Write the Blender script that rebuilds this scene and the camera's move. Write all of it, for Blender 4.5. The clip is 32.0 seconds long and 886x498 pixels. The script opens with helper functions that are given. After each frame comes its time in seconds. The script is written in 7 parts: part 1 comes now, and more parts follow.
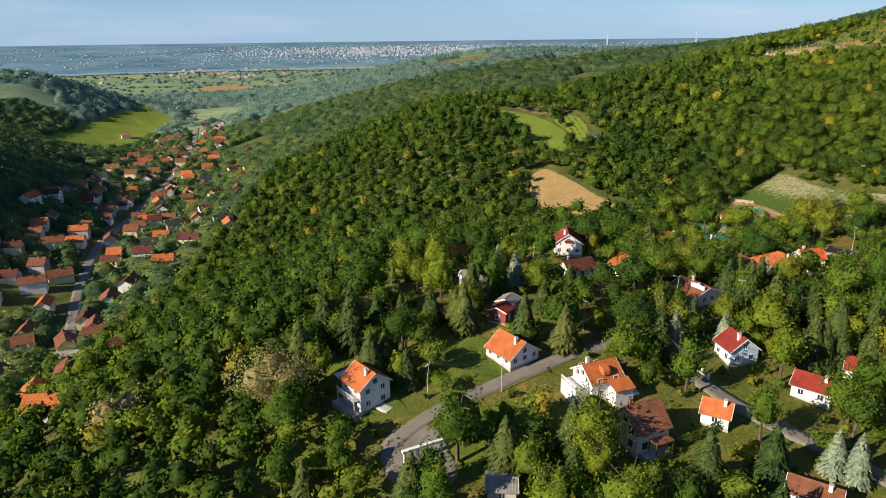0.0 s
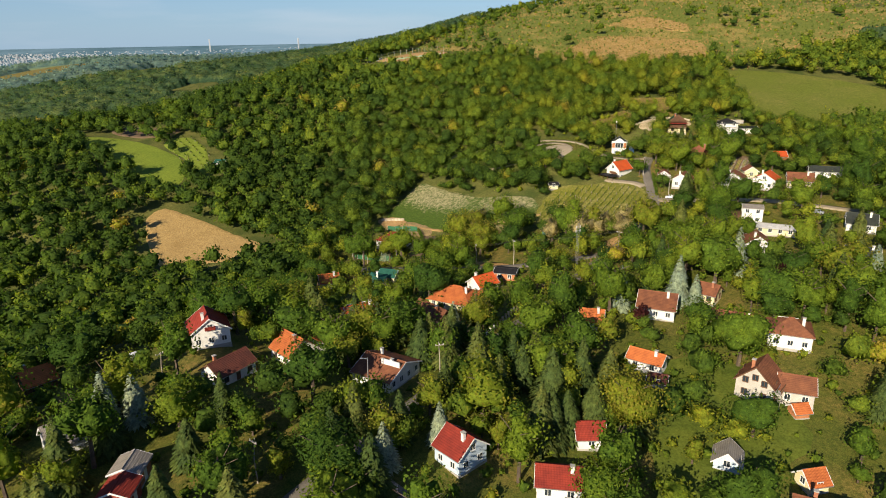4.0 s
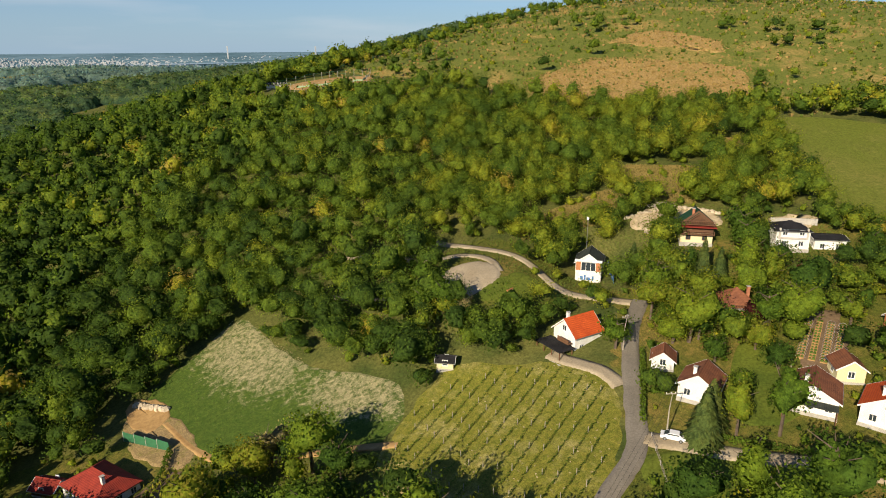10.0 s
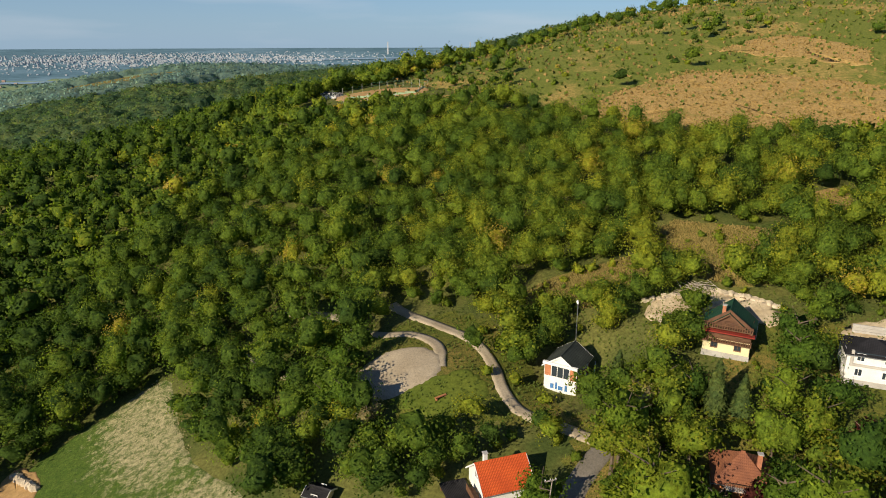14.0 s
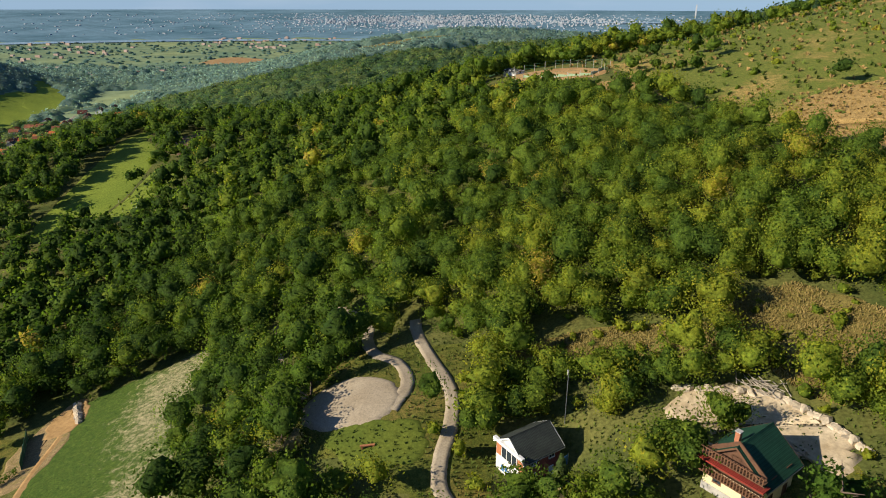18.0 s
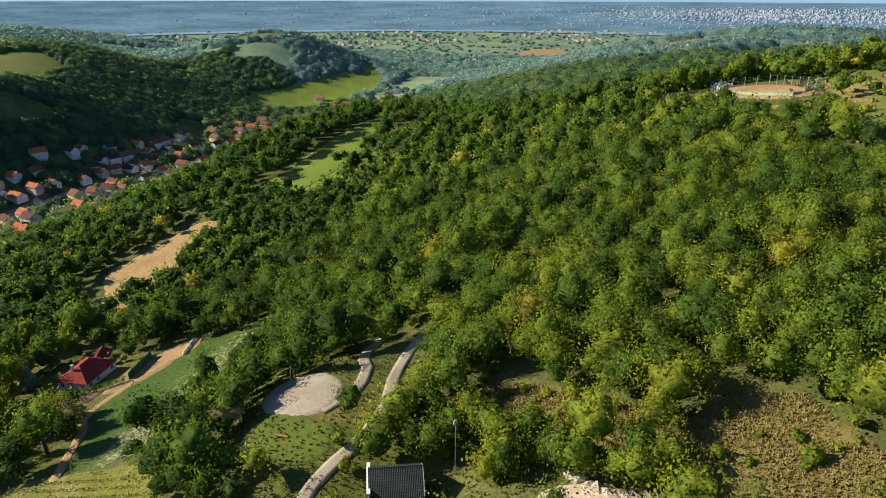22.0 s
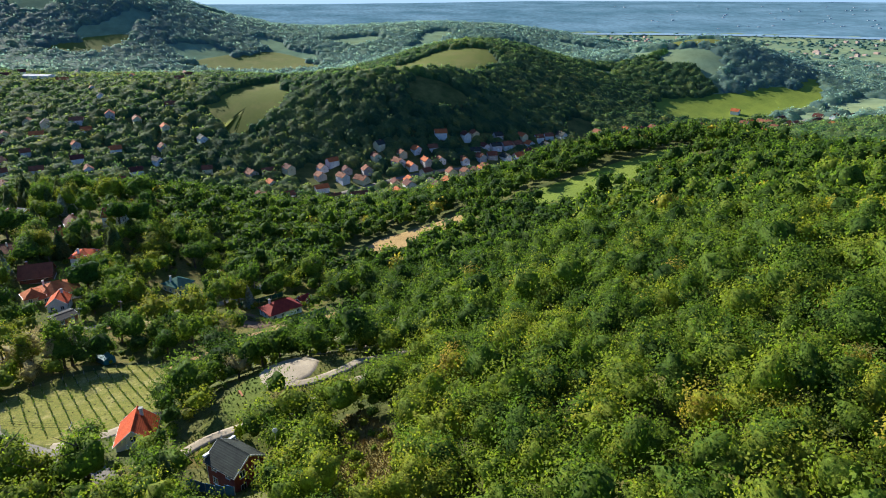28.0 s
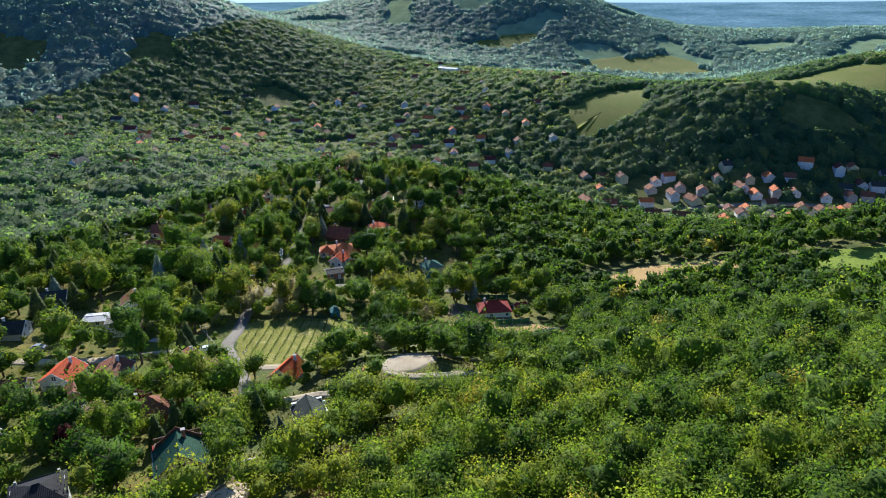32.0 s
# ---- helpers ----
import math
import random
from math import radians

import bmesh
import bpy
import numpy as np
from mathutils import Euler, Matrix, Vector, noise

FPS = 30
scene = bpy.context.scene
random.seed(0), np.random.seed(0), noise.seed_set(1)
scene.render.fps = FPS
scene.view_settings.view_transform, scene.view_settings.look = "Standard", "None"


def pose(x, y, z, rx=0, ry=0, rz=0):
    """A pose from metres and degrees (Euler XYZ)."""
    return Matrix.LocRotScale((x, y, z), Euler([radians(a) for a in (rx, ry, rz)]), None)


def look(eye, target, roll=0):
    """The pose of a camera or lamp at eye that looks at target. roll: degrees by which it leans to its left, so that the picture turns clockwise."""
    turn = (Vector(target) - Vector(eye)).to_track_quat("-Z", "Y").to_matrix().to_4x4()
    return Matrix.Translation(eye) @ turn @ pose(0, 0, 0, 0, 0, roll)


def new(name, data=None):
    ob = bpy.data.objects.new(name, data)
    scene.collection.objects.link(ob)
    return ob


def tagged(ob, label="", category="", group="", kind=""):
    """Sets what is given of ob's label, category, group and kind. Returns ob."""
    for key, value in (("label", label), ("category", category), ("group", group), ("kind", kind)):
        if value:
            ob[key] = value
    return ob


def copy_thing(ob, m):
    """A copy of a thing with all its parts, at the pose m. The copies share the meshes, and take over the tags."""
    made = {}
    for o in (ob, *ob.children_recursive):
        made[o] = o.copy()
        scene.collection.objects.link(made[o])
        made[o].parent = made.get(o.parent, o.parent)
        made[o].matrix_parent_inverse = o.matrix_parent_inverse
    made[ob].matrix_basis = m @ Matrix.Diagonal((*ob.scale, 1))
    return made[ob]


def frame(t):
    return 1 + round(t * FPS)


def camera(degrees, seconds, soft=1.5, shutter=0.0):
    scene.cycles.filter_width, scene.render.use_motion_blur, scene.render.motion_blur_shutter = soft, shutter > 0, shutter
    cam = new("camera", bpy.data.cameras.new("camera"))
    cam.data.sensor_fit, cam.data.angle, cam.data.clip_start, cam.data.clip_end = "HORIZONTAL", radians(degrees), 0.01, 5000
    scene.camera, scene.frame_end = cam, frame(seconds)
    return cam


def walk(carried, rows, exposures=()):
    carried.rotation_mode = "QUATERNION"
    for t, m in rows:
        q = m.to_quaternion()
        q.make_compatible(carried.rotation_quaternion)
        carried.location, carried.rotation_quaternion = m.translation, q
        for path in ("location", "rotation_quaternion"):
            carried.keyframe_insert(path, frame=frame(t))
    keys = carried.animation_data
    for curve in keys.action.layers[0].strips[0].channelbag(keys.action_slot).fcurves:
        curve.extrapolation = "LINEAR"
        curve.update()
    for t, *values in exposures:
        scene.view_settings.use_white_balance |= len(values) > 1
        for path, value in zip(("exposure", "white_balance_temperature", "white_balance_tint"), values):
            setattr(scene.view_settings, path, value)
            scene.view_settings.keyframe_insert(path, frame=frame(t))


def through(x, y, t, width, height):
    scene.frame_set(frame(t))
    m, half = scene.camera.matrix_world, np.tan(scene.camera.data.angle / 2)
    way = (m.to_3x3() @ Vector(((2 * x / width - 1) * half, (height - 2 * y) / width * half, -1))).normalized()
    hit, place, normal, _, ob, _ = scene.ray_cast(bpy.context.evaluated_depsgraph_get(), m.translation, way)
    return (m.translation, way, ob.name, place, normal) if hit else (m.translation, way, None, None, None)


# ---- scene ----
cam = camera(68.5, 32.0, soft=1.0)
METRES, EYE, TILT, LEAN, TURN = 540.0, 150.0, -18.0, 0.6, 0.0
ROWS = [
    (0.0, 0.0, 0.0, 0.0, 0.0, 0.0, 0.0),
    (0.5, -0.002, 0.0121, 0.0039, -7.52, -0.08, 2.58),
    (1.0, -0.0023, 0.0244, 0.008, -14.4, -0.45, 4.88),
    (1.5, -0.001, 0.0364, 0.0121, -19.45, -0.88, 6.51),
    (2.0, 0.0017, 0.0484, 0.0161, -23.36, -1.28, 7.7),
    (2.5, 0.0056, 0.0599, 0.0202, -26.02, -1.6, 8.51),
    (3.0, 0.0106, 0.0712, 0.0241, -27.93, -1.82, 9.09),
    (3.5, 0.0163, 0.0822, 0.0279, -29.58, -2.05, 9.56),
    (5.5, 0.0434, 0.1248, 0.0423, -33.72, -2.63, 10.56),
    (6.0, 0.051, 0.1351, 0.0458, -34.19, -2.67, 10.66),
    (6.5, 0.0609, 0.1483, 0.0504, -34.97, -2.81, 10.82),
    (7.0, 0.0799, 0.1724, 0.0585, -35.27, -2.79, 10.81),
    (7.5, 0.1007, 0.1971, 0.0669, -36.2, -2.88, 10.99),
    (8.0, 0.1246, 0.2189, 0.0746, -36.72, -2.84, 11.19),
    (8.5, 0.152, 0.2358, 0.0812, -35.75, -2.41, 10.97),
    (9.0, 0.1823, 0.2448, 0.0867, -34.84, -2.16, 10.56),
    (9.5, 0.2141, 0.2495, 0.0913, -32.14, -1.63, 9.74),
    (10.0, 0.2455, 0.2543, 0.096, -28.6, -1.19, 8.59),
    (10.5, 0.2651, 0.2579, 0.0992, -26.37, -0.96, 7.91),
    (11.0, 0.2781, 0.2606, 0.1014, -24.82, -0.86, 7.44),
    (11.5, 0.2909, 0.2638, 0.1039, -23.45, -0.72, 7.01),
    (12.0, 0.3036, 0.2673, 0.1064, -22.21, -0.62, 6.62),
    (12.5, 0.3163, 0.2711, 0.1091, -20.96, -0.53, 6.24),
    (13.0, 0.3289, 0.2751, 0.1117, -19.66, -0.41, 5.83),
    (13.5, 0.3413, 0.2793, 0.1147, -17.86, -0.27, 5.26),
    (14.0, 0.3536, 0.2841, 0.1176, -15.43, -0.1, 4.47),
    (14.5, 0.3658, 0.2894, 0.1206, -12.52, 0.08, 3.49),
    (15.0, 0.378, 0.2949, 0.1236, -9.43, 0.32, 2.51),
    (15.5, 0.3906, 0.2993, 0.1261, -6.22, 0.42, 1.45),
    (17.5, 0.441, 0.3095, 0.1346, 5.35, -2.72, -2.48),
    (18.0, 0.454, 0.3123, 0.137, 8.7, -2.94, -3.6),
    (18.5, 0.4667, 0.3156, 0.1392, 12.59, -3.26, -4.83),
    (19.0, 0.4794, 0.3195, 0.1418, 16.13, -3.71, -5.94),
    (19.5, 0.492, 0.3238, 0.1445, 19.46, -4.15, -6.95),
    (20.0, 0.5042, 0.329, 0.1476, 22.79, -4.69, -7.87),
    (20.5, 0.5159, 0.3346, 0.1507, 25.98, -5.26, -8.8),
    (21.0, 0.5273, 0.3412, 0.1541, 29.07, -5.85, -9.61),
    (21.5, 0.5387, 0.3478, 0.1576, 32.16, -6.41, -10.4),
    (22.0, 0.5498, 0.3547, 0.1609, 35.35, -7.11, -11.26),
    (22.5, 0.5607, 0.3621, 0.1647, 38.39, -7.83, -11.96),
    (23.0, 0.5709, 0.3698, 0.1684, 41.24, -8.39, -12.61),
    (23.5, 0.5783, 0.3794, 0.1727, 44.87, -9.16, -13.35),
    (24.0, 0.5843, 0.3899, 0.1772, 48.07, -9.76, -13.95),
    (24.5, 0.5904, 0.4006, 0.1821, 51.1, -10.46, -14.56),
    (25.0, 0.5967, 0.4113, 0.1868, 54.54, -11.38, -15.15),
    (25.5, 0.6033, 0.4218, 0.1917, 58.36, -12.28, -15.81),
    (27.5, 0.6301, 0.4645, 0.2116, 70.13, -15.92, -17.24),
    (28.0, 0.6353, 0.4758, 0.2169, 75.7, -17.65, -17.6),
    (28.5, 0.6389, 0.4877, 0.222, 80.52, -19.13, -17.83),
    (29.0, 0.6414, 0.4997, 0.2274, 84.97, -20.55, -17.92),
    (29.5, 0.6432, 0.5115, 0.2338, 90.94, -22.5, -17.86),
    (30.0, 0.6442, 0.5235, 0.2408, 97.04, -24.35, -17.59),
    (30.5, 0.6443, 0.5355, 0.2476, 100.89, -25.51, -17.31),
    (31.0, 0.6433, 0.5474, 0.2546, 104.58, -26.66, -16.93),
    (31.5, 0.6413, 0.5594, 0.2613, 108.51, -27.82, -16.53),
    (32.0, 0.6387, 0.5711, 0.2678, 112.18, -28.83, -16.07),
]
walk(cam, [(t, pose(0, 0, EYE, TILT, LEAN, TURN) @ pose(METRES * x, METRES * y, METRES * z, 90 + pitch, roll, yaw)) for t, x, y, z, yaw, pitch, roll in ROWS],
     exposures=[(0.0, 0.7, 6800, 10), (3.5, 0.56, 7100, 9), (8.0, 0.52, 7400, 9), (15.0, 0.38, 7000, 9), (19.0, 0.58, 6600, 9), (25.0, 0.9, 6100, 8), (32.0, 1.05, 5600, 7)])

# ---- sky and sun ----
SUN_FROM = Vector((-0.87, -0.49, 0.0)).normalized()
SUN_HEIGHT = radians(26)
world = bpy.data.worlds.new("sky")
scene.world = world
world.use_nodes = True
wn = world.node_tree
sky = wn.nodes.new("ShaderNodeTexSky")
sky.sky_type, sky.sun_disc = "NISHITA", False
sky.sun_elevation = SUN_HEIGHT
sky.sun_rotation = math.atan2(SUN_FROM.x, SUN_FROM.y)
sky.air_density, sky.dust_density, sky.ozone_density = 1.0, 0.25, 3.0
# thin bands of bright cloud low over the horizon
geo_w = wn.nodes.new("ShaderNodeTexCoord")
stretch = wn.nodes.new("ShaderNodeMapping")
stretch.inputs["Scale"].default_value = (2.0, 2.0, 14.0)
cloud = wn.nodes.new("ShaderNodeTexNoise")
cloud.inputs["Scale"].default_value, cloud.inputs["Detail"].default_value = 1.6, 6
cloud_ramp = wn.nodes.new("ShaderNodeValToRGB")
cloud_ramp.color_ramp.elements[0].position, cloud_ramp.color_ramp.elements[1].position = 0.50, 0.78
cloud_mix = wn.nodes.new("ShaderNodeMix")
cloud_mix.data_type = "RGBA"
cloud_amount = wn.nodes.new("ShaderNodeMath")
cloud_amount.operation = "MULTIPLY"
cloud_amount.inputs[1].default_value = 0.30
cloud_mix.inputs["B"].default_value = (6.6, 7.1, 8.4, 1)
wn.links.new(geo_w.outputs["Generated"], stretch.inputs["Vector"])
wn.links.new(stretch.outputs["Vector"], cloud.inputs["Vector"])
wn.links.new(cloud.outputs["Fac"], cloud_ramp.inputs["Fac"])
wn.links.new(cloud_ramp.outputs["Color"], cloud_amount.inputs[0])
wn.links.new(cloud_amount.outputs["Value"], cloud_mix.inputs["Factor"])
cool = wn.nodes.new("ShaderNodeMix")
cool.data_type, cool.blend_type = "RGBA", "MULTIPLY"
cool.inputs["Factor"].default_value, cool.inputs["B"].default_value = 1.0, (0.48, 0.69, 1.02, 1)
wn.links.new(sky.outputs["Color"], cool.inputs["A"])
# the air turns bluer down at the horizon
parts_w = wn.nodes.new("ShaderNodeSeparateXYZ")
wn.links.new(geo_w.outputs["Generated"], parts_w.inputs["Vector"])
low_w = wn.nodes.new("ShaderNodeMapRange")
low_w.inputs["From Min"].default_value, low_w.inputs["From Max"].default_value = 0.0, 0.16
low_w.inputs["To Min"].default_value, low_w.inputs["To Max"].default_value = 0.7, 0.0
wn.links.new(parts_w.outputs["Z"], low_w.inputs["Value"])
air = wn.nodes.new("ShaderNodeMix")
air.data_type = "RGBA"
air.inputs["B"].default_value = (3.3, 5.0, 7.4, 1)
wn.links.new(low_w.outputs["Result"], air.inputs["Factor"])
wn.links.new(cool.outputs["Result"], air.inputs["A"])
wn.links.new(air.outputs["Result"], cloud_mix.inputs["A"])
wn.links.new(cloud_mix.outputs["Result"], wn.nodes["Background"].inputs["Color"])
wn.nodes["Background"].inputs["Strength"].default_value = 0.075

sun = new("sun", bpy.data.lights.new("sun", "SUN"))
sun.data.energy, sun.data.angle, sun.data.color = 5.0, radians(0.6), (1.0, 0.90, 0.74)
sun.matrix_world = look((0, 0, 400), Vector((0, 0, 400)) - SUN_FROM * math.cos(SUN_HEIGHT) - Vector((0, 0, math.sin(SUN_HEIGHT))))

# ---- materials ----
def nodes_of(name):
    m = bpy.data.materials.new(name)
    m.use_nodes = True
    return m, m.node_tree, m.node_tree.nodes["Principled BSDF"]


def noise_node(tree, scale, detail=5.0, rough=0.55, coord="Object", stretch=None):
    tc = tree.nodes.new("ShaderNodeTexCoord")
    out = tc.outputs[coord]
    if stretch:
        mp = tree.nodes.new("ShaderNodeMapping")
        mp.inputs["Scale"].default_value = stretch
        tree.links.new(out, mp.inputs["Vector"])
        out = mp.outputs["Vector"]
    n = tree.nodes.new("ShaderNodeTexNoise")
    n.inputs["Scale"].default_value, n.inputs["Detail"].default_value, n.inputs["Roughness"].default_value = scale, detail, rough
    tree.links.new(out, n.inputs["Vector"])
    return n


def ramp_node(tree, source, stops):
    r = tree.nodes.new("ShaderNodeValToRGB")
    els = r.color_ramp.elements
    while len(els) < len(stops):
        els.new(0.5)
    for e, (p, c) in zip(els, stops):
        e.position, e.color = p, (*c, 1)
    tree.links.new(source, r.inputs["Fac"])
    return r


def mix_node(tree, kind, fac, a, b):
    m = tree.nodes.new("ShaderNodeMix")
    m.data_type, m.blend_type = "RGBA", kind
    for value, key in ((fac, "Factor"), (a, "A"), (b, "B")):
        if hasattr(value, "links"):
            tree.links.new(value, m.inputs[key])
        else:
            m.inputs[key].default_value = value if key == "Factor" else (*value, 1)
    return m.outputs["Result"]


def bump_to(tree, bsdf, height, strength, distance):
    b = tree.nodes.new("ShaderNodeBump")
    b.inputs["Strength"].default_value, b.inputs["Distance"].default_value = strength, distance
    tree.links.new(height, b.inputs["Height"])
    tree.links.new(b.outputs["Normal"], bsdf.inputs["Normal"])


def surface(name, light, dark, scale=1.0, rough=0.8, fine=12.0, bump=0.2, metal=0.0, spec=0.3, each=0.0, stretch=None, coord="Object", vivid=0.24):
    """Two colours mingled by broad stains and fine grain, with relief; each: how far single pieces differ."""
    m, tree, bsdf = nodes_of(name)
    broad, grain = noise_node(tree, scale, 4, coord=coord), noise_node(tree, fine, 6, 0.7, coord, stretch)
    base = ramp_node(tree, broad.outputs["Fac"], [(0.32, dark), (0.68, light)]).outputs["Color"]
    speck = ramp_node(tree, grain.outputs["Fac"], [(0.34, (1 - vivid,) * 3), (0.66, (1 + vivid * 0.75,) * 3)]).outputs["Color"]
    col = mix_node(tree, "MULTIPLY", 1.0, base, speck)
    if each:
        info = tree.nodes.new("ShaderNodeObjectInfo")
        shade = ramp_node(tree, info.outputs["Random"], [(0, (1 - each,) * 3), (1, (1 + each,) * 3)]).outputs["Color"]
        col = mix_node(tree, "MULTIPLY", 1.0, col, shade)
    tree.links.new(col, bsdf.inputs["Base Color"])
    bsdf.inputs["Roughness"].default_value, bsdf.inputs["Metallic"].default_value = rough, metal
    bsdf.inputs["Specular IOR Level"].default_value = spec
    bump_to(tree, bsdf, grain.outputs["Fac"], bump, 0.05)
    return m


def leafy(name, stops, glow=(0.5, 0.62, 0.08), through=0.45, tint="tint", rough=0.7, grain=1.25, depth=0.5):
    """Leaves: each tree has its tone, each clump differs a little, and some light comes through."""
    m, tree, bsdf = nodes_of(name)
    at = tree.nodes.new("ShaderNodeAttribute")
    at.attribute_name = "tint"
    tone = at.outputs["Fac"]
    if tint == "object":
        add = tree.nodes.new("ShaderNodeMath")
        add.operation = "ADD"
        tree.links.new(tree.nodes.new("ShaderNodeObjectInfo").outputs["Random"], add.inputs[0])
        tree.links.new(tone, add.inputs[1])
        tone = add.outputs["Value"]
    col = ramp_node(tree, tone, stops).outputs["Color"]
    broad, twigs = noise_node(tree, grain * 0.3, 3, 0.6), noise_node(tree, grain, 5, 0.75)
    col = mix_node(tree, "MULTIPLY", 1.0, col, ramp_node(tree, broad.outputs["Fac"], [(0.34, (0.80, 0.86, 0.92)), (0.66, (1.22, 1.16, 0.98))]).outputs["Color"])
    lo, hi = 1 - depth, 1 + depth
    col = mix_node(tree, "MULTIPLY", 1.0, col, ramp_node(tree, twigs.outputs["Fac"], [(0.36, (lo, lo, lo)), (0.64, (hi, hi, hi * 0.94))]).outputs["Color"])
    bump_to(tree, bsdf, twigs.outputs["Fac"], 0.7, 0.3)
    tree.links.new(col, bsdf.inputs["Base Color"])
    bsdf.inputs["Roughness"].default_value, bsdf.inputs["Specular IOR Level"].default_value = rough, 0.06
    tr = tree.nodes.new("ShaderNodeBsdfTranslucent")
    tree.links.new(mix_node(tree, "MULTIPLY", 0.5, mix_node(tree, "ADD", 0.35, col, col), (glow[0] * 2, glow[1] * 2, glow[2] * 2)), tr.inputs["Color"])
    mx = tree.nodes.new("ShaderNodeMixShader")
    mx.inputs["Fac"].default_value = through
    tree.links.new(bsdf.outputs["BSDF"], mx.inputs[1])
    tree.links.new(tr.outputs["BSDF"], mx.inputs[2])
    tree.links.new(mx.outputs["Shader"], tree.nodes["Material Output"].inputs["Surface"])
    return m


GREENS = [(0.0, (0.047, 0.086, 0.018)), (0.3, (0.096, 0.152, 0.024)), (0.55, (0.162, 0.212, 0.028)), (0.78, (0.245, 0.256, 0.030)), (0.93, (0.335, 0.285, 0.036)), (1.0, (0.36, 0.26, 0.070))]
GARDEN_GREENS = [(0.0, (0.046, 0.092, 0.018)), (0.35, (0.092, 0.155, 0.022)), (0.7, (0.155, 0.212, 0.026)), (0.93, (0.195, 0.215, 0.026)), (1.0, (0.22, 0.20, 0.035))]
# valley greens with a little blue haze mixed into the colour
HAZED_MID_GREENS = [(0.0, (0.046, 0.094, 0.058)), (0.4, (0.085, 0.148, 0.078)), (0.8, (0.175, 0.225, 0.090)), (1.0, (0.25, 0.26, 0.10))]
leaf = leafy("leaves", GREENS)
# far greens made pale and blue: aerial haze painted into the leaves
HAZED_FAR_GREENS = [(0.0, (0.14, 0.225, 0.235)), (0.4, (0.185, 0.275, 0.255)), (0.8, (0.25, 0.325, 0.25)), (1.0, (0.30, 0.35, 0.24))]
leaf_mid_hazed = leafy("valley_leaves_hazed", HAZED_MID_GREENS, through=0.58, grain=1.3)
leaf_far_hazed = leafy("distant_leaves_hazed", HAZED_FAR_GREENS, glow=(0.5, 0.62, 0.5), through=0.6, grain=0.9, depth=0.35)
leaf_garden = leafy("garden_leaves", GARDEN_GREENS, tint="object")
needle = leafy("needles", [(0, (0.040, 0.072, 0.024)), (0.6, (0.078, 0.108, 0.032)), (1, (0.125, 0.140, 0.040))], through=0.25, tint="object")
needle_blue = leafy("silver_needles", [(0, (0.16, 0.21, 0.16)), (1, (0.22, 0.26, 0.19))], through=0.05, tint="object")
leaf_pale = leafy("blossoming_leaves", [(0, (0.28, 0.235, 0.115)), (1, (0.38, 0.31, 0.165))], tint="object")
leaf_purple = leafy("purple_leaves", [(0, (0.045, 0.014, 0.016)), (1, (0.07, 0.02, 0.02))], glow=(0.4, 0.1, 0.1), tint="object")
bark = surface("bark", (0.16, 0.12, 0.085), (0.07, 0.052, 0.04), 0.8, 0.95, 9, 0.6, stretch=(3, 3, 0.6))

grass = surface("grass", (0.145, 0.140, 0.040), (0.055, 0.076, 0.019), 0.09, 0.95, 1.6, 0.5, spec=0.1, vivid=0.42)
lawn = surface("lawn", (0.125, 0.15, 0.023), (0.065, 0.096, 0.015), 0.14, 0.95, 1.8, 0.4, spec=0.1, vivid=0.34)
near_tuft = surface("golden_stalks", (0.29, 0.215, 0.075), (0.19, 0.15, 0.048), 0.25, 0.95, 3, 0.3, spec=0.1)
dry_tuft = surface("tawny_stalks", (0.34, 0.225, 0.085), (0.22, 0.16, 0.055), 0.15, 0.95, 3, 0.3, spec=0.1)
field_grass = surface("field_grass", (0.20, 0.25, 0.034), (0.14, 0.19, 0.026), 0.05, 0.95, 1.4, 0.4, spec=0.1, vivid=0.34)
soil = surface("orange_soil", (0.42, 0.27, 0.12), (0.30, 0.18, 0.075), 0.06, 0.95, 0.9, 0.4, spec=0.1)
soil_dark = surface("tilled_soil", (0.20, 0.135, 0.085), (0.12, 0.085, 0.05), 0.2, 0.95, 1.5, 0.6, spec=0.1)
gravel = surface("gravel", (0.40, 0.335, 0.24), (0.29, 0.235, 0.16), 0.15, 0.95, 3, 0.3, spec=0.15)
chalk = surface("chalky_earth", (0.54, 0.445, 0.31), (0.36, 0.275, 0.165), 0.2, 0.95, 1.4, 0.6, spec=0.1)
asphalt = surface("worn_asphalt", (0.215, 0.19, 0.155), (0.145, 0.128, 0.105), 0.12, 0.9, 3, 0.2, spec=0.25)

# haze by base colour: paler farmland, bluer plain, blue-grey city walls
far_land_hazed = surface("distant_farmland_hazed", (0.25, 0.30, 0.15), (0.14, 0.215, 0.14), 0.006, 1.0, 0.03, 0.0, spec=0.0)
far_plain_hazed = surface("distant_plain_hazed", (0.165, 0.27, 0.33), (0.085, 0.165, 0.205), 0.0035, 1.0, 0.02, 0.0, spec=0.0, stretch=(1, 2.2, 1))
city_wall_hazed = surface("distant_city_walls_hazed", (0.58, 0.58, 0.58), (0.33, 0.38, 0.42), 0.02, 0.9, 0.05, 0.0, spec=0.0)
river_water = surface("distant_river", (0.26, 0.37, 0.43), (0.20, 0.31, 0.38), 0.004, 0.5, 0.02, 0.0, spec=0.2)


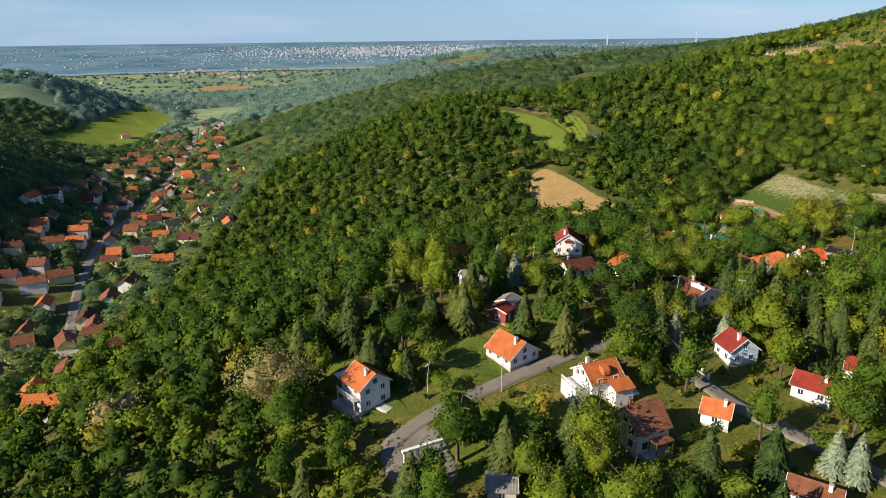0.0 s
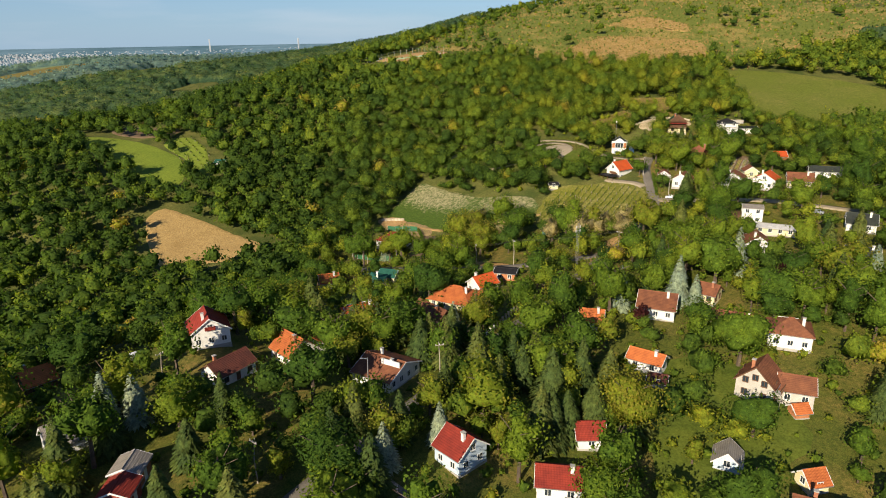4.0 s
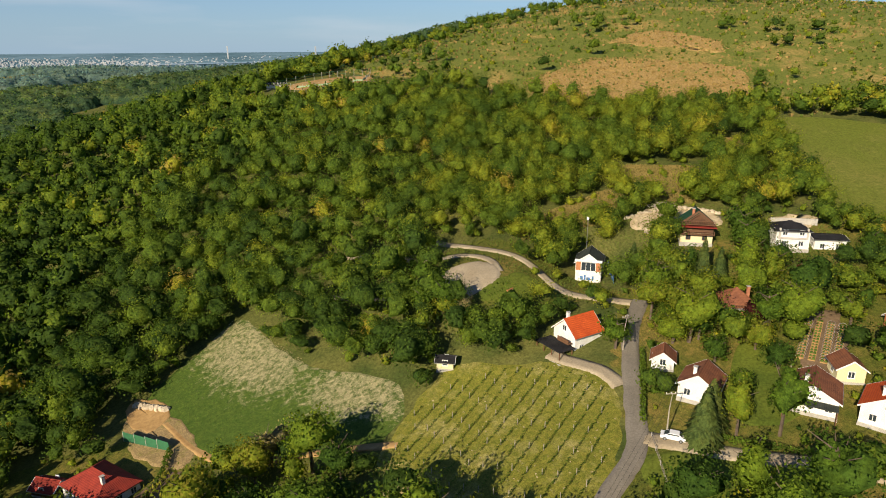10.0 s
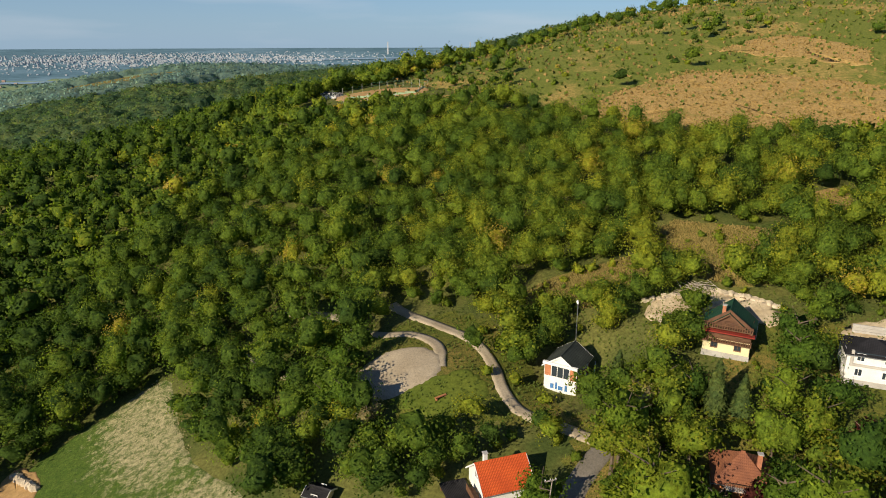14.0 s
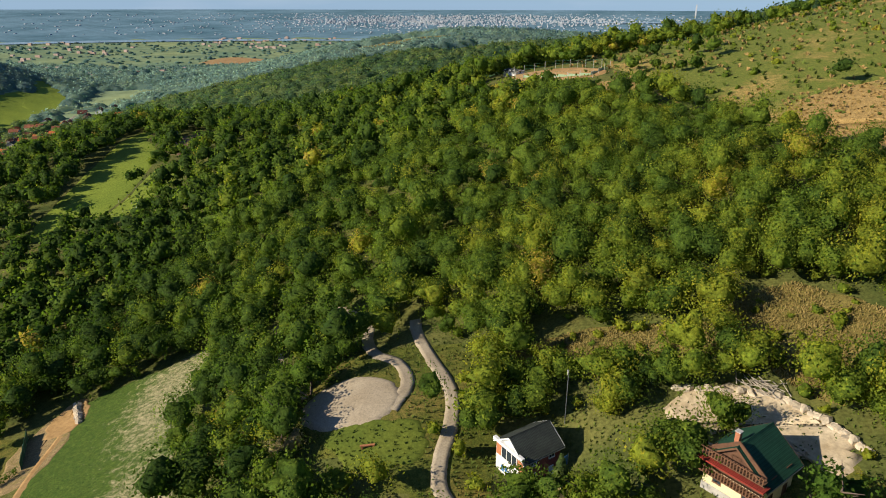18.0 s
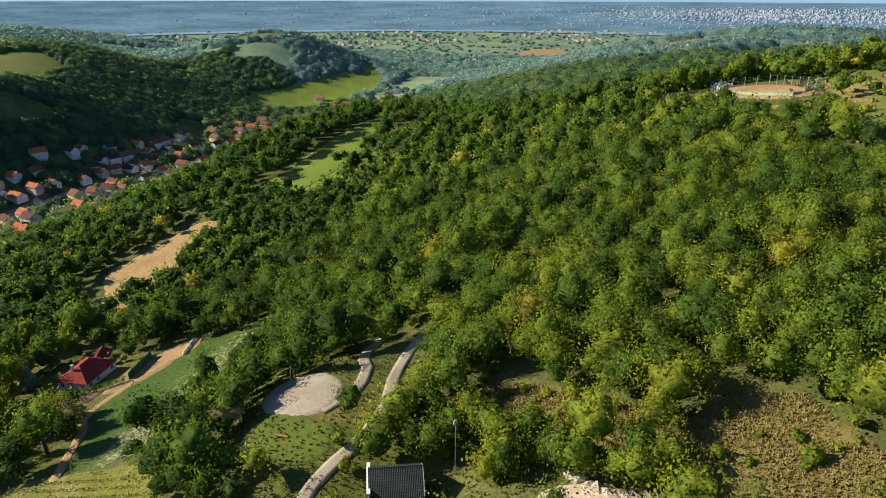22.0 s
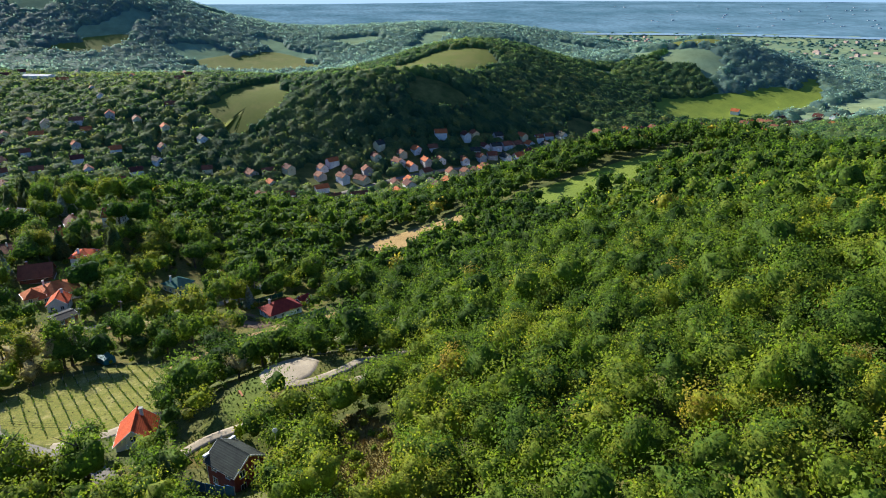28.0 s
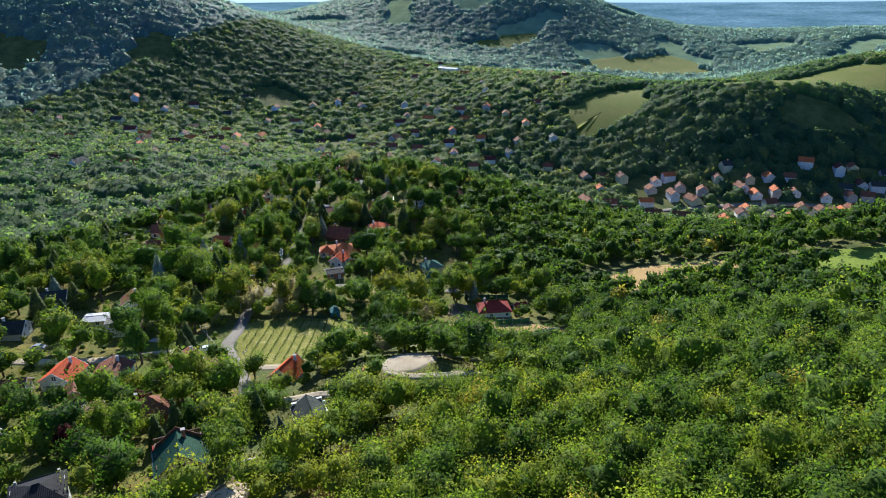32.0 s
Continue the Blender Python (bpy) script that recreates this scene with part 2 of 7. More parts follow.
def tiled(name, light, dark, course=0.34):
    """Roof tiles: courses across the slope and rolls down it, with lichen and sooty stains."""
    m, tree, bsdf = nodes_of(name)
    tc = tree.nodes.new("ShaderNodeTexCoord")
    waves = []
    for axis, scale in (("X", 0.5 / 0.26), ("Y", 0.5 / course)):
        w = tree.nodes.new("ShaderNodeTexWave")
        w.bands_direction = axis
        w.inputs["Scale"].default_value, w.inputs["Distortion"].default_value = scale * 0.63, 0.4
        tree.links.new(tc.outputs["Object"], w.inputs["Vector"])
        waves.append(w.outputs["Fac"])
    broad, grain = noise_node(tree, 0.55, 5), noise_node(tree, 7, 5, 0.7)
    base = ramp_node(tree, broad.outputs["Fac"], [(0.3, dark), (0.62, light)]).outputs["Color"]
    info = tree.nodes.new("ShaderNodeObjectInfo")
    base = mix_node(tree, "MULTIPLY", 1.0, base, ramp_node(tree, info.outputs["Random"], [(0, (0.85, 0.83, 0.83)), (1, (1.12, 1.1, 1.1))]).outputs["Color"])
    base = mix_node(tree, "MULTIPLY", 0.55, base, ramp_node(tree, grain.outputs["Fac"], [(0.3, (0.55, 0.55, 0.55)), (0.7, (1.2, 1.2, 1.2))]).outputs["Color"])
    base = mix_node(tree, "MULTIPLY", 0.45, base, ramp_node(tree, waves[1], [(0.0, (0.45, 0.42, 0.4)), (0.35, (1, 1, 1))]).outputs["Color"])
    tree.links.new(base, bsdf.inputs["Base Color"])
    bsdf.inputs["Roughness"].default_value, bsdf.inputs["Specular IOR Level"].default_value = 0.8, 0.12
    bump_to(tree, bsdf, mix_node(tree, "MULTIPLY", 0.6, waves[0], waves[1]), 0.7, 0.06)
    return m


ROOF = {
    "orange": tiled("orange_tiles", (0.56, 0.17, 0.055), (0.40, 0.11, 0.04)),
    "bright": tiled("bright_red_orange_tiles", (0.62, 0.11, 0.03), (0.50, 0.08, 0.025)),
    "red": tiled("red_tiles", (0.30, 0.045, 0.03), (0.20, 0.032, 0.025)),
    "brown": tiled("brown_tiles", (0.26, 0.105, 0.055), (0.16, 0.065, 0.04)),
    "maroon": tiled("dark_brown_tiles", (0.15, 0.052, 0.038), (0.09, 0.036, 0.03)),
    "green": tiled("green_metal_tiles", (0.03, 0.14, 0.10), (0.02, 0.10, 0.075)),
    "darkgreen": tiled("dark_green_sheet", (0.022, 0.085, 0.05), (0.016, 0.06, 0.036)),
    "slate": tiled("dark_grey_sheet", (0.055, 0.065, 0.055), (0.035, 0.042, 0.038)),
    "black": tiled("black_sheet", (0.03, 0.03, 0.033), (0.018, 0.018, 0.02)),
    "grey": tiled("weathered_grey_sheets", (0.34, 0.31, 0.27), (0.24, 0.22, 0.19)),
    "pale": tiled("pale_sheet", (0.62, 0.62, 0.60), (0.48, 0.48, 0.46)),
}
WALL = {
    "white": surface("white_render", (0.78, 0.77, 0.74), (0.66, 0.64, 0.60), 0.5, 0.9, 10, 0.1),
    "cream": surface("cream_render", (0.74, 0.66, 0.40), (0.64, 0.56, 0.34), 0.5, 0.9, 10, 0.1),
    "yellow": surface("yellow_render", (0.80, 0.46, 0.06), (0.70, 0.38, 0.05), 0.5, 0.9, 10, 0.1),
    "brick": surface("orange_brick", (0.50, 0.20, 0.09), (0.38, 0.15, 0.07), 0.8, 0.9, 14, 0.25),
    "grey": surface("grey_render", (0.52, 0.49, 0.44), (0.40, 0.37, 0.33), 0.5, 0.9, 10, 0.15),
    "blue": surface("pale_blue_render", (0.50, 0.60, 0.70), (0.42, 0.52, 0.62), 0.5, 0.9, 10, 0.1),
    "timber": surface("dark_timber", (0.15, 0.075, 0.04), (0.09, 0.045, 0.028), 0.9, 0.8, 10, 0.3, stretch=(1, 1, 8)),
    "redwood": surface("red_stained_boards", (0.30, 0.07, 0.05), (0.20, 0.05, 0.04), 0.9, 0.8, 10, 0.3, stretch=(1, 1, 8)),
}
glass, _gt, _gb = nodes_of("window_glass")
_gb.inputs["Base Color"].default_value, _gb.inputs["Roughness"].default_value = (0.03, 0.04, 0.05, 1), 0.08
trim_white = surface("white_paint", (0.78, 0.78, 0.76), (0.68, 0.67, 0.65), 1, 0.6, 20, 0.05)
trim_brown = surface("brown_stain", (0.17, 0.085, 0.045), (0.11, 0.055, 0.03), 1, 0.7, 14, 0.1)
concrete = surface("concrete", (0.46, 0.44, 0.40), (0.34, 0.32, 0.29), 0.4, 0.9, 8, 0.2)
brick_red = surface("chimney_brick", (0.42, 0.17, 0.09), (0.30, 0.12, 0.07), 1.5, 0.9, 16, 0.3)
steel = surface("galvanised_steel", (0.45, 0.46, 0.47), (0.34, 0.35, 0.36), 1, 0.45, 12, 0.1, metal=0.7)
pole_wood = surface("weathered_pole", (0.42, 0.37, 0.30), (0.30, 0.26, 0.21), 1, 0.9, 12, 0.3)
stone = surface("pale_stone", (0.55, 0.47, 0.35), (0.40, 0.33, 0.24), 0.6, 0.95, 6, 0.5, each=0.2)
green_sheet = surface("green_fence_sheet", (0.035, 0.16, 0.075), (0.025, 0.11, 0.055), 0.5, 0.6, 8, 0.1)
blue_net = surface("blue_netting", (0.06, 0.19, 0.42), (0.045, 0.14, 0.32), 0.8, 0.8, 12, 0.3)
car_white, _ct, _cb = nodes_of("white_car_paint")
_cb.inputs["Base Color"].default_value, _cb.inputs["Roughness"].default_value = (0.72, 0.73, 0.75, 1), 0.25
car_grey, _ct, _cb = nodes_of("silver_car_paint")
_cb.inputs["Base Color"].default_value, _cb.inputs["Roughness"].default_value = (0.30, 0.32, 0.35, 1), 0.25
rubber = surface("rubber", (0.03, 0.03, 0.03), (0.02, 0.02, 0.02), 1, 0.9, 10, 0.05)

# ---- landform ----
# the plain far off, its rim raised to the camera's horizon, then swells of the village slope on an even net, then the
# hills round about
PLAIN = (0, 1100, 1500, 1800, 2200, 2600, 3000, 3500, 4200, 4900), (25, 25, 18, 12, 17, 32, 50, 74, 106, 133)
SLOPE = (
    (10.4, 18, 4.4, 1.4, 5, 4.2, 1.3),
    (4, -12.9, -11.1, 9.5, 1.8, -2.2, -2.7),
    (7.8, 43.4, 16.8, 4.3, -7.2, 0.3, -1.1),
    (-2.5, -1.7, -28.1, 11.8, 7.2, -1.5, -1.6),
    (5.1, 7.8, 14, 8.8, 9.8, 1.6, 2.6),
    (28.6, 3.7, 13.7, 20.4, 10.3, 11.1, 8.5),
    (-3.5, 1.8, -3.6, -3.1, -4, 11.2, -3.3),
)
HILLS = [
    (-1230, -120, 120.2, 230), (-430, -560, 132.7, 220), (-560, -260, 23.3, 130),
    (-1550, -520, 154.2, 360), (-700, -850, 135.4, 300), (-1900, -100, 78.4, 350),
    (-640, 980, 69.6, 110), (-380, 420, 56.6, 85), (-1250, 700, 91.3, 350),
    (-560, 0, 36.2, 180), (-350, 300, 39.0, 120), (-460, 420, -43.9, 130),
    (-560, 540, 95.8, 150), (-650, 960, 1.2, 190), (-850, 400, -12.6, 260),
    (-480, 200, 31.3, 130), (0, 800, 27.2, 200),
]
OUTER_HILLS = [
    (120, 1150, 67.6, 250), (-150, 1000, -2.4, 180), (300, 750, 11.8, 220),
    (700, 300, 95.2, 300), (650, 800, 115.3, 320), (700, -200, 44.3, 350),
    (200, -350, 37.3, 300), (-300, 1500, 5.8, 320), (-250, 650, -6.3, 160),
    (-900, 1000, -5.2, 250), (150, 1500, 50.6, 300), (-250, -50, -11.0, 160),
    (-420, 800, -25.2, 130), (300, 1100, -22.9, 250), (-230, 230, -34.3, 110),
    (-200, 480, -35.8, 120), (-200, -350, -3.8, 220),
]
SWELLS = [(-120 + 110 * i, -40 + 110 * j, h, 95) for j, row in enumerate(SLOPE) for i, h in enumerate(row)] + HILLS + OUTER_HILLS + [(212, 278, 6.3, 14), (246, 268, -4, 8), (38, 207, 4.5, 9), (2, 500, 9, 42), (0, 440, 9, 28), (30, 380, 14, 50), (-20, 560, 13, 60), (90, 295, 4, 25)]


def height(x, y):
    """The ground's height at a place, or at many."""
    x, y = np.asarray(x, float), np.asarray(y, float)
    z = np.interp(np.hypot(x - 150, y - 170), *PLAIN)
    for a, b, h, s in SWELLS:
        z = z + h * np.exp(-((x - a) ** 2 + (y - b) ** 2) / (2 * s * s))
    return z


def at(x, y, rise=0.0, turn=0.0):
    return pose(x, y, float(height(x, y)) + rise, 0, 0, turn)


def mesh_from(name, verts, faces, material, smooth=False, tint=None, normals=None):
    """A mesh object from arrays of corners and of triangles or quads."""
    verts, faces = np.asarray(verts, np.float32), np.asarray(faces, np.int32)
    me = bpy.data.meshes.new(name)
    n, k = faces.shape
    me.vertices.add(len(verts))
    me.vertices.foreach_set("co", verts.ravel())
    me.loops.add(n * k)
    me.loops.foreach_set("vertex_index", faces.ravel())
    me.polygons.add(n)
    me.polygons.foreach_set("loop_start", np.arange(0, n * k, k, dtype=np.int32))
    me.polygons.foreach_set("loop_total", np.full(n, k, np.int32))
    me.polygons.foreach_set("use_smooth", np.full(n, smooth))
    me.update(calc_edges=True)
    if tint is not None:
        me.attributes.new("tint", "FLOAT", "POINT").data.foreach_set("value", np.asarray(tint, np.float32))
    if normals is not None:
        me.attributes.new("custom_normal", "FLOAT_VECTOR", "POINT").data.foreach_set("vector", np.asarray(normals, np.float32).ravel())
    me.materials.append(material)
    return me


def grid_faces(nx, ny):
    i = np.arange(nx * ny).reshape(ny, nx)
    return np.stack([i[:-1, :-1], i[:-1, 1:], i[1:, 1:], i[1:, :-1]], -1).reshape(-1, 4)


def lines(near0, near1, step, far0, far1):
    """Lines of a net: close set in the middle, wider apart towards the rim."""
    mid = list(np.arange(near0, near1 + 0.1, step))
    up, gap = [], step
    while (mid + up)[-1] < far1:
        gap *= 1.06
        up.append((mid + up)[-1] + min(gap, 90))
    down, gap = [], step
    while (down or mid)[-1 if down else 0] > far0:
        gap *= 1.06
        down.append((down or mid)[-1 if down else 0] - min(gap, 90))
    return np.array(down[::-1] + mid + up)


gx, gy = lines(-60, 400, 3.0, -4200, 3900), lines(70, 480, 3.0, -3200, 4950)
GX, GY = np.meshgrid(gx, gy)
inside = np.hypot(GX - 150, GY - 170)
shrink = np.minimum(1, 4780 / np.maximum(inside, 1))
GX, GY = 150 + (GX - 150) * shrink, 170 + (GY - 170) * shrink
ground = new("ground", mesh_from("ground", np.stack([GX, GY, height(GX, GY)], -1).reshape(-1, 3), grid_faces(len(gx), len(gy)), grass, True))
ground.data.materials.append(far_land_hazed)
ground.data.materials.append(far_plain_hazed)
# two outer rings step up the haze painted into the ground
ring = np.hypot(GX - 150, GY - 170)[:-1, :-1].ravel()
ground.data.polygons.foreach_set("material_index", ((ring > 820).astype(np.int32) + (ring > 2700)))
tagged(ground, "rolling grassy ground falling to a wide plain", "ground", kind="structure")

# the city beyond the river, far out on the plain
rng = np.random.default_rng(31)
blocks, n = [], 0
while n < 2900:
    az, r = radians(rng.normal(-8, 20)), rng.uniform(2900, 4300)
    dense = math.exp(-((math.degrees(az) + 6) / 13) ** 2 - ((r - 3650) / 380) ** 2)
    if rng.random() > 0.12 + dense or abs(math.degrees(az)) > 62:
        continue
    x, y, w = 150 + math.sin(az) * r, 170 + math.cos(az) * r, rng.uniform(1.2, 3.2) * (1 + 0.9 * (rng.random() < 0.15))
    z, h = float(height(x, y)), rng.uniform(1, 4) + (dense > 0.3) * rng.uniform(0, 6)
    blocks.append((x - w, x + w, y - 6, y + 6, z - 12, z + h))
    n += 1
BOX = np.array([(0, 1, 3, 2), (4, 6, 7, 5), (0, 4, 5, 1), (2, 3, 7, 6), (0, 2, 6, 4), (1, 5, 7, 3)])
v = [(a, b, c) for x0, x1, y0, y1, z0, z1 in blocks for a in (x0, x1) for b in (y0, y1) for c in (z0, z1)]
city = new("distant_city", mesh_from("distant_city", v, np.concatenate([BOX + 8 * i for i in range(len(blocks))]), city_wall_hazed))
tagged(city, "pale distant city on the plain, walls greyed with haze", "city", kind="stuff")
# the river, a pale band before the city
def band(az0, az1, r0, r1, width, seed):
    az = np.radians(np.linspace(az0, az1, 40))
    rr = np.linspace(r0, r1, 40) + 60 * np.sin(np.linspace(0, 5, 40) + seed)
    xy = np.stack([np.stack([150 + np.sin(az) * (rr + k), 170 + np.cos(az) * (rr + k)], -1) for k in (-width / 2, width / 2)], 1)
    z = height(xy[..., 0], xy[..., 1]) + 2.5
    return np.concatenate([xy, z[..., None]], -1).reshape(-1, 3)


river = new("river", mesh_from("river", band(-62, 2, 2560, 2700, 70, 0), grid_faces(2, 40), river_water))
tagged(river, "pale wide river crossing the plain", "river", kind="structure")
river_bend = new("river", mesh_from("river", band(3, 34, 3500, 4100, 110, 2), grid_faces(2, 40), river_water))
tagged(river_bend, "bend of the pale river by the city", "river", kind="structure")
# a tall mast and an arched bridge by the river
for az, r, h in ((12, 4000, 70), (19, 3500, 90)):
    x, y = 150 + math.sin(radians(az)) * r, 170 + math.cos(radians(az)) * r
    z = float(height(x, y))
    bl = [(x - 3, x + 3, y - 3, y + 3, z - 10, z + h)]
    ob = new("chimney_stack", mesh_from("chimney_stack", [(a, b, c) for x0, x1, y0, y1, z0, z1 in bl for a in (x0, x1) for b in (y0, y1) for c in (z0, z1)], BOX, city_wall_hazed))
    tagged(ob, "slender pale stack far out on the plain", "chimney")

# ---- fields, meadows, roads ----
def smooth_ring(points, steps=6):
    """A rounded closed line through the points."""
    p = np.asarray(points, float)
    n, out = len(p), []
    for i in range(n):
        a, b, c, d = p[i - 1], p[i], p[(i + 1) % n], p[(i + 2) % n]
        for t in np.arange(steps) / steps:
            out.append(0.5 * (2 * b + (c - a) * t + (2 * a - 5 * b + 4 * c - d) * t * t + (3 * b - a - 3 * c + d) * t ** 3))
    return np.array(out)


def smooth_line(points, steps=8):
    p = np.asarray(points, float)
    p = np.concatenate([2 * p[:1] - p[1:2], p, 2 * p[-1:] - p[-2:-1]])
    out = []
    for i in range(1, len(p) - 2):
        a, b, c, d = p[i - 1 : i + 3]
        for t in np.arange(steps) / steps:
            out.append(0.5 * (2 * b + (c - a) * t + (2 * a - 5 * b + 4 * c - d) * t * t + (3 * b - a - 3 * c + d) * t ** 3))
    return np.array(out + [p[-2]])


OPEN = []


def field(name, points, material, label, rise=0.2, ragged=0.8, clear=True, seed=0, kind="structure"):
    """A piece of ground with a cover of its own, lying on the slope."""
    ring = smooth_ring(points)
    rng = np.random.default_rng(seed + len(points))
    mid = ring.mean(0)
    ring = ring + rng.normal(size=ring.shape) * ragged * 0.4
    k = np.linspace(0, 1, 14)[:, None, None]
    xy = mid + (ring - mid)[None] * k
    n = len(ring)
    z = height(xy[..., 0], xy[..., 1]) + rise
    z[-1] -= rise + 0.15
    v = np.concatenate([xy, z[..., None]], -1).reshape(-1, 3)
    f = [(j * n + i, j * n + (i + 1) % n, (j + 1) * n + (i + 1) % n, (j + 1) * n + i) for j in range(13) for i in range(n)]
    ob = new(name, mesh_from(name, v, f, material, True))
    tagged(ob, label, "ground", kind=kind)
    if clear:
        OPEN.append([tuple(p) for p in points])
    return ob


ROADS = []


def road(name, points, width, material, label, rise=0.3, verge=0.7):
    """A lane laid along the slope."""
    line = smooth_line(points)
    side = np.gradient(line, axis=0)
    side = np.stack([-side[:, 1], side[:, 0]], -1) / np.linalg.norm(side, axis=1)[:, None]
    rng = np.random.default_rng(len(points))
    across = np.array([-0.52, -0.48, -0.2, 0.2, 0.48, 0.52])
    xy = line[:, None] + side[:, None] * across[None, :, None] * width
    xy[:, [0, 5]] += side[:, None] * rng.normal(size=(len(line), 2, 1)) * 0.12
    z = np.repeat(height(line[:, 0], line[:, 1])[:, None], 6, 1) * 0.5 + height(xy[..., 0], xy[..., 1]) * 0.5 + rise
    z[:, [0, 5]] -= rise + 0.25
    v = np.concatenate([xy, z[..., None]], -1).reshape(-1, 3)
    ob = new(name, mesh_from(name, v, grid_faces(6, len(line)), material, True))
    tagged(ob, label, "road", kind="structure")
    ROADS.append((points, width / 2 + verge))
    return ob


def speckled(name, a, b, c, scale, low=0.42, high=0.58, spots=()):
    """Short grass with bare or bleached patches in it."""
    m, tree, bsdf = nodes_of(name)
    big, fine = noise_node(tree, scale, 8, 0.65), noise_node(tree, 1.1, 6, 0.7)
    mid = ramp_node(tree, fine.outputs["Fac"], [(0.38, a), (0.62, b)]).outputs["Color"]
    blades = noise_node(tree, 4.5, 4, 0.7)
    mask = ramp_node(tree, big.outputs["Fac"], [(low, (0, 0, 0)), (high, (1, 1, 1))]).outputs["Color"]
    mottle = noise_node(tree, 0.8, 8, 0.8)
    for x, y, long, wide, turn in spots:
        tc = tree.nodes.new("ShaderNodeTexCoord")
        away = tree.nodes.new("ShaderNodeVectorMath")
        away.operation = "SUBTRACT"
        away.inputs[1].default_value = (x, y, 0)
        tree.links.new(tc.outputs["Object"], away.inputs[0])
        mp = tree.nodes.new("ShaderNodeMapping")
        mp.vector_type = "TEXTURE"
        mp.inputs["Rotation"].default_value = (0, 0, radians(turn))
        mp.inputs["Scale"].default_value = (long, wide, 1e4)
        tree.links.new(away.outputs["Vector"], mp.inputs["Vector"])
        far = tree.nodes.new("ShaderNodeVectorMath")
        far.operation = "LENGTH"
        tree.links.new(mp.outputs["Vector"], far.inputs[0])
        wild = noise_node(tree, 0.42, 8, 0.85)
        push = tree.nodes.new("ShaderNodeMath")
        push.operation = "MULTIPLY_ADD"
        push.inputs[1].default_value = -5.0
        tree.links.new(wild.outputs["Fac"], push.inputs[0])
        tree.links.new(far.outputs["Value"], push.inputs[2])
        level = tree.nodes.new("ShaderNodeMath")
        level.operation = "ADD"
        level.inputs[1].default_value = 1.72
        tree.links.new(push.outputs["Value"], level.inputs[0])
        inner = ramp_node(tree, level.outputs["Value"], [(0.0, (0.85, 0.85, 0.85)), (0.45, (0, 0, 0))]).outputs["Color"]
        mask = mix_node(tree, "LIGHTEN", 1.0, mask, inner)
    mask = mix_node(tree, "MULTIPLY", 1.0, mask, ramp_node(tree, mottle.outputs["Fac"], [(0.40, (0.12, 0.12, 0.12)), (0.56, (1, 1, 1))]).outputs["Color"])
    col = mix_node(tree, "MIX", mask, mid, c)
    col = mix_node(tree, "MULTIPLY", 1.0, col, ramp_node(tree, mottle.outputs["Fac"], [(0.3, (0.74, 0.76, 0.8)), (0.7, (1.25, 1.22, 1.15))]).outputs["Color"])
    speck = ramp_node(tree, blades.outputs["Fac"], [(0.36, (0.6, 0.6, 0.6)), (0.64, (1.35, 1.35, 1.3))]).outputs["Color"]
    tree.links.new(mix_node(tree, "MULTIPLY", 1.0, col, speck), bsdf.inputs["Base Color"])
    bsdf.inputs["Roughness"].default_value, bsdf.inputs["Specular IOR Level"].default_value = 0.95, 0.1
    bump_to(tree, bsdf, fine.outputs["Fac"], 0.6, 0.15)
    return m


sandy = speckled("sandy_earth", (0.33, 0.215, 0.085), (0.42, 0.29, 0.125), (0.26, 0.165, 0.065), 0.06, 0.48, 0.66)
soil_tan = speckled("trodden_earth", (0.24, 0.17, 0.085), (0.31, 0.225, 0.115), (0.12, 0.12, 0.03), 0.2, 0.52, 0.68)
heath_mat = speckled("heath_grass", (0.10, 0.13, 0.025), (0.155, 0.165, 0.036), (0.33, 0.23, 0.08), 0.028, 0.5, 0.6)
tawny = speckled("tawny_grass", (0.27, 0.18, 0.068), (0.38, 0.255, 0.10), (0.15, 0.15, 0.035), 0.05, 0.54, 0.64)
meadow_mat = speckled("meadow_grass", (0.045, 0.085, 0.015), (0.08, 0.12, 0.022), (0.35, 0.305, 0.185), 0.06, 0.62, 0.8, spots=((164.5, 299, 19, 9.5, 106), (179, 265, 13, 7, 122)))
vine_mat = speckled("vineyard_grass", (0.125, 0.14, 0.022), (0.205, 0.19, 0.036), (0.38, 0.32, 0.14), 0.16, 0.5, 0.74)
dry_grass = speckled("dry_grass", (0.15, 0.125, 0.038), (0.21, 0.168, 0.053), (0.16, 0.15, 0.035), 0.12, 0.5, 0.66)
pasture = speckled("pasture_grass", (0.098, 0.125, 0.020), (0.138, 0.155, 0.027), (0.19, 0.17, 0.05), 0.03, 0.45, 0.7)

heath = field("heath", [(258, 482), (276, 420), (298, 362), (332, 336), (377, 303), (430, 290), (560, 270), (690, 420), (620, 680), (430, 640), (320, 545)], heath_mat, "dry grassy heath on the hill's upper slope", 0.15)
field("big_pasture", [(365, 303), (393, 278), (405, 240), (396, 212), (350, 196), (327, 217), (313, 243), (332, 268)], pasture, "open green pasture high on the slope")
field("vineyard_ground", [(197, 257), (207, 249), (217, 241), (218, 228), (208, 216), (194, 207), (182, 209), (172, 223), (170, 240), (185, 252)], vine_mat, "yellowing grass between the vine rows")
field("meadow", [(166, 317), (170, 299), (175, 283), (187, 259), (176, 246), (161, 258), (151, 262), (146, 272), (139, 285), (139, 303), (153, 312)], meadow_mat, "green meadow sloping to the houses")
OPEN.append([(164, 313), (169, 300), (172, 287), (167, 285), (160, 294), (157, 306)])
OPEN.append([(175, 275), (184, 261), (179, 256), (174, 265)])
field("bare_bank", [(136, 304), (143, 297), (143, 290), (138, 288), (134, 296)], soil, "bare earth at the meadow's edge", 0.26)
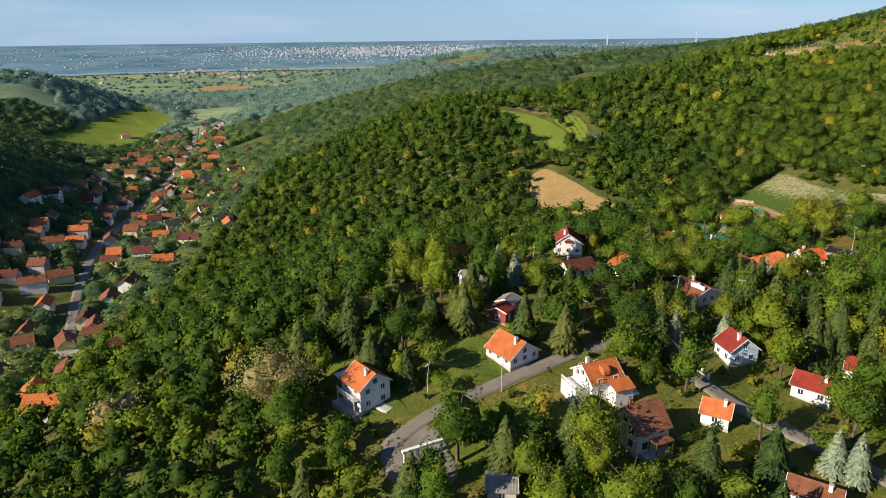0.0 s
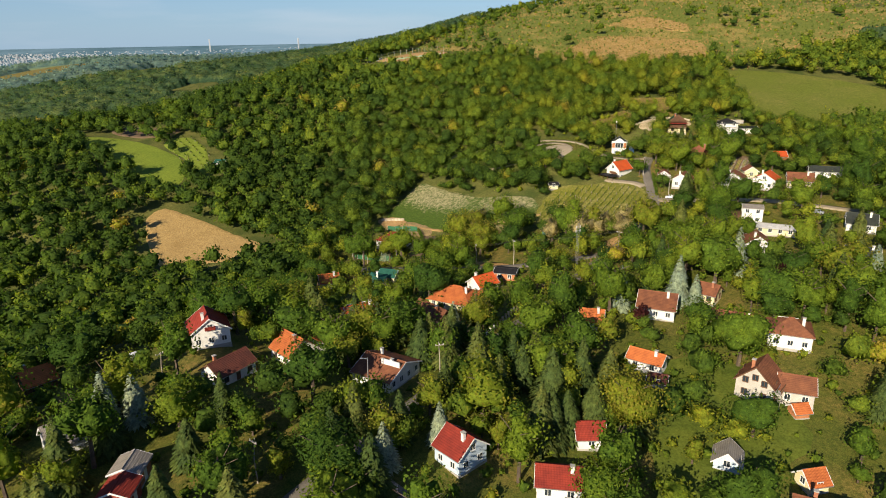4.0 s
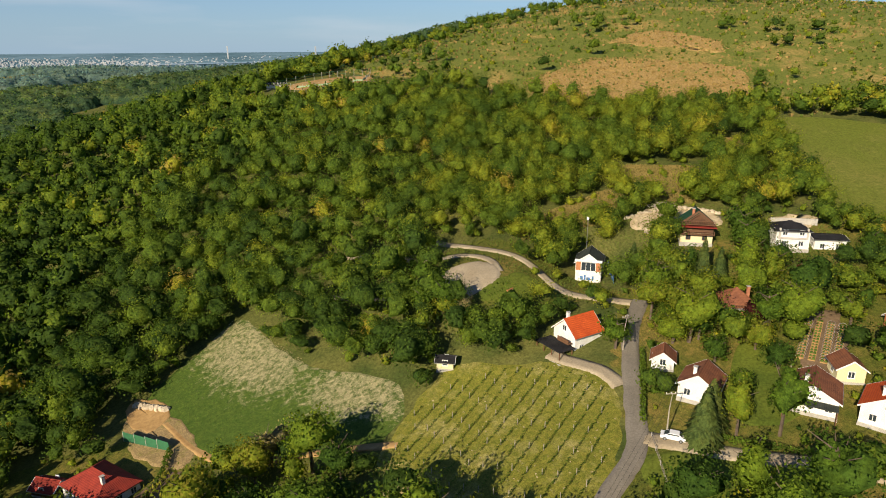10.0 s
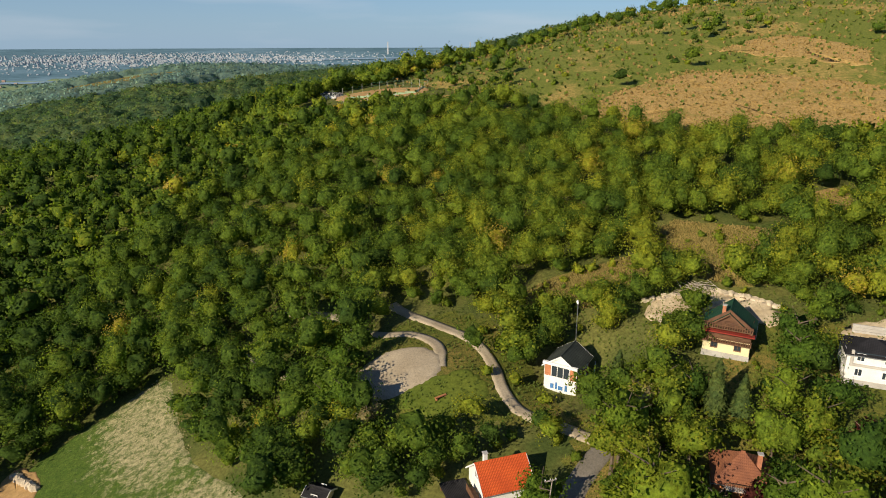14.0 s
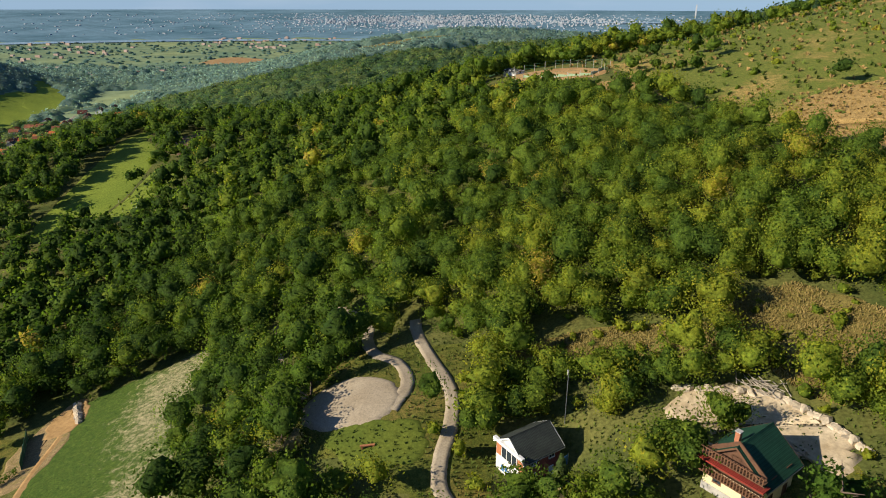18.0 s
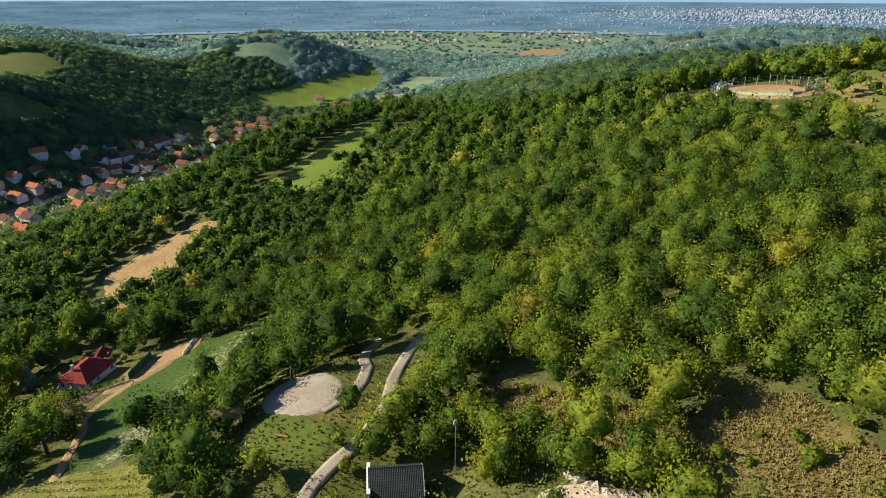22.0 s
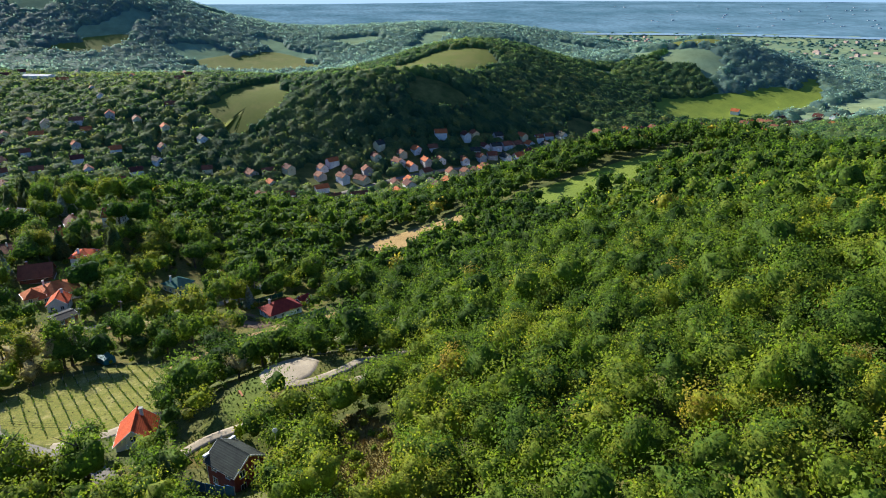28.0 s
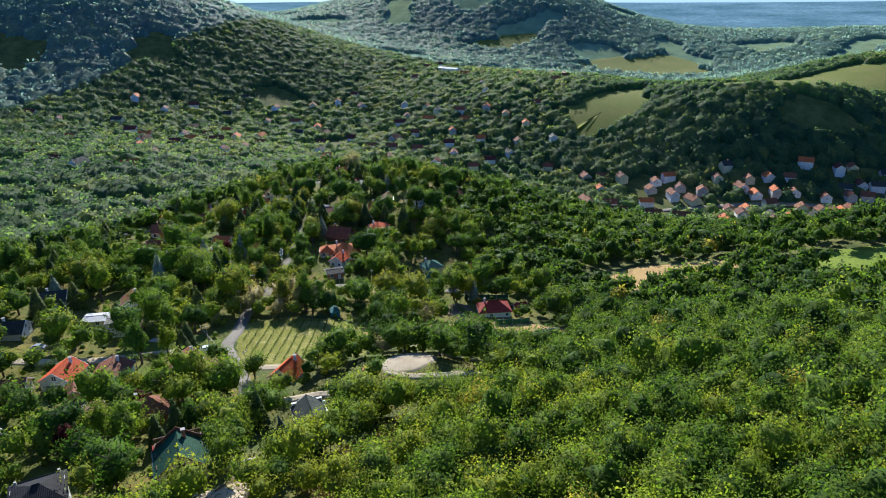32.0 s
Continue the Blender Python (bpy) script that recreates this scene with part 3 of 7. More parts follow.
field("bare_yard", [(136, 301), (143, 292), (147, 277), (142, 270), (137, 276), (133, 288)], soil_tan, "bare trodden earth behind the bungalow", 0.22, 0.8)
OPEN.append([(132, 300), (126, 288), (136, 268), (124, 258), (133, 250), (148, 266), (148, 290)])
field("tilled_plot", [(139, 271), (143, 265), (133, 253), (124, 261)], soil_dark, "small tilled brown plot", 0.3)
field("orange_field", [(45, 326), (46, 343), (49, 360), (57, 366), (66, 357), (77, 338), (86, 318), (90, 299), (78, 301), (66, 308), (55, 313), (47, 319)], sandy, "bare tan and orange earth on the ridge")
OPEN.append([(45, 322), (90, 301), (93, 293), (64, 299), (43, 311)])
field("green_strip", [(27, 515), (40, 490), (49, 482), (62, 462), (74, 430), (78, 405), (72, 385), (60, 378), (55, 384), (46, 420), (36, 458), (26, 490)], field_grass, "long bright green field between woods")
field("brown_strip", [(54, 492), (64, 505), (78, 483), (88, 460), (74, 460), (62, 470)], soil_dark, "brown ploughed strip at the field's head", 0.35)
field("sports_ground", [(228, 480), (246, 476), (266, 452), (260, 444), (246, 450), (232, 462)], soil, "small levelled tan sports ground on the ridge", 0.4)
field("dry_patch", [(314, 388), (361, 398), (378, 386), (408, 350), (372, 318), (357, 331), (318, 350), (306, 366)], tawny, "tall dry tawny grass on the hill", 0.35, 3, seed=2)
field("dry_patch", [(388, 418), (426, 421), (437, 386), (421, 371), (403, 396)], tawny, "tall dry tawny grass near the hilltop", 0.35, 3, seed=3)
field("dry_patch", [(323, 297), (338, 296), (327, 283), (315, 283)], tawny, "tall dry tawny grass among scrub", 0.35, 2, seed=4)
field("dry_patch", [(279, 298), (291, 301), (307, 288), (299, 272), (286, 274), (279, 286)], dry_grass, "tall dry tawny grass above the cut bank", 0.3, 2, seed=5)
field("dry_patch", [(239, 290), (252, 294), (274, 293), (274, 284), (256, 282), (243, 285)], dry_grass, "strip of dry tawny grass", 0.3, 2, seed=6)
field("cut_bank_ground", [(266, 274.5), (275, 277.5), (284, 272.5), (289, 265), (286, 259), (281, 263), (276, 267), (267, 270)], chalk, "bare pale earth cut into the slope", 0.3, 1.2)
field("modern_yard", [(296, 254), (308, 250.5), (309, 246), (300, 245), (291, 248)], chalk, "bare pale earth round the new house", 0.25, 1.2)
field("house_lawn", [(-30, 143), (-22, 147), (-9, 124), (-11, 119), (-19, 117), (-26, 128)], lawn, "mown lawn round the white house")
field("house_lawn", [(-2, 146), (8, 147), (18, 135), (9, 128), (-2, 129)], lawn, "mown lawn before the orange-roofed house")
field("paved_yard", [(-12, 114), (-3.5, 116), (1, 108), (1.5, 101), (-5.5, 98.5), (-12, 104)], asphalt, "grey paved yard where the lane ends", 0.3, 0.4)
field("garden_plot", [(1, 116), (17, 122), (25, 118), (16, 104), (4, 102)], lawn, "grassy orchard garden", clear=False)
field("garden_plot", [(112, 137), (132, 137), (138, 122), (128, 106), (115, 103), (92, 94), (84, 104), (98, 120)], lawn, "bright mown gardens with fruit trees", clear=False)
field("house_lawn", [(210, 212), (228, 192), (221, 188), (204, 202)], lawn, "green lawn beside the lane")
field("house_lawn", [(246, 223), (251, 216), (236, 203), (227, 209)], lawn, "lawn between the garden houses")
field("hoop_garden", [(266, 221), (272, 217), (255, 206), (248, 210)], soil_dark, "tilled vegetable garden", 0.25)
field("circle_lawn", [(212, 269.5), (224, 272.5), (229, 270), (227.5, 264.5), (220, 262), (214.5, 265)], lawn, "short grass below the gravel circle", 0.16)
field("gravel_circle", [(213.5 + 9.2 * math.cos(a), 276.6 + 6.8 * math.sin(a)) for a in np.arange(12) / 12 * 2 * np.pi], gravel, "round gravel turning place", 0.27, 0.4)
field("roadside_dirt", [(172, 203), (180, 202), (172, 197.5), (158, 192), (152, 191.5), (162, 198.5)], soil, "bare sandy strip beside the lane", 0.24, 0.8)
field("roadside_dirt", [(131, 240), (136, 227), (140, 216), (137, 214.5), (133.5, 222), (129, 234)], soil, "bare sandy verge below the trees", 0.22, 0.8)
field("orchard_ground", [(74, 440), (80, 452), (90, 444), (92, 418), (84, 388), (78, 390), (79, 410)], field_grass, "grassy young orchard beside the field", 0.25)
field("far_clearing", [(-471, 999), (-412, 975), (-400, 900), (-445, 756), (-500, 800), (-490, 900)], field_grass, "green clearing across the valley", 0.8, 3)
field("far_field", [(-690, 1850), (-700, 2050), (-560, 1990), (-560, 1830)], soil, "bare tan field far down the valley", 1.5, 3)
field("far_field", [(-80, 1100), (120, 1160), (180, 1080), (60, 1010), (-60, 1030)], dry_grass, "dry field on the far ridge", 1.0, 5)
field("far_field", [(-260, 1350), (-120, 1420), (-90, 1330), (-200, 1290)], dry_grass, "dry field far down the ridge", 1.0, 5, seed=1)
field("spur_side", [(-376, 203), (-412, 222), (-450, 280), (-372, 288), (-338, 268), (-314, 236), (-307, 226), (-342, 214)], pasture, "grassy flank of the wooded spur", 0.8, 4)
field("spur_top", [(-430, 335), (-385, 360), (-385, 420), (-430, 500), (-490, 560), (-560, 560), (-580, 500), (-540, 430), (-480, 390)], pasture, "grassy top of the dark spur", 0.8, 4)
field("valley_meadow", [(-449, 758), (-440, 850), (-400, 888), (-392, 820), (-409, 752)], field_grass, "level meadow at the foot of the far hill", 0.8, 3)
field("hill_clearing", [(-440, 945), (-520, 1080), (-455, 1040), (-400, 985), (-396, 935)], field_grass, "green clearing on the far hill", 0.8, 4)
field("far_heath", [(-876, -112), (-980, -5), (-960, 34), (-868, -28)], pasture, "grassy slope across the valley", 0.8, 4)
field("far_heath", [(-850, 102), (-1010, 260), (-860, 370), (-835, 265)], pasture, "grassy slope beyond the spur", 0.8, 4, seed=3)
field("bare_patch", [(253, 436), (276, 428), (280, 408), (258, 414)], tawny, "bare tan slope below the sports ground", 0.3, 1.5)
field("cone_top", [(-690, 960), (-640, 1010), (-600, 960), (-690, 880), (-740, 900)], pasture, "grassy top of the round hill", 0.8, 4)

MAIN_ROAD = [(-12, 110), (-4, 118), (8, 125), (22, 133), (39, 141), (54, 147), (73, 156), (88, 162), (101, 169), (125, 179), (145, 188), (170, 196), (184, 201.5), (198, 209), (209, 214), (220, 226), (233, 240), (243, 247)]
road("road", MAIN_ROAD, 3.7, asphalt, "narrow worn asphalt lane through the village")
road("road", [(50, 143), (54, 130), (61, 118), (72, 106), (80, 97), (95, 80), (130, 50)], 4.0, asphalt, "side lane between gardens", 0.27, 1.0)
road("road", [(212, 215), (220, 203), (229, 193), (236, 182), (242, 166), (250, 140)], 3.6, gravel, "pale gravel lane past a parked car", 0.26)
road("road", [(165, 194), (149, 204), (137, 214), (128, 228), (117, 246), (105, 261), (92, 268)], 3.6, asphalt, "shaded lane down to the lower houses", 0.26)
road("track", [(241, 248), (237, 254), (232.5, 260), (231.5, 266), (232, 272), (231.5, 278), (229.5, 283), (226, 289), (221, 300), (219, 307)], 2.5, gravel, "winding gravel track", 0.25, 0.2)
road("track", [(221.5, 274), (223, 281), (219.5, 288), (214, 293), (210, 301), (208, 309), (203, 315), (196, 321), (188, 324)], 2.4, gravel, "gravel path past the turning place", 0.23, 0.2)
road("track", [(204, 280), (198, 288), (192, 298), (186, 309), (181, 319)], 1.3, gravel, "narrow path along the wood's edge", 0.25, 0.0)
road("track", [(142, 289), (146, 274), (152, 262), (162, 256), (178, 244)], 2.0, soil, "dirt track along the meadow's foot", 0.24)
road("drive", [(215.3, 245.3), (216.2, 241.8), (218.0, 238.0), (219.5, 233.8), (219.0, 228.1)], 3.6, gravel, "pale gravel drive curving down to the lane", 0.24)
road("drive", [(-12, 121), (-16, 124)], 2.6, concrete, "concrete drive to the house", 0.3)
VALLEY_ROAD = [(-120, 60), (-135, 150), (-160, 240), (-200, 330), (-222, 400), (-232, 470), (-248, 540), (-262, 620), (-285, 720), (-315, 820), (-350, 930)]
road("road", VALLEY_ROAD, 6, asphalt, "grey street along the valley floor", 0.6, 4)

# ---- houses ----
def part(name, me, parent, label="", m=None):
    ob = new(name, me)
    ob.parent = parent
    if m is not None:
        ob.matrix_basis = m
    if label:
        ob["label"] = label
    return ob


BOX_FACES = np.array([(0, 1, 3, 2), (4, 6, 7, 5), (0, 4, 5, 1), (2, 3, 7, 6), (0, 2, 6, 4), (1, 5, 7, 3)])


def boxes(name, items, material):
    """One mesh of upright boxes, each (x0, x1, y0, y1, z0, z1)."""
    v, f = [], []
    for i, (x0, x1, y0, y1, z0, z1) in enumerate(items):
        v += [(a, b, c) for a in (x0, x1) for b in (y0, y1) for c in (z0, z1)]
        f.append(BOX_FACES + 8 * i)
    return mesh_from(name, v, np.concatenate(f), material)


def prism(name, profile, x0, x1, material):
    """A profile in y and z, drawn out along x."""
    bm = bmesh.new()
    a = [bm.verts.new((x0, y, z)) for y, z in profile]
    b = [bm.verts.new((x1, y, z)) for y, z in profile]
    bm.faces.new(a[::-1])
    bm.faces.new(b)
    for i in range(len(a)):
        j = (i + 1) % len(a)
        bm.faces.new((a[i], a[j], b[j], b[i]))
    bmesh.ops.recalc_face_normals(bm, faces=bm.faces)
    me = bpy.data.meshes.new(name)
    bm.to_mesh(me)
    bm.free()
    me.materials.append(material)
    return me


def window_set(frame_material):
    """A casement in one piece with its sill, and the glass behind it."""
    xs, zs = (-0.62, -0.5, -0.04, 0.04, 0.5, 0.62), (-0.74, -0.58, 0.58, 0.7)
    bm = bmesh.new()
    v = [[bm.verts.new((a, 0.05 if k else 0.12, c)) for a in xs] for k, c in enumerate(zs)]
    for k in range(3):
        for i in range(5):
            if not (k == 1 and i in (1, 3)):
                bm.faces.new((v[k][i], v[k][i + 1], v[k + 1][i + 1], v[k + 1][i]))
    ex = bmesh.ops.extrude_face_region(bm, geom=bm.faces[:])
    for q in ex["geom"]:
        if isinstance(q, bmesh.types.BMVert):
            q.co.y = -0.03
    bmesh.ops.recalc_face_normals(bm, faces=bm.faces)
    me = bpy.data.meshes.new("window")
    bm.to_mesh(me)
    bm.free()
    me.materials.append(frame_material)
    return me, boxes("pane", [(-0.52, 0.52, -0.02, 0.02, -0.6, 0.6)], glass)


WINDOWS = {"white": window_set(trim_white), "brown": window_set(trim_brown)}
DOORS = {k: boxes("door", [(-0.52, 0.52, -0.02, 0.06, 0.0, 2.1)], m) for k, m in (("white", trim_white), ("brown", trim_brown))}
KNOB = boxes("door_handle", [(0.36, 0.42, 0.05, 0.1, 1.0, 1.05)], steel)
TAKEN = []


def openings(root, wall_side, length, floors, frames, door=True, skip=()):
    """Windows and perhaps a door on a side; wall_side gives the pose of a place (along, up) on it."""
    n = max(1, int(length / 2.7))
    for f, z in enumerate(floors):
        for i in range(n):
            u = (i + 0.5) / n * length - length / 2
            if (f, i) in skip:
                continue
            if door and f == 0 and i == n // 2:
                d = part("door", DOORS[frames], root, m=wall_side(u, 0.05))
                part("door_handle", KNOB, d)
                continue
            w = part("window", WINDOWS[frames][0], root, m=wall_side(u, z))
            part("pane", WINDOWS[frames][1], w)


def house(x, y, turn, long, wide, top, roof, wall, label, shape="gable", frames="white", chimney=1, storeys=None, rise=None, eave=0.45, name="house", group="", sunk=0.0, balcony=None):
    """A house at its ground place: ridge along its own x, walls under two or four slopes."""
    root = new(name)
    root.matrix_basis = at(x, y, -sunk, turn)
    tagged(root, label, "house", group)
    rise = rise or wide * 0.5 * 0.68
    top -= 1.1 if top > 6 else 0.7
    h = top - rise
    storeys = storeys or (2 if h > 4.0 else 1)
    hl, hw = long / 2, wide / 2
    RM, WM = ROOF[roof], WALL[wall]
    TAKEN.append((x, y, max(long, wide) * 0.56 + 0.6))
    th, slope = 0.16, rise / hw
    if shape == "gable":
        part("wall", prism("wall", [(-hw, -2.6), (hw, -2.6), (hw, h), (0, top - 0.1), (-hw, h)], -hl, hl, WM), root)
        for s in (1, -1):
            low = h - eave * slope
            part("roof_slope", prism("roof_slope", [(0, top), (s * (hw + eave), low), (s * (hw + eave), low + th), (0, top + th * 1.2)], -hl - eave, hl + eave, RM), root)
            part("gutter", boxes("gutter", [(-hl - eave, hl + eave, s * (hw + eave) - 0.07, s * (hw + eave) + 0.07, low - 0.08, low + 0.05)], steel), root)
            part("bargeboard", prism("bargeboard", [(-hw - eave, low - 0.12), (-hw - eave, low + th + 0.01), (0, top + th * 1.2 + 0.01), (hw + eave, low + th + 0.01), (hw + eave, low - 0.12), (0, top - 0.1)], s * (hl + eave) - 0.03, s * (hl + eave) + 0.04, trim_brown if frames == "brown" else trim_white), root)
        part("ridge_cap", prism("ridge_cap", [(-0.16, top + 0.1), (0, top + 0.3), (0.16, top + 0.1)], -hl - eave, hl + eave, RM), root)
    else:
        part("wall", boxes("wall", [(-hl, hl, -hw, hw, -2.6, h)], WM), root)
        low, ex, ey = h - 0.15, hl + eave, hw + eave
        rl = max(0.05, hl - hw * 0.9)
        bm = bmesh.new()
        e = [bm.verts.new(p) for p in ((-ex, -ey, low), (ex, -ey, low), (ex, ey, low), (-ex, ey, low))]
        u = [bm.verts.new((p.co.x, p.co.y, low + th)) for p in e]
        r = [bm.verts.new((-rl, 0, top + th)), bm.verts.new((rl, 0, top + th))]
        bm.faces.new(e[::-1])
        for i in range(4):
            bm.faces.new((e[i], e[(i + 1) % 4], u[(i + 1) % 4], u[i]))
        for q in ((u[0], u[1], r[1], r[0]), (u[1], u[2], r[1]), (u[2], u[3], r[0], r[1]), (u[3], u[0], r[0])):
            bm.faces.new(q)
        bmesh.ops.recalc_face_normals(bm, faces=bm.faces)
        me = bpy.data.meshes.new("roof")
        bm.to_mesh(me)
        bm.free()
        me.materials.append(RM)
        part("roof", me, root)
        part("ridge_cap", prism("ridge_cap", [(-0.16, top + th), (0, top + th + 0.2), (0.16, top + th)], -rl, rl, RM), root)
        for s in (1, -1):
            part("gutter", boxes("gutter", [(-ex, ex, s * ey - 0.07, s * ey + 0.07, low - 0.06, low + 0.06)], steel), root)
    floors = [1.55 + 2.75 * k for k in range(storeys)]
    if long > 3.4:
        for s in (1, -1):
            openings(root, lambda u, z, s=s: pose(u, s * hw, z, 0, 0, 0 if s > 0 else 180), long, floors, frames, door=s < 0)
    if wide > 3.4:
        attic = [h + rise * 0.32] if shape == "gable" and rise > 2.2 else []
        for s in (1, -1):
            openings(root, lambda u, z, s=s: pose(s * hl, u, z, 0, 0, -90 * s), wide, floors, frames, door=False)
            for z in attic:
                w = part("window", WINDOWS[frames][0], root, m=pose(s * hl, 0, z, 0, 0, -90 * s))
                part("pane", WINDOWS[frames][1], w)
    part("plinth", boxes("plinth", [(-hl - 0.08, hl + 0.08, -hw - 0.08, hw + 0.08, -2.8, 0.12)], concrete), root)
    for k in range(chimney):
        cx, cy = (-0.28 + 0.5 * k) * long, 0.14 * wide * (1 if k % 2 == 0 else -1)
        c = part("chimney", boxes("chimney", [(cx - 0.3, cx + 0.3, cy - 0.3, cy + 0.3, h, top + 0.9)], WALL["white"] if frames == "white" else brick_red), root)
        part("chimney_cap", boxes("chimney_cap", [(cx - 0.4, cx + 0.4, cy - 0.4, cy + 0.4, top + 0.9, top + 1.02)], concrete), c)
    if balcony:
        sx, y0, z0, depth = balcony
        s = 1 if y0 > 0 else -1
        b = part("balcony", boxes("balcony", [(-sx, sx, *sorted((y0, y0 + s * depth)), z0 - 0.2, z0)], concrete), root)
        rails = [(-sx + i * (2 * sx - 0.06) / 16, -sx + i * (2 * sx - 0.06) / 16 + 0.06, *sorted((y0 + s * depth - s * 0.08, y0 + s * depth)), z0, z0 + 0.95) for i in range(17)]
        part("railing", boxes("railing", rails + [(-sx, sx, *sorted((y0 + s * depth - s * 0.1, y0 + s * depth)), z0 + 0.95, z0 + 1.03)], trim_brown if frames == "brown" else trim_white), b)
        part("post", boxes("post", [(-sx, -sx + 0.2, *sorted((y0 + s * depth - s * 0.2, y0 + s * depth)), -2, z0)], WM), b)
        part("post", boxes("post", [(sx - 0.2, sx, *sorted((y0 + s * depth - s * 0.2, y0 + s * depth)), -2, z0)], WM), b)
    return root


def wing(root, x0, x1, y0, y1, top, drop, roof, wall, axis="y"):
    """A lower wing with a single slope, leaning on the house."""
    part("wing_wall", boxes("wing_wall", [(x0, x1, y0, y1, -2.6, top - drop)], WALL[wall]), root)
    hi, lo = (y0, y1) if abs(y0) < abs(y1) else (y1, y0)
    part("wing_roof", prism("wing_roof", [(hi, top), (hi, top + 0.15), (lo + (0.4 if lo > hi else -0.4), top - drop + 0.05), (lo + (0.4 if lo > hi else -0.4), top - drop - 0.1)], x0 - 0.3, x1 + 0.3, ROOF[roof]), root)


def canopy(root, x0, x1, y0, y1, z, material, posts=True):
    """A flat roof on posts."""
    c = part("canopy", boxes("canopy", [(x0, x1, y0, y1, z, z + 0.14)], material), root)
    for px in (x0 + 0.1, x1 - 0.25):
        for py in (y0 + 0.1, y1 - 0.25):
            part("post", boxes("post", [(px, px + 0.15, py, py + 0.15, -2, z)], trim_brown), c)


r = house(-17.5, 125.4, 130, 7.2, 7.6, 9, "orange", "white", "two-storey white house with an orange tiled roof and balcony", balcony=(3.4, 3.8, 2.9, 1.5))
canopy(r, 3.7, 7.2, -1.5, 3.8, 4.6, ROOF["pale"])
part("terrace", boxes("terrace", [(-4.2, 4.4, 3.8, 6.2, -2.4, 0.15)], concrete), r)
r = house(15.4, 136.6, 126, 8.4, 8.6, 6.4, "orange", "white", "low white house with a broad orange tiled roof", chimney=1)
house(14.2, 153.5, 60, 4.6, 4.6, 4.8, "red", "redwood", "small red timber hut with a red sheet roof", name="garden_hut", rise=0.9, chimney=0)
house(16.5, 158.5, 60, 4.6, 4.6, 4.6, "grey", "brick", "small brick hut with a faded sheet roof", name="garden_hut", rise=0.9, chimney=0)
r = house(32.4, 124.1, 21, 7.6, 7.4, 7.8, "orange", "white", "white house with an orange roof, dormer and white terrace", frames="white")
part("dormer", prism("dormer", [(-3.2, 5.2), (-3.2, 6.1), (-2.6, 6.7), (-1.4, 6.7), (-1.4, 5.2)], -0.8, 0.8, ROOF["orange"]), r)
wing(r, 0.2, 4.6, -3.7, -6.4, 4.2, 1.2, "orange", "white")
b = part("terrace", boxes("terrace", [(-7.4, -3.8, -3.2, 2.6, -2.4, 2.9)], WALL["white"]), r)
part("balustrade", boxes("balustrade", [(-7.4 + 0.5 * i, -7.25 + 0.5 * i, -3.2, -3.05, 2.9, 3.8) for i in range(8)] + [(-7.4, -7.25, -3.2 + 0.5 * i, -3.05 + 0.5 * i, 2.9, 3.8) for i in range(12)] + [(-7.45, -3.8, -3.25, -3.0, 3.8, 3.92), (-7.45, -7.2, -3.2, 2.6, 3.8, 3.92)], trim_white), b)
r = house(37.5, 109.4, 23, 7.4, 7.6, 9.4, "brown", "cream", "tall cream house with a steep brown tiled roof", frames="brown", rise=3.6)
part("porch", boxes("porch", [(-3.0, 3.2, -6.0, -3.8, -2, 0.3)], concrete), r)
canopy(r, -1.0, 3.2, -6.0, -3.7, 2.6, ROOF["brown"])
house(54.5, 114.7, 150, 5.2, 5.8, 5, "orange", "white", "small white cottage with an orange tiled roof", rise=1.7, name="cottage")
house(77.6, 121.5, 138, 7.4, 6.0, 5.4, "red", "white", "white cottage with a red roof among trees", rise=1.8, name="cottage")
house(66.8, 135.4, 100, 6.2, 6.8, 7.2, "red", "blue", "pale blue house with a red roof behind spruces", rise=2.6)
r = house(40.0, 203.0, 84, 8.4, 8.6, 8, "red", "white", "white house with a wide red roof and rounded gable", rise=3.0, balcony=None)
part("awning", boxes("awning", [(-4.6, -4.25, -1.2, 1.2, 4.1, 4.9)], ROOF["red"]), r)
r = house(39.7, 185.2, 23, 9.2, 6.4, 5.5, "maroon", "white", "low white house with a dark brown tiled roof", rise=2.1, frames="brown")
part("terrace", boxes("terrace", [(-8.0, -4.6, -3.0, 3.0, -2, 0.1)], concrete), r)
r = house(55.2, 187.0, 103, 7.8, 7.6, 7, "orange", "white", "white house with a steep orange roof and low wing", rise=3.0, frames="brown")
wing(r, -3.8, -0.4, -3.8, -6.6, 4.2, 1.4, "orange", "white")
r = house(68.4, 166.5, 116, 9.8, 11.0, 5.4, "brown", "white", "broad low white house with a rusty brown roof", rise=2.1, chimney=2)
part("parapet", boxes("parapet", [(-4.9, -0.2, 1.6, 1.9, 4.0, 5.3)], trim_white), r)
house(77.8, 198.9, 173, 8.0, 8.0, 7.4, "bright", "white", "white house with a rounded orange hipped roof", shape="hip", rise=2.0, balcony=(2.6, -4.0, 2.9, 1.3))
house(92.3, 186.2, 97, 10.6, 8.4, 7, "brown", "timber", "dark house with a mossy brown tiled roof", rise=3.6, frames="brown")
r = house(107.0, 196.7, 118, 12.6, 10.8, 6, "orange", "cream", "large cream house with a wide orange hipped roof", shape="hip", rise=2.7, eave=0.7)
house(112.0, 190.6, 28, 6.4, 6.0, 5.4, "orange", "cream", "cream porch wing with an orange hipped roof", shape="hip", rise=2.1, chimney=0, name="annex")
house(118.5, 200.5, 4, 7.0, 6.0, 6, "bright", "white", "small white house with a red-orange roof", rise=2.2)
r = house(130.8, 205.0, 131, 6.4, 5.6, 3.8, "black", "brick", "flat-roofed brick garage with a dark sheet roof", rise=0.5, chimney=0, name="garage")
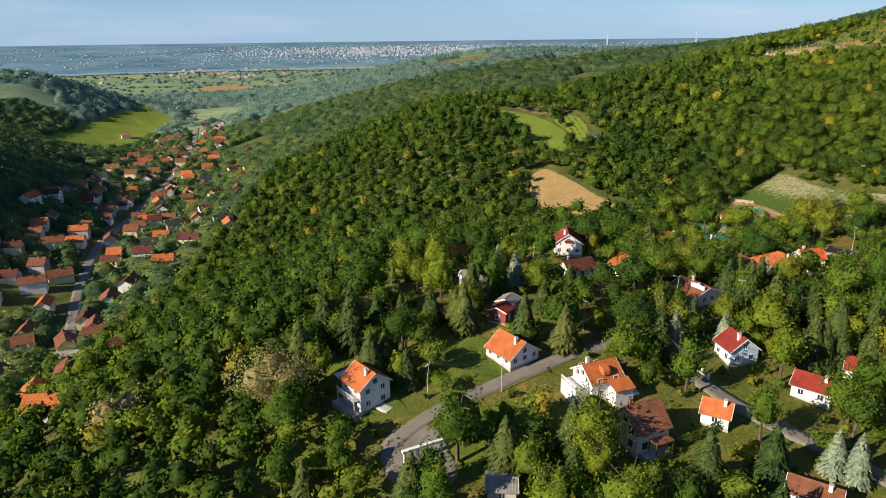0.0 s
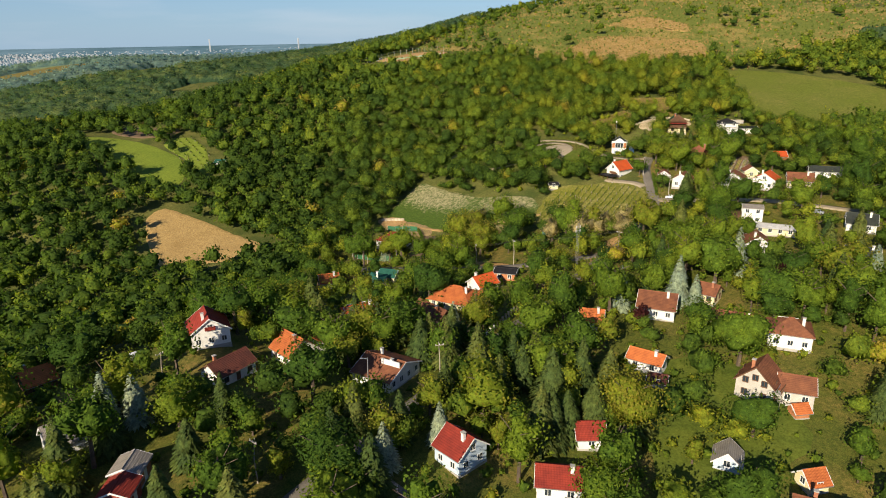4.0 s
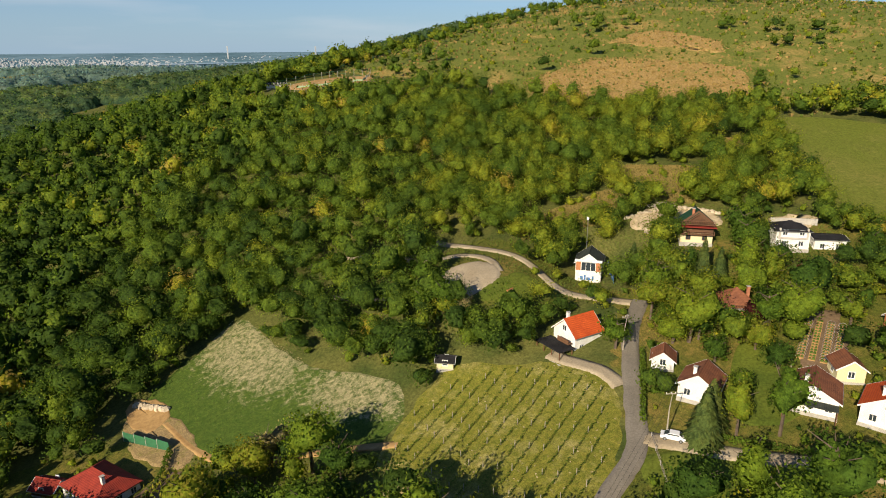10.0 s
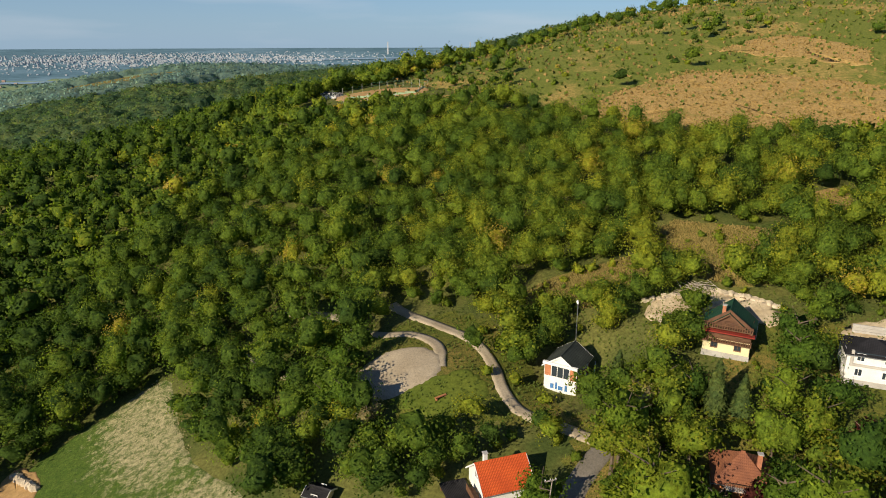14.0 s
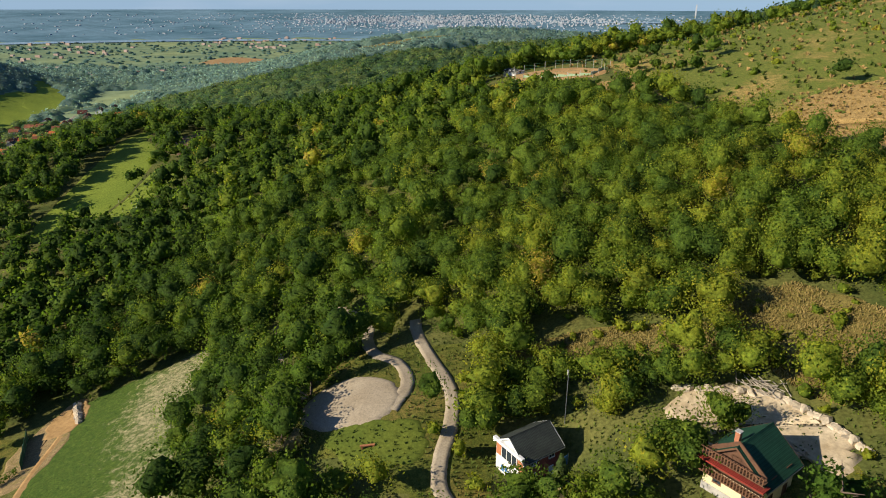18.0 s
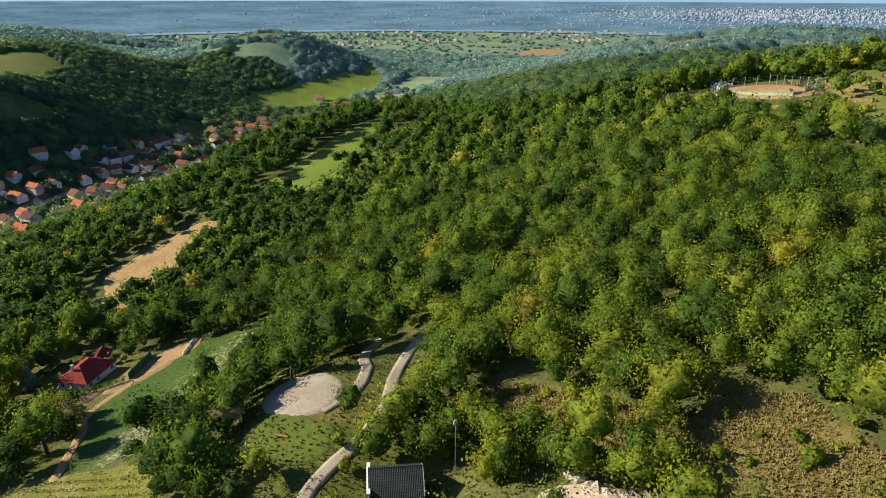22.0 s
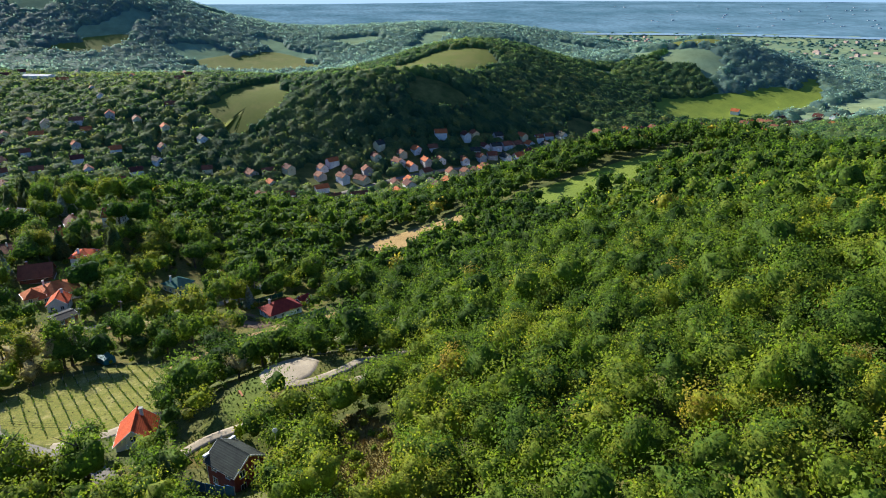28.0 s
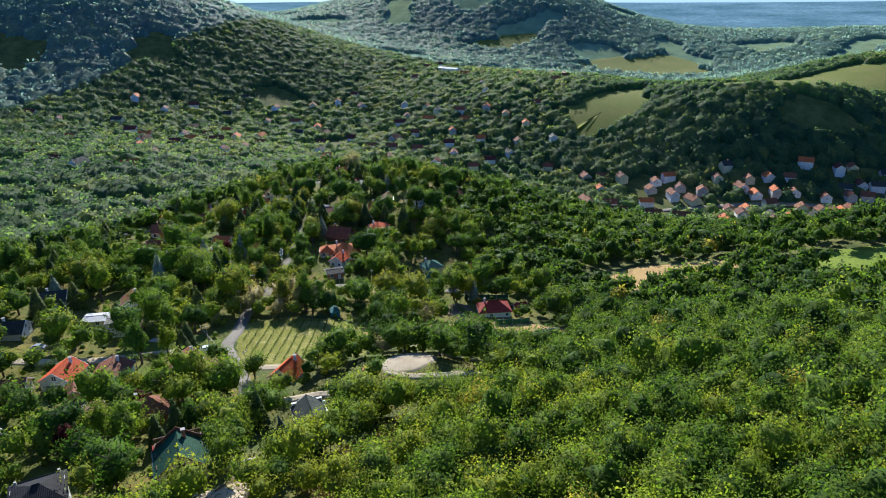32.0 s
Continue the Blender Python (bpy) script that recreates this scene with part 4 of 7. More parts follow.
house(99.0, 235.5, 138, 7.6, 8.6, 6.6, "green", "cream", "cream house with a green metal roof", shape="hip", rise=2.2)
house(107.5, 239.5, 127, 6.0, 6.0, 4.4, "green", "cream", "low cream annex under a green metal roof", rise=1.4, chimney=0, name="annex")
house(89.9, 250.7, 164, 6.2, 6.0, 5.5, "orange", "white", "small house with an orange roof among trees", rise=2.0, name="cottage")
house(127.8, 273.3, 118, 12.0, 8.6, 6, "red", "white", "white bungalow with a dark red hipped roof", shape="hip", rise=2.5, name="bungalow")
house(118.8, 281.3, 137, 5.2, 4.2, 3.4, "red", "timber", "open garden pavilion with a red roof", name="pavilion", rise=1.2, chimney=0)
house(124.1, 161.2, 132, 5.6, 6.0, 5, "orange", "white", "small house with an orange roof deep among trees", rise=2.0, name="cottage")
house(141.5, 155.3, 124, 9.0, 7.8, 7, "brown", "white", "white house with an orange-brown roof behind a purple tree", rise=2.8)
house(157.1, 152.0, 107, 5.6, 5.8, 5.4, "brown", "cream", "small cream cottage with a brown roof", rise=1.9, name="cottage", frames="brown")
house(148.4, 138.0, 117, 11.0, 6.6, 5.4, "brown", "yellow", "long bright yellow house with a brown tiled roof", rise=1.9)
house(153.5, 127.1, 125, 8.8, 8.4, 7, "brown", "white", "white two-storey house with a brown hipped roof", shape="hip", rise=2.3, balcony=(2.2, -4.2, 2.9, 1.3))
house(119.3, 139.1, 111, 7.4, 4.6, 4.8, "orange", "white", "narrow white house with an orange roof", rise=1.4, name="cottage")
house(116.1, 133.4, 124, 3.6, 3.4, 3.2, "maroon", "grey", "small grey shed with a rusty roof", rise=0.9, chimney=0, name="shed")
r = house(130.6, 119.6, 17, 6.8, 7.2, 8.6, "brown", "grey", "grey house with a steep brown gable and long balcony", rise=3.4, frames="brown", balcony=(3.2, -3.6, 2.9, 1.4))
house(135.2, 114.5, 125, 6.4, 6.0, 5.8, "brown", "grey", "lower grey wing with a rusty brown roof", rise=2.0, chimney=0, name="annex")
house(107.6, 92.3, 120, 10.0, 8.4, 7, "brown", "white", "white house with a long brown roof and balcony", rise=2.8, frames="brown", chimney=2, balcony=(3.0, 4.2, 2.9, 1.3))
r = house(87.9, 100.6, 128, 5.8, 5.8, 7.2, "brown", "brick", "unfinished brick house with a cross-gabled orange roof", rise=2.8, frames="brown", chimney=0)
wing(r, -2.9, 2.0, 2.9, 4.8, 3.4, 0.3, "grey", "brick")
house(107.9, 110.5, 31, 4.6, 4.4, 4.4, "grey", "blue", "tiny pale blue hut with a grey pointed roof", rise=1.9, chimney=0, name="garden_hut")
house(115.4, 99.3, 158, 3.6, 3.8, 4.2, "orange", "cream", "tiny cream hut with an orange roof", rise=1.7, chimney=0, name="garden_hut")
house(130.9, 111.0, 155, 2.8, 2.8, 3.2, "orange", "brick", "tiny brick outhouse with a tiled roof", rise=1.0, chimney=0, name="garden_hut")
house(7.9, 175.8, 11, 6.4, 6.4, 6, "grey", "white", "white barn with a weathered grey roof", rise=2.8, chimney=0, name="barn")
house(4.0, 212.0, 15, 6.2, 6.6, 6, "orange", "timber", "small timber house with an orange roof", rise=2.4, frames="brown")
r = house(223.4, 246.2, 2, 7.8, 6.8, 8.4, "bright", "white", "white house with a bright red-orange gabled roof", rise=2.9, storeys=1, sunk=float(height(223.6, 246.2)) + 7.3 - 99.4)
base = part("canopy", prism("canopy", [(-4.2, 2.2), (3.6, 2.2), (3.6, 2.36), (-4.2, 2.36)], -8.9, -4.6, ROOF["black"]), r, "flat black sheet canopy")
for px, py in ((-8.7, -4.0), (-8.7, -1.5), (-8.7, 1.0), (-8.7, 3.3), (-5.2, -4.0)):
    part("post", boxes("post", [(px, px + 0.16, py, py + 0.16, -2.5, 2.2)], trim_brown), base)
part("terrace", boxes("terrace", [(-9.6, -4.4, -5.2, 4.2, -3.0, 0.05)], concrete), r)
part("balcony", boxes("balcony", [(-5.5, -4.32, -3.0, 0.4, 2.75, 2.95), (-5.5, -5.4, -3.0, 0.4, 2.95, 3.8)], trim_brown), r)
porch = part("porch_roof", prism("porch_roof", [(-1.3, 2.5), (0, 3.3), (1.3, 2.5), (1.3, 2.35), (0, 3.12), (-1.3, 2.35)], 4.3, 5.7, ROOF["maroon"]), r)
for py in (-1.1, 1.0):
    part("post", boxes("post", [(5.4, 5.52, py, py + 0.12, -2.0, 2.5)], trim_brown), porch)
r = house(245.0, 267.0, 43, 7.2, 6.4, 8.4, "slate", "redwood", "narrow white-fronted house with a dark sheet roof and painted front", rise=2.2, chimney=0)
part("front_wall", prism("front_wall", [(-3.2, -1.5), (3.2, -1.5), (3.2, 5.1), (0, 7.2), (-3.2, 5.1)], -3.74, -3.55, WALL["white"]), r)
for k, (a, b2, c) in enumerate(((-1.5, 0.5, 1.2), (-0.6, 0.9, 0.8), (0.5, 0.4, 1.4), (1.2, 0.7, 1.0))):
    part("painted_patch", boxes("painted_patch", [(-3.80, -3.75, a, a + b2, 0.4, 0.4 + c)], blue_net), r, "blue painted patch")
for a in (-3.1, 1.9):
    part("brick_band", boxes("brick_band", [(-3.80, -3.75, a, a + 1.2, 2.9, 5.2)], WALL["brick"]), r)
w = part("shopfront", boxes("shopfront", [(-3.82, -3.75, -1.8, 1.8, 3.0, 5.1)], glass), r)
part("mullion", boxes("mullion", [(-3.88, -3.83, a, a + 0.1, 3.0, 5.1) for a in (-1.8, -0.65, 0.55, 1.7)], trim_white), w)
part("fascia", boxes("fascia", [(-4.3, -3.75, -3.4, 3.4, 5.4, 5.9)], trim_white), r)
r = house(273.6, 258.4, 46, 7.4, 8.0, 9, "darkgreen", "cream", "chalet with a dark green roof, brown balconies and cream ground floor", rise=3.2, frames="brown", eave=0.7)
part("upper_boarding", prism("upper_boarding", [(-4.0, 2.7), (4.0, 2.7), (4.0, 5.7), (0, 8.7), (-4.0, 5.7)], -3.75, -3.6, WALL["timber"]), r)
for z in (2.6, 5.3):
    b = part("balcony", boxes("balcony", [(-5.0, -3.72, -4.2, 4.2, z - 0.15, z)], trim_brown), r)
    part("railing", boxes("railing", [(-5.0, -4.95, -4.2 + 0.42 * i, -4.05 + 0.42 * i, z, z + 0.9) for i in range(20)] + [(-5.05, -4.92, -4.2, 4.2, z + 0.9, z + 1.0)], trim_brown), b)
part("pent_roof", prism("pent_roof", [(-4.6, 4.5), (4.6, 4.5), (4.6, 4.7), (-4.6, 4.7)], -5.4, -3.72, ROOF["red"]), r)
r = house(289.6, 242.6, 141, 8.0, 7.6, 7.4, "black", "white", "modern white house with a black hipped roof and large panes", shape="hip", rise=1.5, chimney=0)
w = part("picture_window", boxes("picture_window", [(-3.0, 3.0, 3.71, 3.76, 3.3, 5.2), (-2.4, 0.2, 3.71, 3.76, 0.2, 2.3)], glass), r)
part("surround", boxes("surround", [(-3.5, 3.5, 3.71, 4.1, 2.7, 3.1), (-3.5, -3.1, 3.71, 4.1, 3.1, 5.5), (3.1, 3.5, 3.71, 4.1, 3.1, 5.5)], WALL["grey"]), w)
part("orange_door", boxes("orange_door", [(0.5, 1.9, 3.71, 3.78, 0.1, 2.3)], WALL["yellow"]), r, "bright orange front door")
house(297.8, 237.2, 141, 7.6, 5.6, 4.4, "black", "white", "low white garage with a flat black roof", rise=0.4, chimney=0, name="garage", sunk=1.3)
keep_wall = new("retaining_wall")
keep_wall.matrix_basis = at(300.5, 248.2, 0, -39)
tagged(keep_wall, "grey boarded retaining wall cut into the pale bank", "wall")
for k in range(4):
    part("board", boxes("board", [(-6, 6, -0.12 - 0.06 * (k % 2), 0.12, -0.6 + 0.62 * k, -0.02 + 0.62 * k)], concrete), keep_wall)
TAKEN.extend([(219.5, 267, 7.5), (228, 263, 4.0), (266, 271, 5.0), (261.5, 268, 3.5), (283.5, 236, 6.5), (268, 251.5, 5.5), (295, 249, 5.5)])
house(254.6, 230.8, 146, 7.4, 7.6, 7, "brown", "brick", "orange brick house with a brown hipped roof", shape="hip", rise=2.9, frames="brown", balcony=(2.4, 3.8, 2.8, 1.2))
house(229.8, 227.8, 40, 4.4, 4.2, 4.3, "brown", "white", "tiny white hut with a red tiled roof", rise=1.5, chimney=0, name="garden_hut")
house(228.3, 217.2, 27, 7.0, 6.8, 6.4, "brown", "white", "white cottage with a rusty tiled roof", rise=2.2, name="cottage")
r = house(240.9, 203.8, 29, 8.0, 8.4, 6.4, "brown", "white", "white house with a broad orange-brown gable", rise=2.2)
canopy(r, -6.4, -4.0, -4.2, 4.2, 2.4, ROOF["slate"])
house(252.6, 204.6, 48, 5.0, 4.8, 5, "brown", "cream", "small cream garden house with a brown roof", rise=1.6, name="garden_hut", chimney=0)
house(246.6, 193.6, 20, 8.0, 7.8, 7, "bright", "white", "white house with a bright red roof", rise=2.4)
house(256.3, 186.2, 125, 8.6, 7.0, 5.4, "brown", "cream", "long house with a brown tiled roof", rise=2.2)
house(271.4, 185.3, 127, 11.0, 6.0, 4.6, "slate", "white", "long low white building with a dark roof", rise=1.3, chimney=0)
r = house(214.3, 177.7, 125, 6.4, 6.4, 6.6, "grey", "white", "cubic white house with a flat roof", rise=0.35, eave=0.15, chimney=0)
part("terrace", boxes("terrace", [(3.2, 6.4, -3.0, 3.0, -2.4, 2.6)], WALL["timber"]), r)
house(209.8, 166.3, 121, 11.6, 5.6, 3.4, "pale", "cream", "long low building with a pale sheet roof", rise=0.4, chimney=0)
house(275.4, 206.8, 143, 4.6, 4.6, 4.8, "bright", "brick", "small brick cottage with an orange roof", rise=1.6, chimney=0, name="cottage")
house(196.2, 257.2, 142, 3.6, 3.0, 3.2, "black", "cream", "small timber cabin with a black roof beside the vines", rise=0.7, chimney=0, name="cabin")
house(93.6, 397.1, 137, 5.2, 4.0, 3.4, "green", "white", "small hut with a green roof beside the field", rise=1.0, chimney=0, name="garden_hut")
house(9.7, 97.7, 176, 5.0, 5.0, 4, "grey", "grey", "grey shed with a sheet roof", rise=0.8, chimney=0, name="shed")
house(63.5, 94.1, 145, 8.0, 5.6, 4.6, "brown", "white", "low house with a reddish roof by the lane", rise=1.5, name="cottage")
house(90.6, 127.8, 147, 5.0, 5.0, 5, "red", "white", "small house with a red roof behind firs", rise=1.8, name="cottage", chimney=0)
house(228.0, 484.0, 129, 9.0, 5.0, 3.2, "slate", "white", "low clubhouse beside the sports ground", rise=0.8, chimney=0, name="clubhouse")
for x, y, w, rf in ((54, 30, 20, "brown"), (29, 45, 60, "orange"), (62, 78, 120, "brown"), (80, 68, 35, "orange"), (204, 137, 125, "slate"), (195, 163, 40, "brown"), (229, 150, 120, "slate")):
    house(x, y, w, 8.0, 7.0, 6.2, rf, "white", "white house with a tiled roof among gardens", rise=2.3)
# the house on the far ridge and the long hall across the valley
house(112, 1250, 20, 14, 10, 9, "brown", "cream", "lone house on the far ridge")
house(-550, -2, 70, 34, 14, 9, "pale", "white", "long white hall across the valley", rise=1.2, chimney=0, name="hall")

# ---- houses down in the valley ----
def far_house(x, y, turn, long, wide, top, roof, wall, label):
    """A village house seen from afar."""
    root = new("village_house")
    root.matrix_basis = at(x, y, 0, turn)
    tagged(root, label, "house", "houses of the valley village")
    rise = wide * 0.36
    h, hl, hw = top - rise, long / 2, wide / 2
    part("wall", prism("wall", [(-hw, -4), (hw, -4), (hw, h), (0, top - 0.1), (-hw, h)], -hl, hl, WALL[wall]), root)
    for s in (1, -1):
        part("roof_slope", prism("roof_slope", [(0, top), (s * (hw + 0.5), h - 0.36), (s * (hw + 0.5), h - 0.16), (0, top + 0.2)], -hl - 0.5, hl + 0.5, ROOF[roof]), root)
        for u in (-long * 0.25, long * 0.25):
            part("window", WINDOWS["white"][0], root, m=pose(u, s * hw, h - 1.3, 0, 0, 0 if s > 0 else 180))
    part("window", WINDOWS["brown"][0], root, m=pose(hl, 0, h - 1.3, 0, 0, -90))
    part("chimney", boxes("chimney", [(0.6, 1.2, -0.7, -0.1, h, top + 0.9)], brick_red), root)
    TAKEN.append((x, y, max(long, wide) * 0.6 + 0.5))
    return root


STREET_SIDE = [(-251, 360), (-231, 349), (-216, 342), (-236, 331), (-221, 326), (-204, 306), (-196, 277), (-165, 256), (-118, 181), (-110, 157), (-239, 379), (-237, 405), (-215, 400), (-185, 379), (-168, 367), (-174, 335), (-175, 314), (-173, 288), (-239, 442), (-223, 458), (-205, 444), (-226, 501), (-238, 530), (-247, 574), (-258, 622), (-270, 663), (-285, 709), (-306, 779), (-349, 799), (-425, 873), (-363, 894), (-313, 861), (-258, 772), (-316, 906)]
UPPER_ROW = [(-207, 687), (-179, 619), (-199, 612), (-180, 593), (-175, 556), (-154, 525), (-165, 509), (-186, 516), (-157, 482), (-196, 492), (-177, 468), (-157, 459), (-176, 447), (-151, 427), (-142, 413), (-164, 399), (-186, 430), (-229, 845), (-298, 935)]
SOUTH_SIDE = [(-163, -224), (-130, -266), (-224, -218), (-265, -113), (-288, -91), (-209, -123), (-201, -161), (-10, -152), (7, -105), (16, -71), (-6, -47), (-121, -111), (-167, 23), (-126, 42), (-166, 47), (-284, 36), (-220, 61), (-305, 51), (-265, 71), (-319, 89), (-375, 110), (-305, 126), (-283, 164), (-249, 247), (-251, 262), (-248, 280), (-245, 310), (-339, 166), (-126, -299), (-366, -46), (-285, -60), (-89, -204), (-150, 90), (-190, 100), (-180, 150), (-210, 190), (-240, 140), (-230, -20), (-180, -60), (-330, 20)]
TOWN = [(-12, -90), (-200, -286), (-334, -181), (-354, -105), (-694, -73), (-840, 148), (-360, 208), (-279, 215), (-230, 250), (-165, 180), (-120, 60), (-70, 10)]


def in_ring(x, y, ring):
    odd = False
    for (ax, ay), (bx, by) in zip(ring, ring[1:] + ring[:1]):
        if (ay > y) != (by > y) and x < (bx - ax) * (y - ay) / (by - ay) + ax:
            odd = not odd
    return odd


TOWN_SIDE, rng = [], np.random.default_rng(44)
while len(TOWN_SIDE) < 62:
    x, y = rng.uniform(-640, -20), rng.uniform(-280, 240)
    if in_ring(x, y, TOWN) and rng.random() < 0.35 + 0.65 * (x > -380) and all(math.hypot(x - a, y - b) > 21 for a, b in SOUTH_SIDE + TOWN_SIDE + STREET_SIDE):
        TOWN_SIDE.append((x, y))
rng = np.random.default_rng(5)
for i, (x, y) in enumerate(STREET_SIDE + UPPER_ROW + SOUTH_SIDE + TOWN_SIDE):
    rf = ("orange", "brown", "brown", "maroon", "orange", "maroon", "brown", "slate")[rng.integers(0, 8)]
    wl = ("white", "cream", "white", "grey", "cream", "white")[rng.integers(0, 6)]
    tone = {"orange": "an orange", "brown": "a brown", "bright": "a red-orange", "maroon": "a dark brown", "slate": "a grey"}[rf]
    far_house(x, y, rng.choice([20, 110]) + rng.normal() * 12, rng.uniform(8, 13), rng.uniform(7, 9), rng.uniform(6, 9), rf, wl, f"{wl} village house with {tone} tiled roof")
far_house(-135, 219, 15, 22, 8, 6, "grey", "white", "long white barn with a weathered grey roof")
far_house(-124, 198, 15, 11, 8, 5, "black", "white", "white outbuilding with a black roof")

# the rows filling both sides of the street
line = smooth_line(VALLEY_ROAD, 10)
side = np.gradient(line, axis=0)
for i in range(3, len(line) - 1, 2):
    w = np.array([-side[i][1], side[i][0]]) / np.linalg.norm(side[i])
    for off in (-34, -15, 15, 33, 52):
        x, y = line[i] + w * (off + rng.normal() * 3)
        if any(math.hypot(x - a, y - b) < r + 5 for a, b, r in TAKEN) or rng.random() < (0.3 if y > 360 else 0.7) or float(height(x, y)) > 48:
            continue
        rf = ("orange", "brown", "brown", "brown", "orange", "maroon", "brown", "slate")[rng.integers(0, 8)]
        wl = ("white", "cream", "white", "grey", "cream", "white")[rng.integers(0, 6)]
        tone = {"orange": "an orange", "brown": "a brown", "bright": "a red-orange", "maroon": "a dark brown", "slate": "a grey"}[rf]
        far_house(x, y, math.degrees(math.atan2(side[i][1], side[i][0])) + rng.choice([0, 90]) + rng.normal() * 6, rng.uniform(8, 12), rng.uniform(7, 9), rng.uniform(6, 8.5), rf, wl, f"{wl} village house with {tone} tiled roof")

# ---- trees ----
def leaf_quads(rng, centres, radii, count, size, flat=0.5):
    """Small kite-shaped clumps of leaves over the outer skin of round lobes. Returns corners, four to a clump."""
    pick = rng.choice(len(centres), count, p=radii ** 2 / (radii ** 2).sum())
    d = rng.normal(size=(count, 3))
    d[:, 2] = np.where(d[:, 2] < -0.35, -d[:, 2], d[:, 2])
    d /= np.linalg.norm(d, axis=1)[:, None]
    pos = centres[pick] + d * (radii[pick] * rng.uniform(0.78, 1.12, count))[:, None]
    nrm = d * (1 - flat) + rng.normal(size=(count, 3)) * flat * 0.7
    nrm /= np.linalg.norm(nrm, axis=1)[:, None]
    a = np.cross(nrm, rng.normal(size=(count, 3)))
    a /= np.linalg.norm(a, axis=1)[:, None]
    b = np.cross(nrm, a)
    s = (size * rng.uniform(0.6, 1.35, count))[:, None]
    bend = nrm * s * rng.uniform(-0.35, 0.1, count)[:, None]
    return np.stack([pos - a * s + bend, pos - b * s * 0.62, pos + a * s * 0.9 + bend, pos + b * s * 0.62], 1).reshape(-1, 3)


def hull_quads(rng, centre, rx, rz, n=6, m=4):
    """A rough closed body inside the crown, as quads."""
    u, v = np.meshgrid(np.arange(n) / n * 2 * np.pi, np.linspace(-1.35, 1.5, m))
    k = rng.uniform(0.82, 1.12, u.shape)
    p = np.stack([np.cos(u) * np.cos(v) * rx * k, np.sin(u) * np.cos(v) * rx * k, np.sin(v) * rz * k], -1) + centre
    out = []
    for j in range(m - 1):
        for i in range(n):
            out += [p[j, i], p[j, (i + 1) % n], p[j + 1, (i + 1) % n], p[j + 1, i]]
    return np.array(out)


def trunk_quads(rng, h, r, limbs, sides=5):
    """A tapered trunk with limbs, as quads."""
    def limb(p0, p1, r0, r1, corner=False):
        w = np.array(p1, float) - p0
        a = np.cross(w, (0.3, 1, 0.2))
        a /= np.linalg.norm(a)
        b = np.cross(w / np.linalg.norm(w), a)
        ring = [np.cos(t) * a + np.sin(t) * b for t in np.arange(sides) / sides * 2 * np.pi]
        out = []
        if corner:
            p0 = p0 - ring[0] * r0
        for i in range(sides):
            j = (i + 1) % sides
            out += [p0 + ring[i] * r0, p0 + ring[j] * r0, p1 + ring[j] * r1, p1 + ring[i] * r1]
        return out
    mid = np.array([rng.normal() * 0.15, rng.normal() * 0.15, h * 0.45])
    top = np.array([rng.normal() * 0.3, rng.normal() * 0.3, h * 0.8])
    q = limb(np.array([0, 0, -0.8]), mid, r * 1.25, r * 0.8)
    stages = [mid + (top - mid) * t for t in (0, 0.3, 0.6, 0.85, 1)]
    for k in range(4):
        q += limb(stages[k], stages[k + 1], r * (0.8 - 0.125 * k), r * (0.675 - 0.125 * k))
    corners = q[4 * sides : 16 * sides]
    for i in range(limbs):
        t, w = rng.uniform(0.0, 0.8), rng.uniform(0, 2 * np.pi)
        p = corners[rng.integers(0, len(corners))]
        reach = h * rng.uniform(0.18, 0.3)
        q += limb(p, p + np.array([np.cos(w) * reach, np.sin(w) * reach, reach * rng.uniform(0.4, 1.0)]), r * 0.4, r * 0.1, True)
    return np.array(q)


def skin(w, lobes, radii, floor):
    """How far a crown of round lobes reaches in the directions w, and which way its skin faces there."""
    b = w @ lobes.T
    disc = b * b - (lobes ** 2).sum(1)[None] + (radii ** 2)[None]
    reach = np.where(disc > 0, b + np.sqrt(np.maximum(disc, 0)), 0)
    top = reach.argmax(1)
    r = np.maximum(reach.max(1), floor)
    n = (w * r[:, None] - lobes[top]) / radii[top][:, None]
    n /= np.maximum(np.linalg.norm(n, axis=1), 1e-6)[:, None]
    n = np.where((reach.max(1) > floor)[:, None], n, w) * 0.75 + w * 0.35
    return r, n / np.linalg.norm(n, axis=1)[:, None]


def clumps(rng, pos, nrm, size, wild=0.6):
    """A kite-shaped clump of leaves at each place, turned outwards. Corners, four to a clump."""
    count = len(pos)
    g = nrm + rng.normal(size=(count, 3)) * wild
    g = np.where(((g * nrm).sum(1) < 0)[:, None], -g, g)
    g /= np.linalg.norm(g, axis=1)[:, None]
    a = np.cross(g, rng.normal(size=(count, 3)))
    a /= np.linalg.norm(a, axis=1)[:, None]
    b = np.cross(g, a)
    s = (size * rng.uniform(0.55, 1.35, count))[:, None]
    return np.stack([pos - a * s, pos - b * s * 0.6, pos + a * s * 0.9, pos + b * s * 0.6], 1).reshape(-1, 3)


